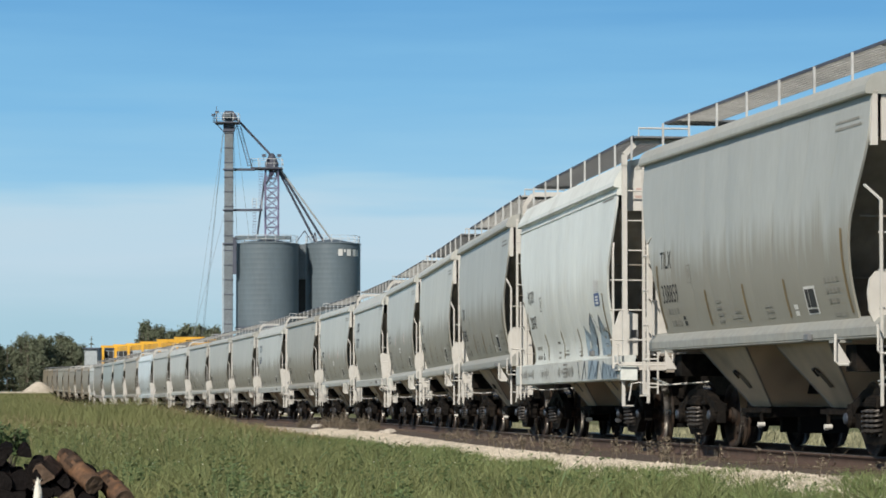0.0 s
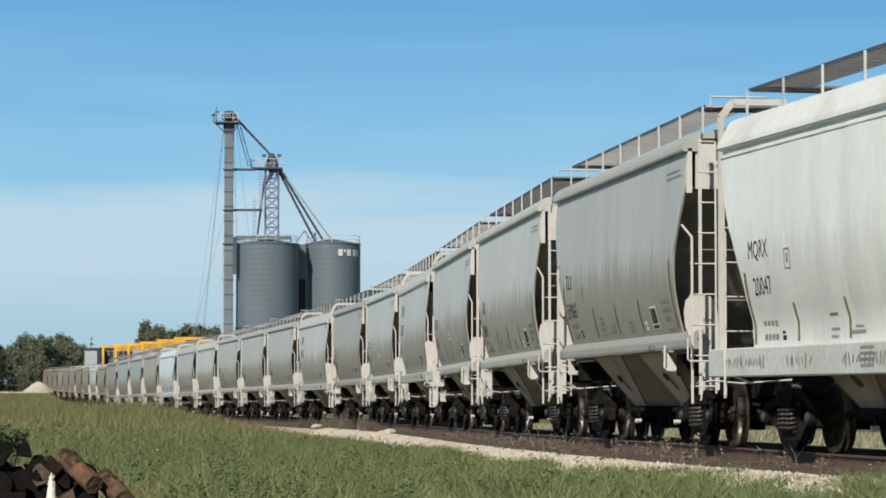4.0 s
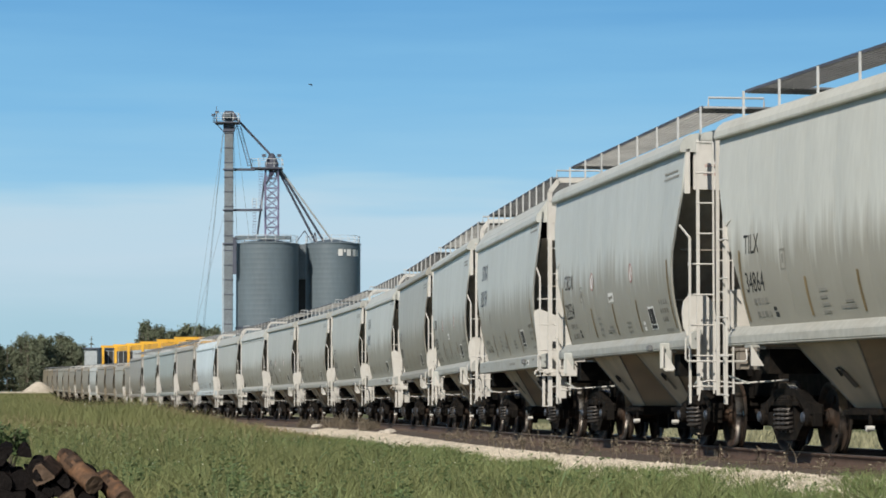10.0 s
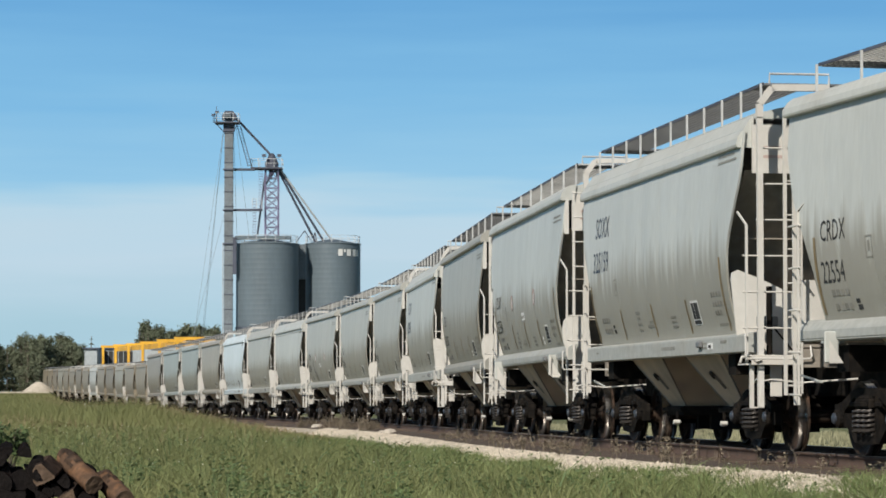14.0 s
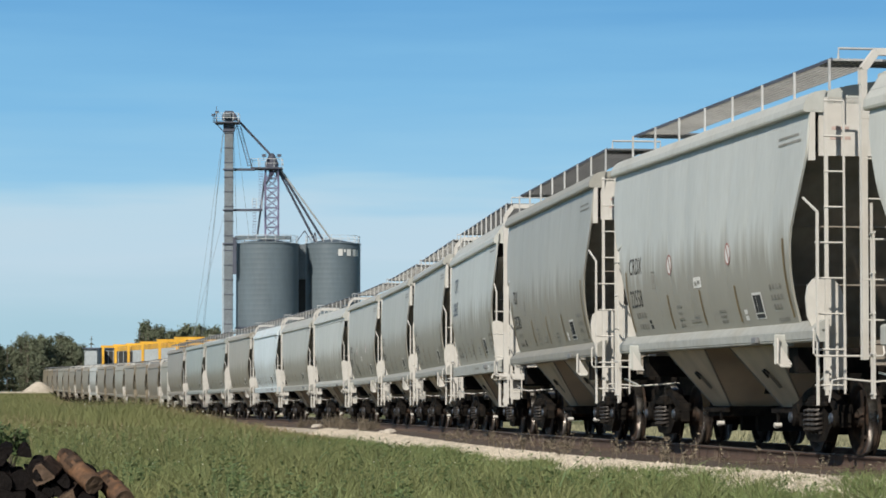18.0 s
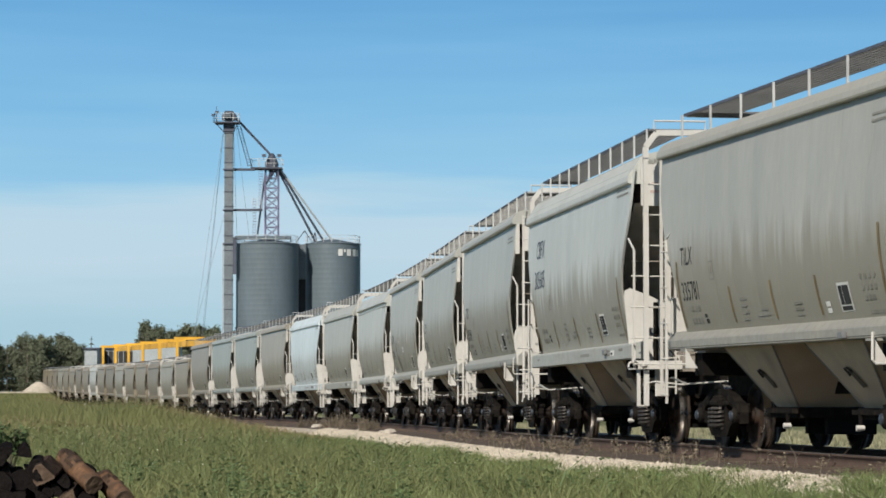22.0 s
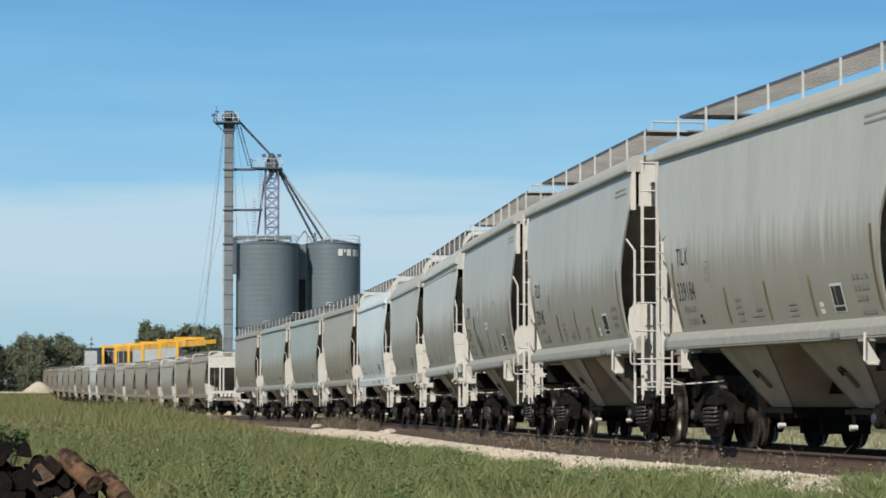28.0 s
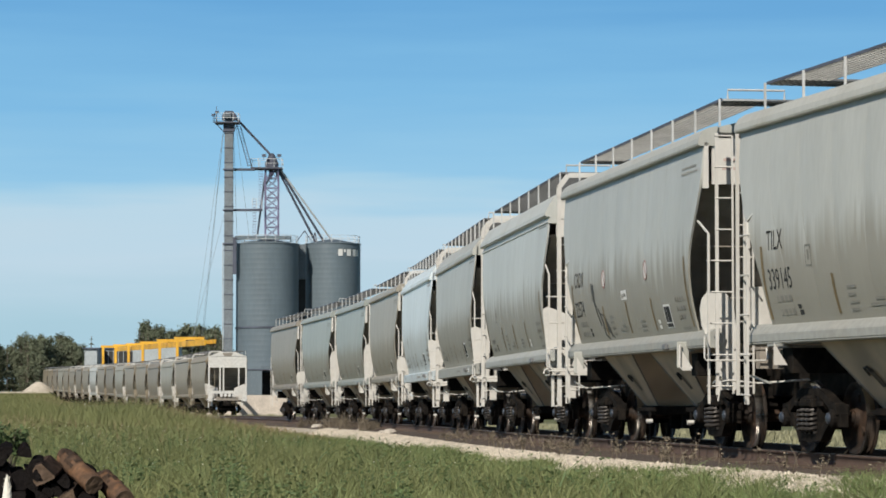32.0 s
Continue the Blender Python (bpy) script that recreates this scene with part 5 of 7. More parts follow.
def railing(parent, pts, h=1.0, closed=False):
    s = Shape()
    pts = list(pts) + ([pts[0]] if closed else [])
    for p in pts:
        s.bar(p, (p[0], p[1], p[2] + h), 0.05)
    for hh in (0.5, 1.0):
        for p, q in zip(pts, pts[1:]):
            s.bar((p[0], p[1], p[2] + h * hh), (q[0], q[1], q[2] + h * hh), 0.04)
    return part("handrail", s, PALEST, parent, "pale galvanised handrail")


def grain_bin(x, y, r, z0, z1, label, rings=True):
    b = thing("grain_bin", label, "grain bin", "bins of the elevator", m=Matrix.Translation((x, y, z0)))
    h = z1 - z0
    prof = []
    n = int(h / 0.55)
    for k in range(n + 1):
        z = h * k / n
        prof += [(r, z), (r + 0.004, min(h, z + 0.03)), (r, min(h, z + 0.06))] if k < n else [(r, z)]
    part("bin_wall", Shape().lathe(prof, 64), BIN, b, "ribbed blue-grey steel wall", True)
    part("bin_roof", Shape().lathe([(r + 0.08, h - 0.05), (r + 0.08, h + 0.04), (0.6, h + 0.55), (0.0, h + 0.6)], 48), BIN, b, smooth=True)
    railing(b, [((r - 0.1) * math.cos(2 * math.pi * k / 20), (r - 0.1) * math.sin(2 * math.pi * k / 20), h) for k in range(20)], 0.9, True)
    return b


def build_elevator():
    xa, xb = -19.460, -12.386
    ra, rb = 3.47, 3.12
    za = 19.221
    a = grain_bin(xa, EY, ra, EZ, za, "tall blue-grey ribbed steel grain bin beside the leg")
    h = za - EZ
    seam = 9.877 - EZ
    part("bin_band", Shape().lathe([(ra + 0.03, seam), (ra + 0.10, seam), (ra + 0.10, seam + 0.15), (ra + 0.03, seam + 0.15)], 64), DARKST, a, "dark stiffening band")
    b = grain_bin(xb, EY + 4, rb, EZ, 19.447, "blue-grey steel grain bin with white sign bars")
    # the sign: plain white shapes on the curved wall
    hb = 19.447 - EZ
    zs, zt = 18.022 - EZ, 18.775 - EZ
    for x0, x1 in ((600, 608), (610, 613), (615, 622), (625, 630), (631, 634)):
        s = Shape()
        def at(x):
            o = (x - 588.5) * 324 / 5114
            return (o, -math.sqrt(max(0.02, rb * rb - o * o)) - 0.06)
        lo = zt - 0.35 if x0 == 610 else zs
        p, q = at(x0), at(x1)
        s.quad((*p, lo), (*q, lo), (*q, zt), (*p, zt))
        part("sign_bar", s, DECAL, b, "white sign shape")
    # gap between the bins: a dark slab stands in for its shade
    gx = -15.888
    s = Shape().box(gx - 0.55, gx + 0.55, EY + 2.0, EY + 2.3, EZ, 15.430)
    solo("doorway_recess", s, SHADEFILL, "dark slab for the shade between the two grain bins", "recess", kind="structure")
    s = Shape().box(gx - 0.6, gx + 0.6, EY + 1.6, EY + 2.5, 15.430, 19.334)
    solo("linking_panel", s, LEGST, "grey steel panel linking the grain bins", "panel", kind="structure")
    # low work shed at the foot of the bin, with an open dark door
    sx0, sx1 = -22.964, -17.438
    shed = thing("work_shed", "blue-grey steel work shed at the foot of the bin", "shed")
    d0, d1 = -19.585, -18.178
    zt2, zd = EZ + 4.6, 5.543
    y0, y1 = 313.0, 316.4
    s = Shape().box(sx0, d0, y0, y0 + 0.15, EZ, zt2).box(d1, sx1, y0, y0 + 0.15, EZ, zt2).box(d0, d1, y0, y0 + 0.15, zd, zt2)
    s.box(sx0, sx0 + 0.15, y0 + 0.15, y1, EZ, zt2).box(sx1 - 0.15, sx1, y0 + 0.15, y1, EZ, zt2)
    for k in range(18):
        x = sx0 + (sx1 - sx0) * k / 18
        if not d0 - 0.1 < x < d1 + 0.05:
            s.box(x, x + 0.05, y0 - 0.03, y0, EZ, zt2)
    part("wall", s, BIN, shed, "ribbed blue-grey cladding")
    part("roof", Shape().box(sx0 - 0.1, sx1 + 0.1, y0 - 0.1, y1, zt2, zt2 + 0.12), DARKST, shed)
    part("door_frame", Shape().box(d0 - 0.12, d0, y0 - 0.06, y0, EZ, zd + 0.1).box(d1, d1 + 0.12, y0 - 0.06, y0, EZ, zd + 0.1).box(d0, d1, y0 - 0.06, y0, zd, zd + 0.1), BIN, shed)
    part("inside_wall", Shape().box(d0 - 0.5, d1 + 0.5, y1 - 0.5, y1 - 0.4, EZ, zt2 - 0.2), SHADEFILL, shed, "back wall of the shed, coloured dark for its shade")
    solo("concrete_apron", Shape().box(sx0 - 3, -15.956, 296.0, 312.8, float(rise(296)) - 0.6, 2.425), CONC, "pale concrete loading apron by the shed", "apron", kind="structure")
    # bucket elevator leg
    lx = -23.629
    leg = thing("bucket_elevator_leg", "tall grey bucket elevator leg with platforms", "elevator leg", m=Matrix.Translation((lx, 318, EZ)))
    top = 32.850 - EZ
    w = 0.47
    part("casing", Shape().box(-w, w, -0.35, 0.35, 0, top), LEGST, leg, "grey leg casing in flanged sections")
    k = 1.6
    while k < top:
        part("casing_flange", Shape().box(-w - 0.06, w + 0.06, -0.41, 0.41, k, k + 0.07), DARKST, leg)
        k += 1.62
    zh = top
    s = Shape().prism([(-0.75, zh), (-0.75, zh + 0.55), (-0.4, zh + 1.0), (0.45, zh + 1.0), (0.8, zh + 0.6), (0.95, zh)], -0.5, 0.5)
    part("head_section", s, DARKST, leg, "dark rounded head section")
    zp = 32.539 - EZ
    part("head_platform", Shape().box(-1.55, 1.15, -1.2, 1.2, zp - 0.08, zp + 0.06), DARKST, leg)
    railing(leg, [(-1.5, -1.15, zp), (-0.5, -1.15, zp), (0.5, -1.15, zp), (1.1, -1.15, zp), (1.1, 1.15, zp), (-0.2, 1.15, zp), (-1.5, 1.15, zp)], 1.0, True)
    part("platform_brace", Shape().bar((-1.5, -0.9, zp), (-0.45, -0.4, zp - 1.1), 0.07).bar((1.1, -0.9, zp), (0.45, -0.4, zp - 1.1), 0.07).box(-0.6, 0.6, -0.5, 0.5, zp - 0.95, zp - 0.1), DARKST, leg)
    part("drive_motor", Shape().tube([(-0.5, -0.7, zh + 0.45), (0.3, -0.7, zh + 0.45)], 0.28, 12), LEGST, leg, "grey drive motor")
    for dx, dz in ((-1.75, 0.9), (-1.35, 1.25)):
        part("flood_lamp", Shape().box(dx - 0.2, dx + 0.2, -0.1, 0.1, zp + dz - 0.1, zp + dz + 0.12, Matrix.Identity(4), 0.03).bar((dx, 0, zp + 0.05), (dx, 0, zp + dz), 0.05), DARKST, leg, "dark flood lamp on a pole")
    part("mast", Shape().bar((-1.4, 0, zp), (-1.4, 0, zp + 1.9), 0.05), DARKST, leg)
    for p in (432, 300, 372):
        z = 27.378 - EZ if p == 300 else (22.900 - EZ if p == 372 else 19.169 - EZ)
        part("rest_platform", Shape().box(-0.62, 0.62, -0.55, 0.55, z - 0.06, z + 0.06), DARKST, leg)
    # lattice support tower
    tx0, tx1, ty = -19.711, -18.271, 320.0
    tz0, tz1 = 20.034, 27.668
    tower = thing("support_tower", "galvanised lattice support tower above the bins", "lattice tower")
    s = Shape()
    legs = [(tx0, ty - 0.75), (tx1, ty - 0.75), (tx0, ty + 0.75), (tx1, ty + 0.75)]
    for x, y in legs:
        part("tower_leg", Shape().bar((x, y, tz0 - 2.2), (x, y, tz1), 0.12), TOWERST, tower)
    n = 7
    for k in range(n):
        z0, z1 = tz0 + (tz1 - tz0) * k / n, tz0 + (tz1 - tz0) * (k + 1) / n
        for y in (ty - 0.75, ty + 0.75):
            part("cross_brace", Shape().bar((tx0, y, z0), (tx1, y, z1), 0.07).bar((tx1, y, z0), (tx0, y, z1), 0.07).bar((tx0, y, z1), (tx1, y, z1), 0.08), TOWERST, tower)
        part("cross_brace", Shape().bar((tx0, ty - 0.75, z0), (tx0, ty + 0.75, z1), 0.06).bar((tx1, ty - 0.75, z1), (tx1, ty + 0.75, z0), 0.06), TOWERST, tower)
    p0, p1 = -21.275, -17.833
    part("tower_platform", Shape().box(p0, p1, ty - 1.3, ty + 1.3, tz1 - 0.1, tz1 + 0.05), DARKST, tower, "dark grated platform")
    railing(tower, [(p0 + (p1 - p0) * k / 4, ty - 1.25, tz1) for k in range(5)] + [(p1 - (p1 - p0) * k / 4, ty + 1.25, tz1) for k in range(5)], 1.0, True)
    ld0, ld1 = -20.368, -19.961
    part("caged_ladder", ladder(ld0, ty - 1.0, ld1, ty - 1.0, 23.038, tz1, 16, 0.03), TOWERST, tower, "caged access ladder")
    part("caged_ladder", ladder(-21.025, ty - 1.0, -20.712, ty - 1.0, 20.034, 24.289, 14, 0.03), TOWERST, tower, "caged access ladder")
    part("rest_landing", Shape().box(-21.087, -20.023, ty - 1.4, ty - 0.4, 22.975 - 0.05, 23.100), DARKST, tower)
    railing(tower, [(-21.087, ty - 1.35, 23.100), (-20.587, ty - 1.35, 23.100), (-20.023, ty - 1.35, 23.100)], 1.1)
    for x, z in ((467, 277), (494, 277)):
        part("flood_lamp", Shape().bar(((x - 784) * 320 / 5114, ty - 1.2, tz1 + 0.9), ((x - 784) * 320 / 5114, ty - 1.2, tz1 + 1.35), 0.06).box((x - 787) * 320 / 5114, (x - 780) * 320 / 5114, ty - 1.35, ty - 1.1, tz1 + 1.2, tz1 + 1.5), DARKST, tower, "dark flood lamp on a pole")
    # catwalks from the leg to the tower
    for z, x1 in ((300, -20.834), (372, -19.961)):
        zz = 1.09 + (722.75 - z) * 319 / 5114
        c = thing("catwalk", "narrow dark steel catwalk from leg to tower", "catwalk", "catwalks")
        part("deck", Shape().box(lx + 0.4, x1, 318.4, 319.1, zz - 0.12, zz + 0.1), DARKST, c)
        part("brace", Shape().bar((lx + 0.47, 318.7, zz - 0.1), (lx - 0.5, 318.7, zz - 0.1), 0.12), DARKST, c)
    part_b = thing("distributor", "dark grain distributor on top of the tower", "distributor")
    cx = -19.022
    part("cone", Shape().lathe([(0.15, 1.7), (0.35, 1.5), (0.75, 0.6), (0.75, 0.1), (0.3, 0.0)], 20, Matrix.Translation((cx, ty, tz1))), DARKST, part_b, smooth=True)
    part("outlet", Shape().bar((cx, ty - 0.2, tz1), (cx - 0.2, ty, tz1 - 1.2), 0.3).bar((cx + 0.3, ty, tz1 + 0.2), (cx + 0.7, ty, tz1 - 0.9), 0.25), DARKST, part_b)
    # spouts
    def spout(x0, z0, x1, z1, r, mat, label):
        s = Shape().tube([((x0 - 784) * 320 / 5114, ty - 0.3, 1.09 + (722.75 - z0) * 320 / 5114), ((x1 - 784) * 322.5 / 5114, ty + 2.5 if x1 > 500 else ty - 0.3, 1.09 + (722.75 - z1) * 322.5 / 5114)], r, 10)
        solo("grain_spout", s, mat, label, "grain spout", "grain spouts", smooth=True)
    spout(416, 208, 481, 278, 0.13, DARKST, "dark steel spout from leg to distributor")
    spout(490, 298, 558, 428, 0.13, DARKST, "dark slanting spout to the grain bin")
    spout(493, 298, 574, 430, 0.13, DARKST, "dark slanting spout to the grain bin")
    spout(497, 302, 590, 430, 0.10, PALEST, "pale slanting spout to the grain bin")
    spout(470, 300, 458, 418, 0.11, DARKST, "dark steep spout to the grain bin")
    spout(487, 300, 472, 330, 0.11, DARKST, "dark steep spout under the distributor")
    s = Shape()
    for k in range(14):
        t = k / 13
        s.bar((-22.830 + (-21.583 - -22.830) * t, 319.2, 32.326 + (27.959 - 32.326) * t), (-22.456 + (-21.208 - -22.456) * t, 319.2, 32.326 + (27.959 - 32.326) * t), 0.05)
    for x0, x1 in ((418, 438), (424, 444)):
        s.bar(((x0 - 784) * 319 / 5114, 319.2, 32.326), ((x1 - 784) * 319 / 5114, 319.2, 27.834), 0.08)
    solo("inclined_ladder", s, DARKST, "dark inclined ladder truss by the leg", "ladder")
    # roof conveyor over the first bin
    cv = thing("roof_conveyor", "blue-grey roof conveyor over the grain bin", "conveyor")
    c0, c1 = -22.883, -16.789
    part("trough", Shape().box(c0, c1, 317.6, 318.4, 19.667, 20.040), BIN, cv)
    for k in range(7):
        x = c0 + (c1 - c0) * k / 6
        part("support", Shape().bar((x, 318, 19.667), (x, 318, 19.045), 0.1), PALEST, cv)
    part("drop_duct", Shape().box(c0 - 0.25, c0 + 0.15, 317.5, 317.9, 15.812, 19.916), DARKST, cv, "dark drop duct")
    s = Shape()
    for p, q in (((524, 430), (539, 409)), ((539, 409), (549, 424)), ((555, 428), (557, 412)), ((557, 412), (561, 428))):
        s.bar(((p[0] - 784) * 322 / 5114, 321.5, 1.09 + (722.75 - p[1]) * 322 / 5114), ((q[0] - 784) * 322 / 5114, 321.5, 1.09 + (722.75 - q[1]) * 322 / 5114), 0.1)
    part("peak_brace", s, DARKST, cv)
    # guy wires
    for k, (x0, z0, x1, z1) in enumerate(((394, 230, 345, 580), (394, 232, 358, 580), (394, 234, 371, 470), (417, 226, 440, 420), (412, 226, 418, 415), (396, 380, 350, 560))):
        s = Shape().bar(((x0 - 784) * 318 / 5114, 318, 1.09 + (722.75 - z0) * 318 / 5114), ((x1 - 784) * 318 / 5114, 318.5, 1.09 + (722.75 - z1) * 318 / 5114), 0.025)
        if x1 < 394:
            e = Vector(((x1 - 784) * 318 / 5114, 318.5, 1.09 + (722.75 - z1) * 318 / 5114))
            a0 = Vector(((x0 - 784) * 318 / 5114, 318, 1.09 + (722.75 - z0) * 318 / 5114))
            t = (a0.z - EZ + 0.1) / (a0.z - e.z)
            s = Shape().bar(a0, a0 + (e - a0) * t, 0.025)
        solo("guy_wire", s, LEGST, "thin grey guy wire of the elevator leg", "guy wire", "guy wires")


def build_yard():
    # yellow loading-rack portals along the far siding
    rack = thing("loading_rack", "yellow steel loading rack over a siding", "loading rack")
    portals = [(314, 597, 290), (283, 601, 302), (253, 605, 314), (228, 608, 326), (205, 610, 338), (183, 612, 350)]
    tops = []
    for x, z, y in portals:
        px, pz = (x - 784) * y / 5114, 1.09 + (722.75 - z) * y / 5114
        tops.append(Vector((px, y, pz)))
        part("post", Shape().box(px - 0.14, px + 0.14, y - 0.14, y + 0.14, float(rise(y)), pz), YELLOW, rack)
        part("cross_arm", Shape().box(px - 0.3, px + 2.7, y - 0.15, y + 0.15, pz - 0.28, pz), YELLOW, rack, "yellow cross arm")
    p, q = tops[0] + (tops[0] - tops[1]) * 0.75, tops[4]
    p.z, q.z = tops[0].z - 0.75, tops[4].z - 0.55
    part("girder", Shape().bar(p + Vector((1.3, 0, 0)), q + Vector((0.2, 0, 0)), 0.2, 0.55), YELLOW, rack, "long yellow girder")
    part("girder", Shape().bar(p + Vector((2.3, 0, 0.1)), q + Vector((1.6, 0, 0.1)), 0.2, 0.4), YELLOW, rack, "long yellow girder")
    # sheds behind
    def shed(x0, x1, z1, y, depth, label, open_from=None):
        a, b, zt, zb = (x0 - 784) * y / 5114, (x1 - 784) * y / 5114, 1.09 + (722.75 - z1) * y / 5114, float(rise(y))
        h = thing("metal_shed", label, "shed")
        part("wall", Shape().box(a, b, y, y + 0.2, zb, zt).box(a, a + 0.2, y + 0.2, y + depth, zb, zt).box(b - 0.2, b, y + 0.2, y + depth, zb, zt), SHED, h, "pale ribbed cladding")
        n = max(3, int((b - a) / 0.6))
        for k in range(n):
            x = a + (b - a) * k / n
            part("wall_rib", Shape().box(x, x + 0.06, y - 0.05, y, zb, zt), SHED, h)
        part("roof", Shape().prism([(a - 0.2, zt), (b + 0.2, zt), (b + 0.2, zt + 0.15), (a - 0.2, zt + 0.15)], y - 0.3, y + depth), DARKST, h)
        if open_from:
            o0, o1 = (open_from[0] - 784) * y / 5114, (open_from[1] - 784) * y / 5114
            # the wall is closed here; a dark sheet on it imitates the shaded bay
            part("open_bay", Shape().box(o0, o1, y - 0.04, y - 0.01, zb, zt - 0.3), SHADEFILL, h, "dark panel in place of the bay's shade")
    shed(150, 172, 618, 366, 8, "pale blue-grey metal shed by the rack")
    shed(174, 236, 618, 372, 8, "low open-fronted shed with a dark bay", (176, 235))
    shed(236, 312, 612, 362, 8, "long pale grey metal shed behind the rack")
    solo("far_pole", Shape().tube([(-25.102, 330, float(rise(330))), (-25.166, 330, 19.981)], 0.06, 8), PALEST, "thin pale pole beside the elevator leg", "pole")
    # gravel heap and a pale lane
    s = Shape()
    rng = random.Random(8)
    gx, gy = -57.941, 415.0
    gz = float(rise(gy))
    prof = [(2.4, 0), (1.9, 0.35), (1.2, 0.8), (0.5, 1.15), (0.0, 1.25)]
    s.lathe([(r, z) for r, z in prof], 26)
    s.v = [(x * 1.0 + 0.15 * noise.noise((x, y, z)), y + 0.15 * noise.noise((y, x, z)), z * 1.2 + 0.15 * noise.noise((x * 2, y * 2, 1))) for x, y, z in s.v]
    ob = solo("gravel_mound", s, GRAVEL, "heap of pale gravel at the end of the line", "gravel heap", smooth=True, m=Matrix.Translation((gx, gy, gz + 1.8)))
    bank = Shape().prism([(gx - 45, gz - 0.5), (gx - 45, gz + 1.62), (gx + 2.0, gz + 1.62), (gx + 4.5, gz - 0.5)], gy - 3, gy + 4)
    solo("field_bank", bank, SOIL, "grassy earth bank under the lane", "bank", kind="structure")
    lane = Shape().box(gx - 44, gx + 1.8, gy - 2.9, gy + 3.9, gz + 1.62, gz + 1.85)
    solo("gravel_lane", lane, GRAVEL, "pale gravel lane across the field", "lane", kind="structure")



# ---- trees ----
def tree_mesh(kind, h, seed):
    rng = random.Random(seed)
    trunk = Shape().tube([(0, 0, -0.4), (0.1, 0.05, h * 0.35), (0.0, 0.1, h * 0.7), (0.05, 0, h * 0.95)], [h * 0.018, h * 0.014, h * 0.009, h * 0.003], 7)
    v, f = [], []
    def leaf(p, size, out=None):
        a = Vector((rng.gauss(0, 1), rng.gauss(0, 1), rng.gauss(0, 0.7)))
        a = (a if out is None else a * 0.45 + out).normalized()
        b = a.orthogonal().normalized()
        b.rotate(Matrix.Rotation(rng.uniform(0, 6.28), 3, a))
        c = a.cross(b)
        i = len(v)
        for s, t in ((-1, -0.6), (1, -0.5), (0.8, 0.7), (-0.5, 0.9)):
            v.append(tuple(p + b * s * size + c * t * size))
        f.append((i, i + 1, i + 2, i + 3))
    if kind == "spruce":
        n = 13
        for k in range(n):
            z = h * (0.12 + 0.86 * k / n)
            r = h * 0.17 * (1 - k / n) ** 0.8 * rng.uniform(0.75, 1.15)
            for j in range(7):
                w = rng.uniform(0, 6.28)
                e = Vector((r * math.cos(w), r * math.sin(w), z - r * 0.35))
                trunk.tube([(0, 0, z), tuple(e)], [0.04, 0.01], 4)
                for q in range(20):
                    t = rng.uniform(0.1, 1.0)
                    leaf(Vector((0, 0, z)).lerp(e, t) + Vector((rng.gauss(0, 0.12), rng.gauss(0, 0.12), rng.gauss(0, 0.12))) * (1.1 - k / n), rng.uniform(0.08, 0.2) * (1 - 0.6 * k / n))
    else:
        blobs = []
        lean = rng.uniform(-0.04, 0.04) * h
        for k in range(40):
            w, t = rng.uniform(0, 6.28), rng.uniform(0.24, 0.97)
            r = h * 0.17 * math.sin(math.pi * min(1, 0.22 + t * 0.74)) ** 0.8 * rng.uniform(0.25, 1.25)
            c = Vector((r * math.cos(w) + lean * t, r * math.sin(w), h * t))
            trunk.tube([(0, 0, h * t * 0.75), tuple(c)], [h * 0.006, 0.02], 4)
            blobs.append((c, h * rng.uniform(0.03, 0.075)))
        for c, r in blobs:
            for q in range(95):
                d = Vector((rng.gauss(0, 1), rng.gauss(0, 1), rng.gauss(0, 1.3))).normalized() * r * (rng.uniform(0.2, 1.0) ** 0.6 if q % 4 else rng.uniform(0.9, 1.6))
                leaf(c + d, rng.uniform(0.08, 0.16), d.normalized() + Vector((c.x, c.y, 0.0)) * (1.6 / h))
    return trunk.mesh("trunk", BARK, True), big_mesh("crown", v, f, PINE if kind == "spruce" else LEAF)


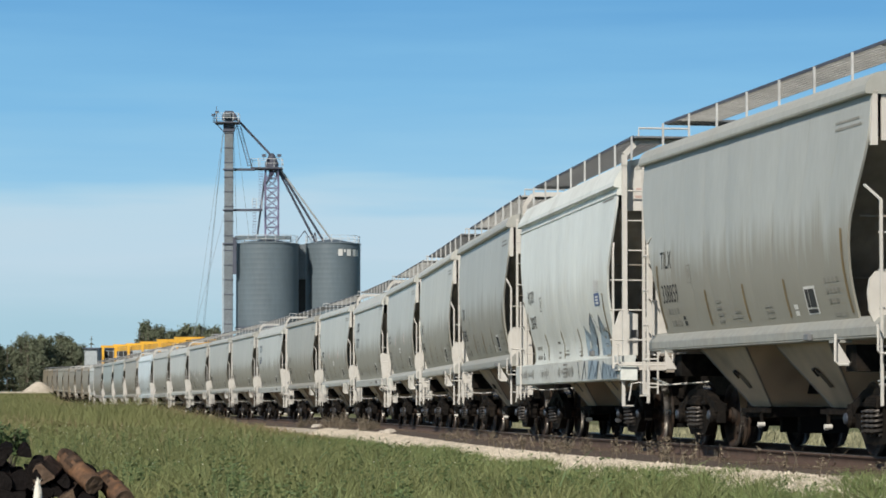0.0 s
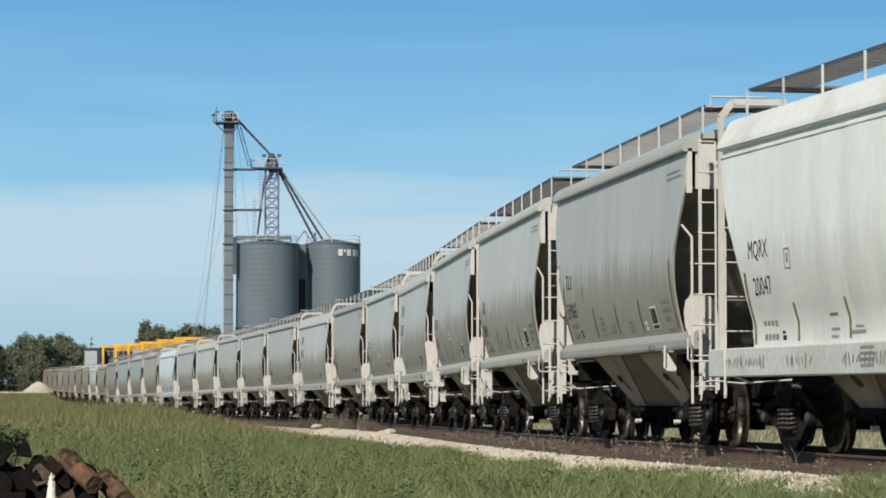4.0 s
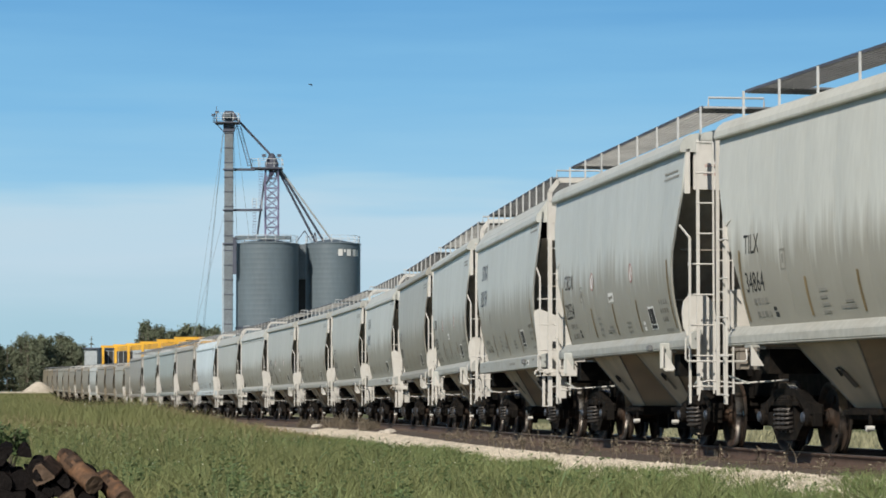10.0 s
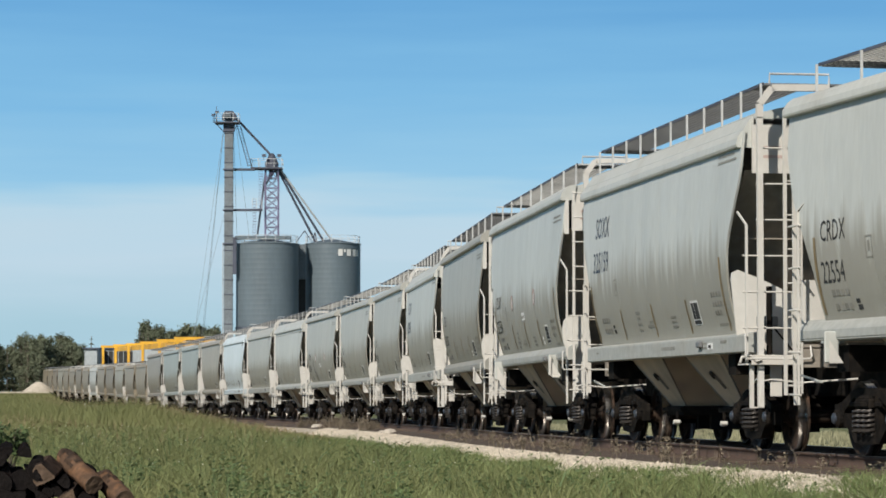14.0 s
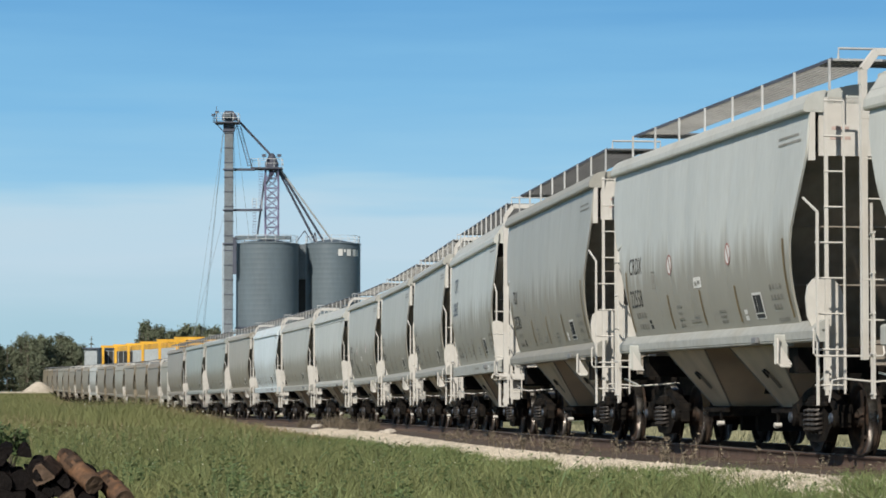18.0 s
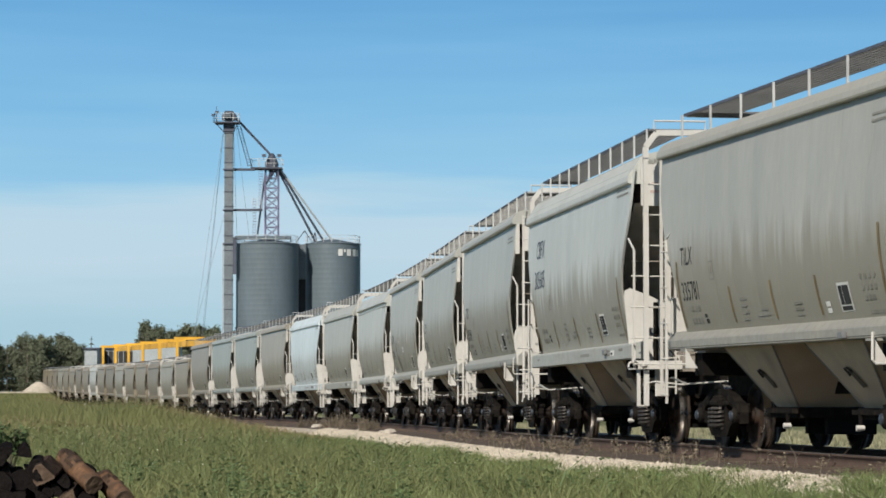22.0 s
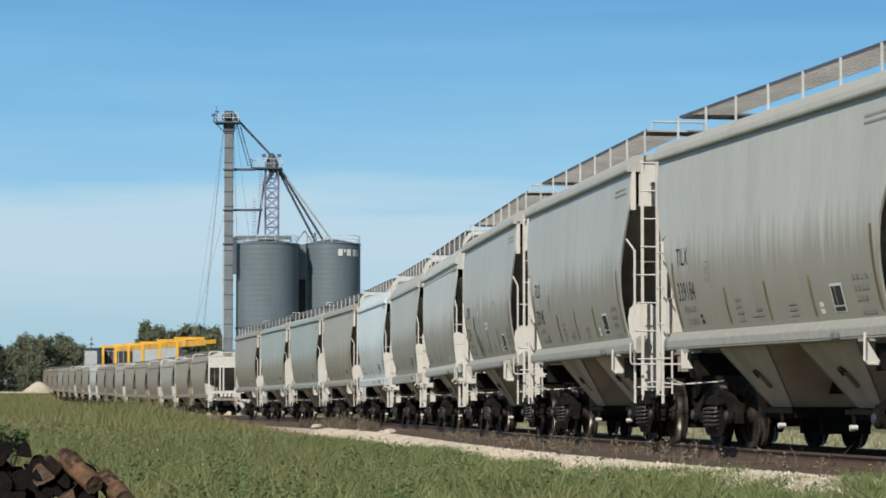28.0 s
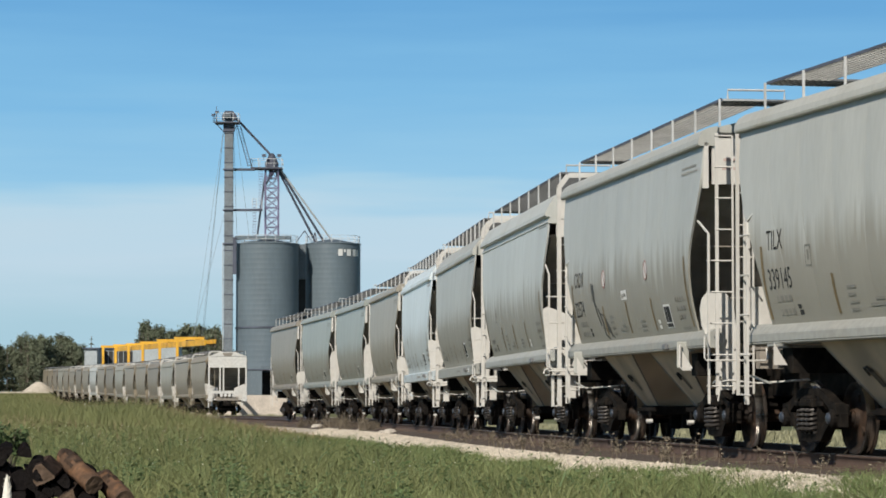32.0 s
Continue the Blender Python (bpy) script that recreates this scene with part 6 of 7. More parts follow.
def build_trees():
    kinds = [tree_mesh("poplar", 12, 1), tree_mesh("poplar", 12, 2), tree_mesh("poplar", 12, 3), tree_mesh("spruce", 12, 4), tree_mesh("spruce", 12, 5)]
    rng = random.Random(21)
    def plant(x, y, h, k, wide=1.0):
        t = thing("tree", "dark spruce tree in the far tree line" if k > 2 else "leafy green poplar in the far tree line", "tree", "trees of the far line")
        z = float(rise(y))
        t.matrix_basis = Matrix.LocRotScale((x, y, z - 0.1), Euler((0, 0, rng.uniform(0, 6.28))), (h / 12 * wide * rng.uniform(0.85, 1.2), h / 12 * wide * rng.uniform(0.85, 1.2), h / 12))
        part("trunk", kinds[k][0], BARK, t)
        part("crown", kinds[k][1], LEAF, t)
    # near clump beyond the end of the standing cars: outline of heights along it
    for k in range(60):
        u = rng.uniform(-60, 146)
        y = rng.uniform(446, 500)
        top = np.interp(u, (-45, 0, 20, 45, 65, 85, 100, 118, 135, 150), (585, 600, 604, 590, 597, 588, 582, 592, 603, 606)) + rng.uniform(0, 36) * (1 if k % 3 else 0.15)
        z = 1.09 + (722.75 - top) * y / 5114 - float(rise(y))
        plant((u - 784) * y / 5114, y, max(4, z), rng.choice((0, 1, 2, 0, 1, 2, 3, 4)))
    plant((162 - 784) * 430 / 5114, 430, 1.09 + (722.75 - 588) * 430 / 5114 - float(rise(430)), 3)
    for k in range(64):
        u = rng.uniform(240, 396)
        y = rng.uniform(505, 560)
        top = np.interp(u, (240, 252, 270, 290, 305, 318, 332, 350, 372, 385, 396), (590, 566, 574, 572, 584, 574, 568, 576, 582, 574, 568)) + rng.uniform(0, 14) * (1 if k % 3 else 0.1)
        plant((u - 784) * y / 5114, y, 1.09 + (722.75 - top) * y / 5114 - float(rise(y)), rng.choice((0, 1, 2, 3, 4, 3, 4)))
    for k in range(22):
        u = rng.uniform(150, 245)
        y = rng.uniform(520, 560)
        plant((u - 784) * y / 5114, y, 7 + rng.uniform(-1.5, 1.0), rng.choice((0, 1, 2)))
    for k in range(26):
        u, y = rng.uniform(396, 1300), rng.uniform(640, 700)
        plant((u - 784) * y / 5114, y, rng.uniform(5, 7), rng.choice((0, 1, 2, 3)))


# ---- grass and weeds ----
def blades(name, n, region, height, width, mat, seed, lean=0.35, slope=True):
    """Many bent blades on the ground; region(rng, n) gives x, y arrays."""
    rng = np.random.RandomState(seed)
    x, y, hs = region(rng, n)
    n = len(x)
    tuft = np.sin(x * 3.1 + 1.7 * np.sin(y * 0.8)) * np.sin(y * 0.9 + 1.3 * np.sin(x * 2.3)) + 0.6 * np.sin(x * 7.3 + y * 1.9) * np.sin(y * 2.7 - x * 3.7)
    h = height * hs * rng.uniform(0.5, 1.2, n) * (1.0 + 0.42 * tuft)
    w = width * rng.uniform(0.6, 1.4, n)
    a = rng.uniform(0, 2 * np.pi, n)
    ln = lean * rng.uniform(0.1, 1.2, n) * h
    b = rng.uniform(0, 2 * np.pi, n)
    droop = rng.uniform(0.0, 0.3, n) * min(1.0, lean)
    z0 = rise(y) - 0.06 + (bed_height(x, y) if slope else 0.0)
    dx, dy = np.cos(a) * w / 2, np.sin(a) * w / 2
    lx, ly = np.cos(b) * ln, np.sin(b) * ln
    v = np.empty((n, 5, 3), np.float32)
    for k, (t, ww) in enumerate(((0, 1), (0, -1), (0.55, 0.8), (0.55, -0.8), (1, 0))):
        v[:, k, 0] = x + dx * ww + lx * t ** 2
        v[:, k, 1] = y + dy * ww + ly * t ** 2
        v[:, k, 2] = z0 + h * (t - droop * t ** 3)
    o = np.arange(n)[:, None] * 5
    f = np.concatenate([o + np.array([[0, 1, 3]]), o + np.array([[0, 3, 2]]), o + np.array([[2, 3, 4]])])
    return new(name, big_mesh(name, v.reshape(-1, 3), f, mat))


def toe(y):
    return near_side(y) - 0.88 - 0.2 * np.clip((y - 50) / 20, 0, 1) + 0.062 * np.clip(44 - y, 0, 16) + 0.14 * np.sin(y * 1.9) * np.sin(y * 0.73) + 0.06 * np.sin(y * 5.3)


def field(y0, y1, gap=0.0, power=1.0, left=0.165, clump=0.0):
    def region(rng, n):
        y = y0 + (y1 - y0) * rng.uniform(0, 1, n * 2) ** power
        lo, hi = -left * y - 1.5, toe(y) - gap
        x = lo + (hi - lo) * rng.uniform(0, 1, n * 2)
        keep = np.ones(len(x), bool)
        if clump:
            c = np.array([noise.noise((px * 0.5, py * 0.25, 5.0)) for px, py in zip(x, y)])
            keep = c > clump
        x, y = x[keep][:n], y[keep][:n]
        edge = np.clip((toe(y) - x) / 2.5, 0, 1)
        return x, y, 0.62 + 0.38 * edge
    return region


def build_grass():
    def stuff(ob, label, cat):
        tagged(ob, label, cat, kind="stuff")
    stuff(blades("meadow_grass", 150000, field(30, 64, 0.0, 0.9), 0.40, 0.0105, GRASS, 1, 0.95), "tall green meadow grass before the tracks", "grass")
    stuff(blades("verge_grass", 85000, verge(28, 75), 0.34, 0.012, LUSH, 2, 1.0), "lush green grass along the ballast", "grass")
    stuff(blades("meadow_grass", 140000, field(60, 140), 0.28, 0.018, GRASS, 3, 1.6), "tall green meadow grass beside the curve", "grass")
    stuff(blades("meadow_grass", 120000, field(140, 440), 0.20, 0.05, FARGRASS, 4, 1.8), "distant meadow grass along the line", "grass")
    stuff(blades("tall_weeds", 3500, field(32, 80, 1.2, 1.0, 0.15, 0.15), 0.50, 0.020, WEED, 11, 1.1), "darker tall weeds in the meadow", "weeds")
    stuff(blades("seed_heads", 1300, field(60, 330, 0.6), 0.60, 0.02, DRY, 5, 0.35), "dry brown seed heads over the meadow", "dry grass")
    stuff(blades("dry_verge_grass", 11000, verge(100, 330, 1.5, True), 1.75, 0.024, DRY, 6, 0.6), "dry tan grass beside the far track", "dry grass")
    stuff(blades("verge_grass", 100000, verge(112, 440, 4.0, True), 1.4, 0.026, FARGRASS, 12, 0.8), "tall grass beside the far track", "grass")
    stuff(blades("far_side_grass", 60000, beyond(24, 330), 0.22, 0.05, SUNGRASS, 7, 0.35, False), "mown grass beyond the tracks", "grass")
    stuff(blades("track_weeds", 700, trackside(26, 70), 0.24, 0.012, DRYWEED, 8, 0.7), "dusty weeds growing through the ballast", "weeds")
    def bank_side(rng, n):
        return rng.uniform(-88, -52, n), rng.uniform(404, 411.5, n), np.ones(n)
    stuff(blades("bank_grass", 9000, bank_side, 1.5, 0.06, FARGRASS, 15, 0.4, False), "tall grass before the earth bank", "grass")
    stuff(blades("short_grass", 16000, field(6, 31), 0.16, 0.012, GRASS, 14, 0.5), "short grass before the camera", "grass")
    # small white flowers scattered over the grass
    rng = np.random.RandomState(31)
    n = 260
    y = rng.uniform(33, 120, n)
    lo, hi = -0.16 * y, toe(y) - 0.8
    x = lo + (hi - lo) * rng.uniform(0, 1, n)
    z = rise(y) + rng.uniform(0.22, 0.5, n)
    r = rng.uniform(0.008, 0.02, n)
    base = np.array([(1, 0, 0), (-0.5, 0.87, 0.2), (-0.5, -0.87, 0.2), (0, 0, 0.9)])
    v = base[None] * r[:, None, None] + np.stack([x, y, z], 1)[:, None, :]
    f = (np.arange(n)[:, None, None] * 4 + np.array([(0, 1, 3), (1, 2, 3), (2, 0, 3), (0, 2, 1)])[None]).reshape(-1, 3)
    stuff(new("meadow_flowers", big_mesh("meadow_flowers", v.reshape(-1, 3), f, FLOWER)), "tiny white flower heads in the meadow", "flowers")


def verge(y0, y1, wide=3.0, fade=False):
    def region(rng, n):
        y = rng.uniform(y0, y1, n)
        d = np.abs(rng.normal(0, wide * 0.5, n))
        return toe(y) - d + 0.12, y, (0.6 + 0.4 * np.clip(d / 1.5, 0, 1)) * (np.clip((y - 104) / 85, 0.15, 1) if fade else 1)
    return region


def beyond(y0, y1):
    def region(rng, n):
        y = rng.uniform(y0, y1, n)
        x = near_side(y) + np.where(y < 85, 6.4, 9.2) + rng.uniform(0, 14, n) * np.where(y < 85, 0.6, 1.0)
        return x, y, np.ones(n)
    return region


def trackside(y0, y1):
    def region(rng, n):
        y = rng.uniform(y0, y1, n)
        c = np.array([noise.noise((0.0, py * 0.45, 9.0)) for py in y])
        keep = c > 0.05
        y = y[keep]
        x = near_side(y) + rng.normal(0.05, 0.35, len(y))
        return x, y, np.full(len(y), 1.0) + 0.5
    return region


def weed_plants():
    """Dusty leafy weeds standing by the near rail."""
    rng = random.Random(77)
    v, f = [], []
    def plant(x, y, z, h, dry):
        for k in range(rng.randint(3, 6)):
            lean = Vector((rng.gauss(0, 0.22), rng.gauss(0, 0.22), 1)).normalized()
            L = h * rng.uniform(0.6, 1.1)
            a = Vector((x + rng.gauss(0, 0.04), y + rng.gauss(0, 0.04), z))
            e = lean.cross(Vector((0, 1, 0))).normalized() * 0.006
            i = len(v)
            v.extend([tuple(a - e), tuple(a + e), tuple(a + lean * L)])
            f.append((i, i + 1, i + 2))
            for j in range(rng.randint(6, 11)):
                t = rng.uniform(0.25, 1.0)
                c = a + lean * L * t
                d = Vector((rng.gauss(0, 1), rng.gauss(0, 1), rng.gauss(0.1, 0.5))).normalized()
                w = d.cross(Vector((rng.gauss(0, 1), rng.gauss(0, 1), rng.gauss(0, 1)))).normalized() * 0.013
                q = rng.uniform(0.03, 0.075)
                i = len(v)
                v.extend([tuple(c), tuple(c + d * q * 0.5 + w), tuple(c + d * q), tuple(c + d * q * 0.5 - w)])
                f.append((i, i + 1, i + 2))
                f.append((i, i + 2, i + 3))
    y = 25.0
    while y < 75:
        n = 1.0 + 2.2 * max(0.0, noise.noise((y * 0.3, 2.0, 0.0)) + 0.25)
        for k in range(rng.randint(0, int(n * 1.3))):
            yy = y + rng.uniform(0, 0.6)
            off = rng.choice((-0.25, 0.05, 0.25, 0.3, 0.55))
            plant(float(near_side(yy)) + off + rng.gauss(0, 0.12), yy, 0.28 + float(rise(yy)), rng.uniform(0.16, 0.46) * (1.2 if yy < 42 else 1.0), True)
        y += 0.55
    ob = new("rail_weeds", big_mesh("rail_weeds", v, f, DRYWEED))
    tagged(ob, "dusty brown-green weeds standing beside the near rail", "weeds", kind="stuff")
    v.clear()
    f.clear()
    for k in range(230):
        yy = 32 + 40 * rng.random() ** 1.3
        lo, hi = -0.16 * yy, float(toe(yy)) - 1.0
        xx = lo + (hi - lo) * rng.random()
        if noise.noise((xx * 0.6, yy * 0.3, 1.5)) > -0.1:
            plant(xx, yy, 0.0, rng.uniform(0.25, 0.62), False)
    for k in range(40):
        yy = rng.uniform(28.5, 33)
        xx = (rng.uniform(300, 720) - 784) * yy / 5114
        if xx < float(toe(yy)) - 0.6 and noise.noise((xx * 1.6, yy * 0.5, 4.5)) > -0.08:
            plant(xx, yy, -0.03, rng.uniform(0.3, 0.62), False)
    ob = new("meadow_weeds", big_mesh("meadow_weeds", v, f, WEED))
    tagged(ob, "leafy green weeds standing in the meadow grass", "weeds", kind="stuff")
    # low bushes and stones at the far bend of the ballast
    def before_track(u, room):
        d = 135.0
        while d > 60 and point_at(u, 700, d)[0] > float(near_side(d)) - room:
            d -= 0.5
        return d
    for u, d, w, h in ((590, 107, 0.45, 0.62), (622, 108, 0.5, 0.72), (655, 106, 0.35, 0.5), (545, 118, 0.4, 0.45)):
        v.clear()
        f.clear()
        d = before_track(u, 0.05)
        x = point_at(u, 700, d)[0]
        for k in range(26):
            plant(x + rng.uniform(-w, w), d + rng.uniform(-0.3, 0.3), 0.24, h * rng.uniform(0.7, 1.1), False)
        b = new("trackside_bush", big_mesh("trackside_bush", v, f, DRYWEED))
        tagged(b, "low dusty brown-green bush beside the track", "bush", "bushes by the track")
    for u, d, r in ((562, 112, 0.2), (690, 103, 0.2), (676, 104, 0.12), (640, 106, 0.14)):
        s = Shape()
        s.lathe([(0.02, -0.6), (0.75, -0.45), (1.0, 0.0), (0.7, 0.5), (0.02, 0.7)], 10)
        s.v = [((1 + 0.25 * noise.noise((a * 1.7 + u, b, c))) * a * r * 1.3, (1 + 0.25 * noise.noise((b * 1.7, a + u, c))) * b * r, c * r) for a, b, c in s.v]
        d = before_track(u, 0.15)
        x = point_at(u, 700, d)[0]
        solo("trackside_rock", s, ROCK, "pale grey field stone beside the track", "rock", "rocks by the track", smooth=True, m=Matrix.Translation((x, d, 0.3 * r + 0.25)))


def build_stones():
    rng = np.random.RandomState(3)
    n = 26000
    a = rng.uniform(-70, 14, n)
    spread = 0.2 * np.clip((np.interp(a, ARC, CY) - 38) / 25, 0, 1)
    d = -1.68 - spread - np.abs(rng.normal(0.14, 0.32, n))
    th = np.interp(a, ARC, HEAD)
    x, y = np.interp(a, ARC, CX) + d * np.cos(th), np.interp(a, ARC, CY) + d * np.sin(th)
    h = np.interp(d + spread, (-2.75, -2.3, -2.0, -1.80, -1.3), (-0.02, 0.12, 0.21, 0.251, 0.37))
    r = rng.uniform(0.018, 0.045, n)
    base = np.array([(1, 0, 0), (-1, 0, 0), (0, 1, 0), (0, -1, 0), (0, 0, 0.8), (0, 0, -0.8)], np.float32)
    jit = rng.uniform(0.6, 1.3, (n, 6, 1))
    v = base[None] * jit * r[:, None, None]
    w = rng.uniform(0, 6.28, n)
    c, s = np.cos(w)[:, None], np.sin(w)[:, None]
    vx, vy = v[:, :, 0] * c - v[:, :, 1] * s, v[:, :, 0] * s + v[:, :, 1] * c
    v = np.stack([vx + x[:, None], vy + y[:, None], v[:, :, 2] + h[:, None] + 0.01], 2)
    f0 = np.array([(0, 2, 4), (2, 1, 4), (1, 3, 4), (3, 0, 4), (2, 0, 5), (1, 2, 5), (3, 1, 5), (0, 3, 5)])
    f = (np.arange(n)[:, None, None] * 6 + f0[None]).reshape(-1, 3)
    ob = new("ballast_stones", big_mesh("ballast_stones", v.reshape(-1, 3), f, STONE))
    tagged(ob, "loose pale crushed stones on the ballast shoulder", "ballast", kind="stuff")


# ---- woodpile, shrub, animals ----
def firewood(p, q, r, mat, label, seed, split=False):
    """A log from p to q; split: cleft lengthwise with flat faces."""
    p, q = Vector(p), Vector(q)
    length = (q - p).length
    rng = random.Random(seed)
    s = Shape()
    n, m = 18, 9
    for k in range(m):
        t = k / (m - 1)
        for a in range(n):
            w = 2 * math.pi * a / n
            rr = r * (1 + 0.16 * noise.noise((math.cos(w) * 1.5 + seed, math.sin(w) * 1.5, t * 3)) + 0.03 * rng.uniform(-1, 1))
            if split:
                for flat, d in ((seed * 1.3, 0.30), (seed * 1.3 + 1.9, 0.25)):
                    rr = min(rr, r * d / max(0.05, math.cos(w - flat))) if math.cos(w - flat) > 0 else rr
            s.v.append((length * (t - 0.5), rr * math.cos(w), rr * math.sin(w)))
    for k in range(m - 1):
        s.f += [(k * n + a, k * n + (a + 1) % n, (k + 1) * n + (a + 1) % n, (k + 1) * n + a) for a in range(n)]
    log = solo("firewood_log", s, mat, label, "log", "logs of the woodpile", smooth=True, m=Matrix.Translation((p + q) / 2) @ (q - p).to_track_quat("X", "Z").to_matrix().to_4x4())
    if mat == PEELED:
        c = Shape()
        for k in range(4):
            for a in range(n):
                if rng.random() < 0.82 - 0.15 * k:
                    q = [s.v[i] for i in (k * n + a, k * n + (a + 1) % n, (k + 1) * n + (a + 1) % n, (k + 1) * n + a)]
                    c.quad(*[(g[0], g[1] * 1.07, g[2] * 1.07) for g in q])
        part("bark_remnant", c, BARKPATCH, log, "remnant of dark bark")
    for e in (-1, 1):
        c = Shape()
        o = 0 if e < 0 else (m - 1) * n
        ring = s.v[o:o + n]
        for f0, f1 in ((1.0, 0.97), (0.97, 0.55), (0.55, 0.0)):
            d0, d1 = (0.0, 0.004) if f0 == 1 else ((0.004, 0.002) if f0 > 0.6 else (0.002, 0.006))
            for a in range(n):
                g, h = ring[a], ring[(a + 1) % n]
                c.quad((g[0] + e * d0, g[1] * f0, g[2] * f0), (h[0] + e * d0, h[1] * f0, h[2] * f0), (h[0] + e * d1, h[1] * f1, h[2] * f1), (g[0] + e * d1, g[1] * f1, g[2] * f1))
        part("cut_end", c, PALECUT if mat in (PEELED, SPLITWOOD) else SHADEDCUT, log, "weathered cut end, its shade painted in on dark logs")
    return log


def build_woodpile():
    def log(u0, v0, d0, u1, v1, d1, r, mat, label, seed):
        firewood(point_at(u0, v0, d0), point_at(u1, v1, d1), r * (1.3 if mat == SHADEDBARK else 1.18), mat, label, seed, mat == SPLITWOOD or mat == SHADEDBARK and seed % 3 != 0)
    dark = "barked firewood log in the pile, shade painted into its colour"
    log(116, 810, 20.22, 168, 857, 19.86, 0.058, PEELED, "reddish peeled firewood log atop the pile", 1)
    log(186, 848, 20.18, 222, 884, 19.84, 0.060, PEELED, "reddish-brown firewood log on the pile", 2)
    log(104, 826, 20.16, 88, 842, 19.84, 0.095, SPLITWOOD, "dark split firewood log with a grey cut end", 4)
    log(140, 856, 20.12, 126, 876, 19.80, 0.092, SPLITWOOD, "dark split firewood log with a reddish edge", 5)
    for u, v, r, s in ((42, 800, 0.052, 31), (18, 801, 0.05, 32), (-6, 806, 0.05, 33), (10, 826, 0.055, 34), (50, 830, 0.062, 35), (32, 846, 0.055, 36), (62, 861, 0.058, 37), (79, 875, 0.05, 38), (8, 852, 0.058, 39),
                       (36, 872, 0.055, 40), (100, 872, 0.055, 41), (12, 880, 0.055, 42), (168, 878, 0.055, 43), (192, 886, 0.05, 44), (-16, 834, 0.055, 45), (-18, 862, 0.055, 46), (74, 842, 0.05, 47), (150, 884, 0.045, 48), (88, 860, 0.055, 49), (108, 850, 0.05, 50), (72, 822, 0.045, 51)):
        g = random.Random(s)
        log(u + g.uniform(-4, 4), v - 3, 20.18 + g.uniform(-0.04, 0.04), u + g.uniform(-6, 6), v + 4, 19.86 + g.uniform(-0.05, 0.05), r, SHADEDBARK, dark, s)
    # extra logs close the gaps behind, dark by colour in place of shade
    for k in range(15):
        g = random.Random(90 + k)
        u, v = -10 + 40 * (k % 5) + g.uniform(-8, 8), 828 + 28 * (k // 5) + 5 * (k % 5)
        log(u, v, 20.62, u + g.uniform(-5, 5), v + 2, 20.28, 0.085, SHADEDBARK, "barked firewood log filling the back of the pile, coloured as shaded", 90 + k)
    rng = random.Random(5)
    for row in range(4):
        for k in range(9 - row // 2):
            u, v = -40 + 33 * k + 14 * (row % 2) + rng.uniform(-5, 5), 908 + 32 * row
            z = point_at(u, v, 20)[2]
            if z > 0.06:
                log(u, v, 20.2 + rng.uniform(-0.05, 0.05), u + rng.uniform(-6, 6), v + 4, 19.8, rng.uniform(0.066, 0.078), SHADEDBARK, "barked firewood log low in the pile, shade put into its colour", 60 + 9 * row + k)


def build_shrub():
    rng = random.Random(2)
    y = 20.6
    x, z = (8 - 784) * y / 5114, 1.09 + (722.75 - 790) * y / 5114
    sh = thing("shrub", "small dark leafy shrub behind the woodpile", "shrub", m=Matrix.Translation((x, y, 0)))
    s, leaves = Shape(), Shape()
    for k in range(12):
        w = rng.uniform(-0.9, 0.9)
        tip = Vector((0.14 * math.sin(w) * 1.2, rng.uniform(-0.1, 0.1), z + 0.02 + rng.uniform(0, 0.19)))
        s.tube([(0, 0, -0.02), (tip.x * 0.4, 0, tip.z * 0.7), tuple(tip)], [0.008, 0.006, 0.002], 5)
        for j in range(40):
            p = Vector((tip.x * 0.6, 0, z - 0.03)).lerp(tip, rng.uniform(0, 1)) + Vector((rng.gauss(0, 0.025), rng.gauss(0, 0.025), rng.gauss(0, 0.02)))
            d = Vector((rng.gauss(0, 1), rng.gauss(0, 1), rng.gauss(0, 1))).normalized()
            e = d.orthogonal().normalized()
            L = rng.uniform(0.016, 0.03)
            leaves.quad(p - d * L, p + e * L * 0.6, p + d * L, p - e * L * 0.6)
    part("stem", s, BARK, sh)
    part("leaf_mass", big_mesh("leaf_mass", leaves.v, leaves.f, WEED), None, sh, "small dark green leaves")


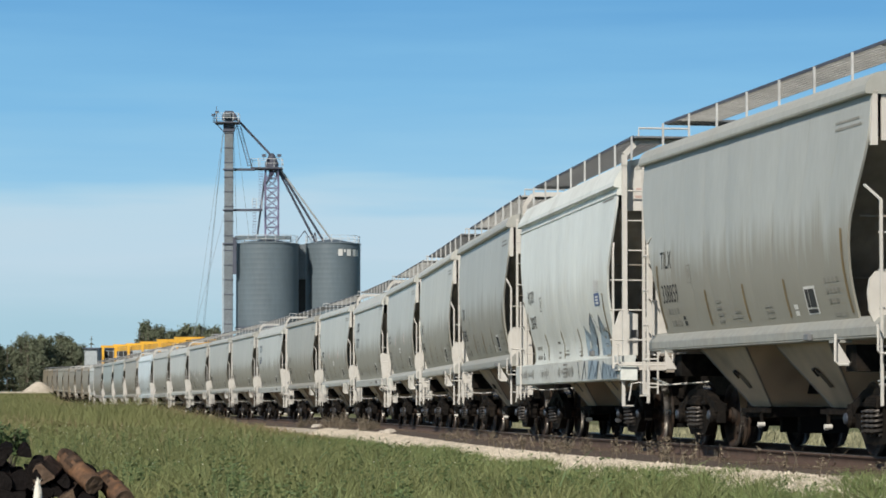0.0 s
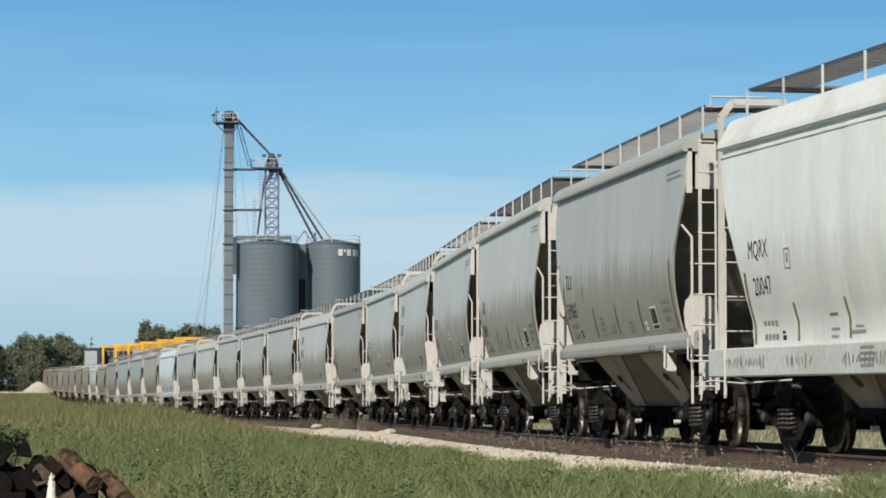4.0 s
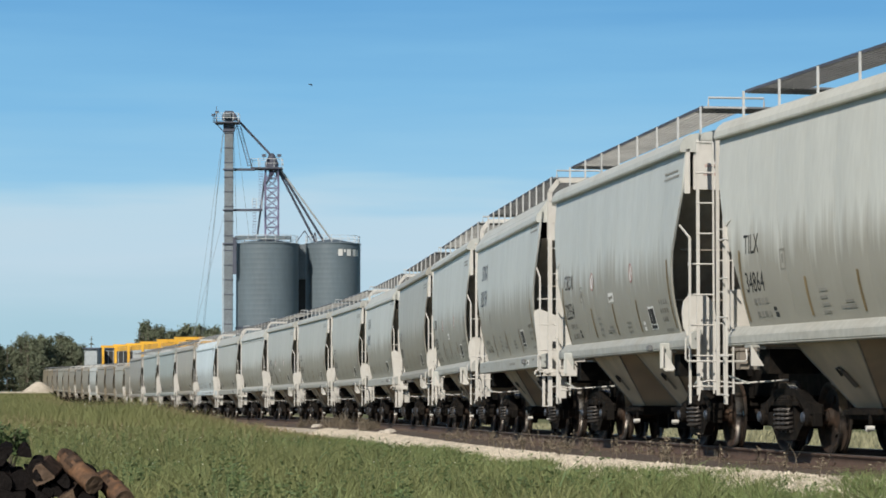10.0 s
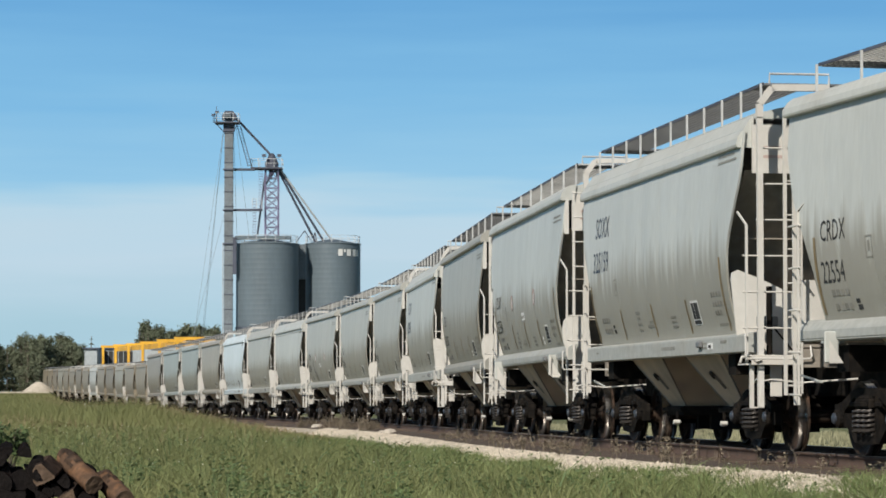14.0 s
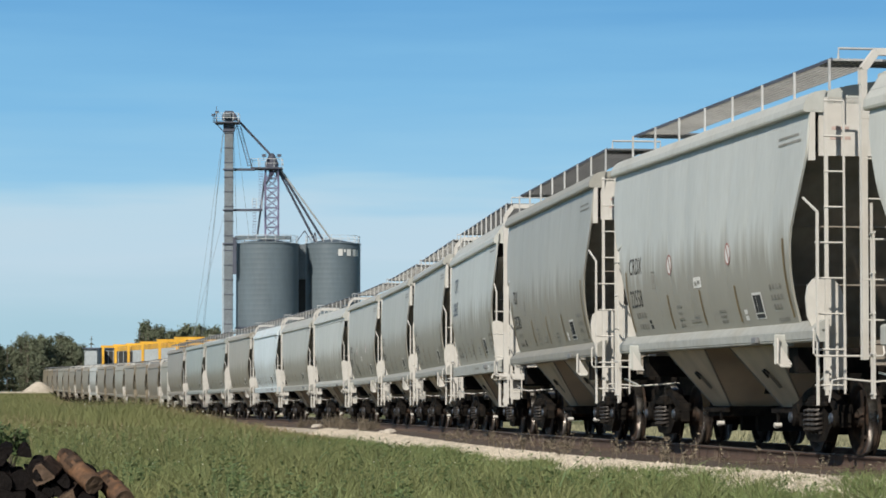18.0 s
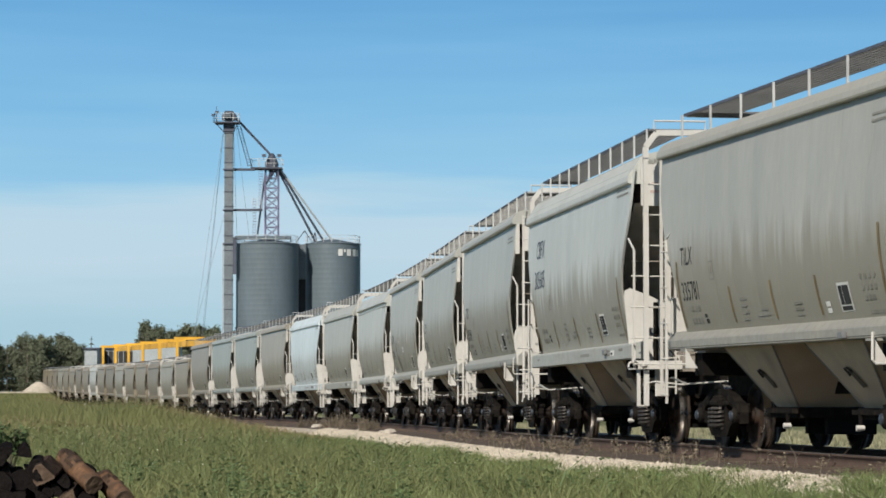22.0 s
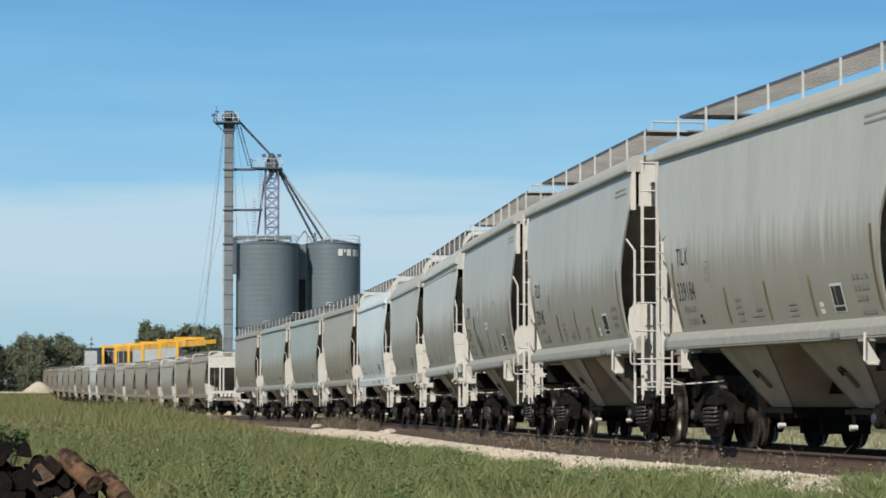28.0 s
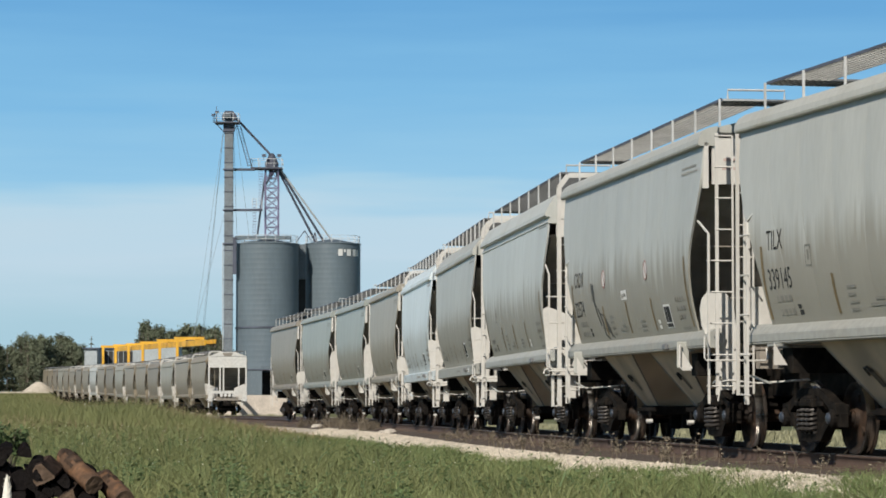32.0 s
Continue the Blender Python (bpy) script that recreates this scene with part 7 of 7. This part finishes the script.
def build_dog():
    """A white dog whose raised tail shows over the lower edge of the view."""
    dog = thing("dog", "small white dog with a raised furry tail", "dog")
    b = Shape().tube([(-0.22, 0, 0.34), (-0.18, 0, 0.36), (0.0, 0, 0.36), (0.16, 0, 0.37), (0.22, 0, 0.40)], [0.05, 0.09, 0.085, 0.10, 0.06], 12)
    part("body", b, FUR, dog, smooth=True)
    part("head", Shape().tube([(0.22, 0, 0.38), (0.29, 0, 0.36), (0.35, 0, 0.33), (0.42, 0, 0.28)], [0.055, 0.07, 0.06, 0.028], 10), FUR, dog, smooth=True)
    part("nose", Shape().tube([(0.42, 0, 0.282), (0.435, 0, 0.275)], [0.018, 0.01], 8), NOSE, dog)
    for y in (-0.045, 0.045):
        part("ear", Shape().tube([(0.27, y, 0.39), (0.25, y * 1.6, 0.43)], [0.03, 0.006], 6), FUR, dog)
    for x in (-0.17, 0.15):
        for y in (-0.06, 0.06):
            part("leg", Shape().tube([(x, y, 0.34), (x + 0.01, y, 0.16), (x, y, 0.03), (x + 0.03, y, 0.0)], [0.045, 0.028, 0.024, 0.02], 8), FUR, dog)
    core = [Vector((-0.20, 0, 0.38)), Vector((-0.25, 0, 0.48)), Vector((-0.235, 0, 0.58)), Vector((-0.225, 0, 0.66)), Vector((-0.235, 0, 0.725))]
    tail = Shape().tube(core, [0.028, 0.030, 0.028, 0.020, 0.004], 10)
    rng = random.Random(9)
    for k in range(260):
        t = rng.uniform(0.2, 3.6)
        i = min(3, int(t))
        p = core[i].lerp(core[i + 1], t - i)
        d = Vector((rng.gauss(0, 1), rng.gauss(0, 1), rng.uniform(0.9, 2.4))).normalized()
        q = p + d * rng.uniform(0.025, 0.045) * (1 if t < 3 else 0.7)
        e = d.orthogonal().normalized() * 0.005
        tail.quad(p - e, p + e, q)
    part("tail", tail, FUR, dog, "white furry raised tail", smooth=True)
    return dog


def build_flyers():
    bird = thing("bird", "small dark bird flying over the field", "bird")
    part("body", Shape().tube([(-0.09, 0, 0), (-0.03, 0, 0), (0.05, 0, 0.01), (0.10, 0, 0.01)], [0.008, 0.03, 0.028, 0.008], 8), FEATHER, bird, smooth=True)
    for sg in (-1, 1):
        part("wing", Shape().prism([(-0.05, 0), (0.05, 0.01), (0.03, 0.02), (-0.05, 0.015)], 0.0, 0.24, Matrix.Rotation(radians(-12) * sg, 4, "X") @ Matrix.Diagonal((1, sg, 0.5, 1))), FEATHER, bird)
    part("tail", Shape().prism([(-0.16, 0), (-0.08, 0), (-0.08, 0.008), (-0.16, 0.008)], -0.03, 0.03), FEATHER, bird)
    bug = thing("insect", "small dark flying insect close by", "insect")
    part("body", Shape().tube([(-0.008, 0, -0.002), (-0.003, 0, 0), (0.004, 0, 0.001), (0.008, 0, 0)], [0.002, 0.004, 0.0035, 0.002], 8), INSECT, bug, smooth=True)
    for sg in (-1, 1):
        part("wing", Shape().quad((0.002, sg * 0.003, 0.002), (-0.002, sg * 0.014, -0.004), (-0.006, sg * 0.012, -0.005), (-0.003, sg * 0.003, 0.001)), WING, bug, "smoky wing")
    return bird, bug


build_ground()
near_track = build_track(CX, CY, -460, 110, True, "main railway track with rusty rails and pale ballast")
far_track = build_track(SX, SY, -171, -60, False, "second railway track behind the train")
build_service_lane()
build_train()
build_elevator()
build_yard()
build_trees()
build_grass()
build_stones()
weed_plants()
build_woodpile()
build_shrub()
dog = build_dog()
bird, bug = build_flyers()
build_ties(near_track, CX, CY, -200, 60, (-45, 22))


def motions():
    for k, (car, base) in enumerate(train):
        walk(car, [(float(t), car_pose(car_arc(k, t))) for t in range(33)])
    # the wheels turn with the train
    times = [0.1 * k for k in range(321)]
    angles = [travel(t) / 0.457 for t in times]
    for k, (car, base) in enumerate(train):
        for o in car.children_recursive:
            if o.name.startswith("wheelset"):
                x = o.location.copy()
                walk(o, [(t, Matrix.Translation(x) @ Matrix.Rotation(a, 4, "Y")) for t, a in zip(times, angles)])
    y = 15.0
    spots = ((0, 62, 843), (0.5, 160, 837), (1, 200, 837), (1.5, 205, 837), (2, 213, 831), (2.5, 176, 827), (3, 110, 836), (3.5, 96, 834), (4.5, 70, 837), (5.5, 50, 838), (6, 74, 835), (7, 76, 839), (8, 32, 841),
             (8.5, 45, 847), (9, 41, 842), (9.5, 15, 846), (9.9, -40, 856), (10.6, -100, 868), (12, -130, 870), (29, -130, 868), (31, -80, 856), (31.6, -24, 844), (32, 8, 838))
    rows = []
    for t, u, v in spots:
        p = point_at(u, v, y)
        rows.append((t, Matrix.Translation((p[0] + 0.02, y + 0.235, p[2] - 0.73)) @ Matrix.Rotation(math.pi / 2, 4, "Z")))
    walk(dog, rows)
    walk(bird, [(t, Matrix.Translation(point_at(u, v, 170)) @ Matrix.Rotation(radians(160), 4, "Z")) for t, u, v in ((0, -1900, 380), (8, -340, 340), (9, 105, 300), (10, 548, 148), (11, 990, -60), (14, 2300, -400), (32, 9000, -2000))])
    walk(bug, [(t, Matrix.Translation(point_at(u, v, 3.0)) @ Matrix.Rotation(radians(60), 4, "Z")) for t, u, v in ((0, -900, -400), (12.6, -500, -100), (13, 288, 183), (13.4, 700, -300), (32, 1500, -1500))])


motions()
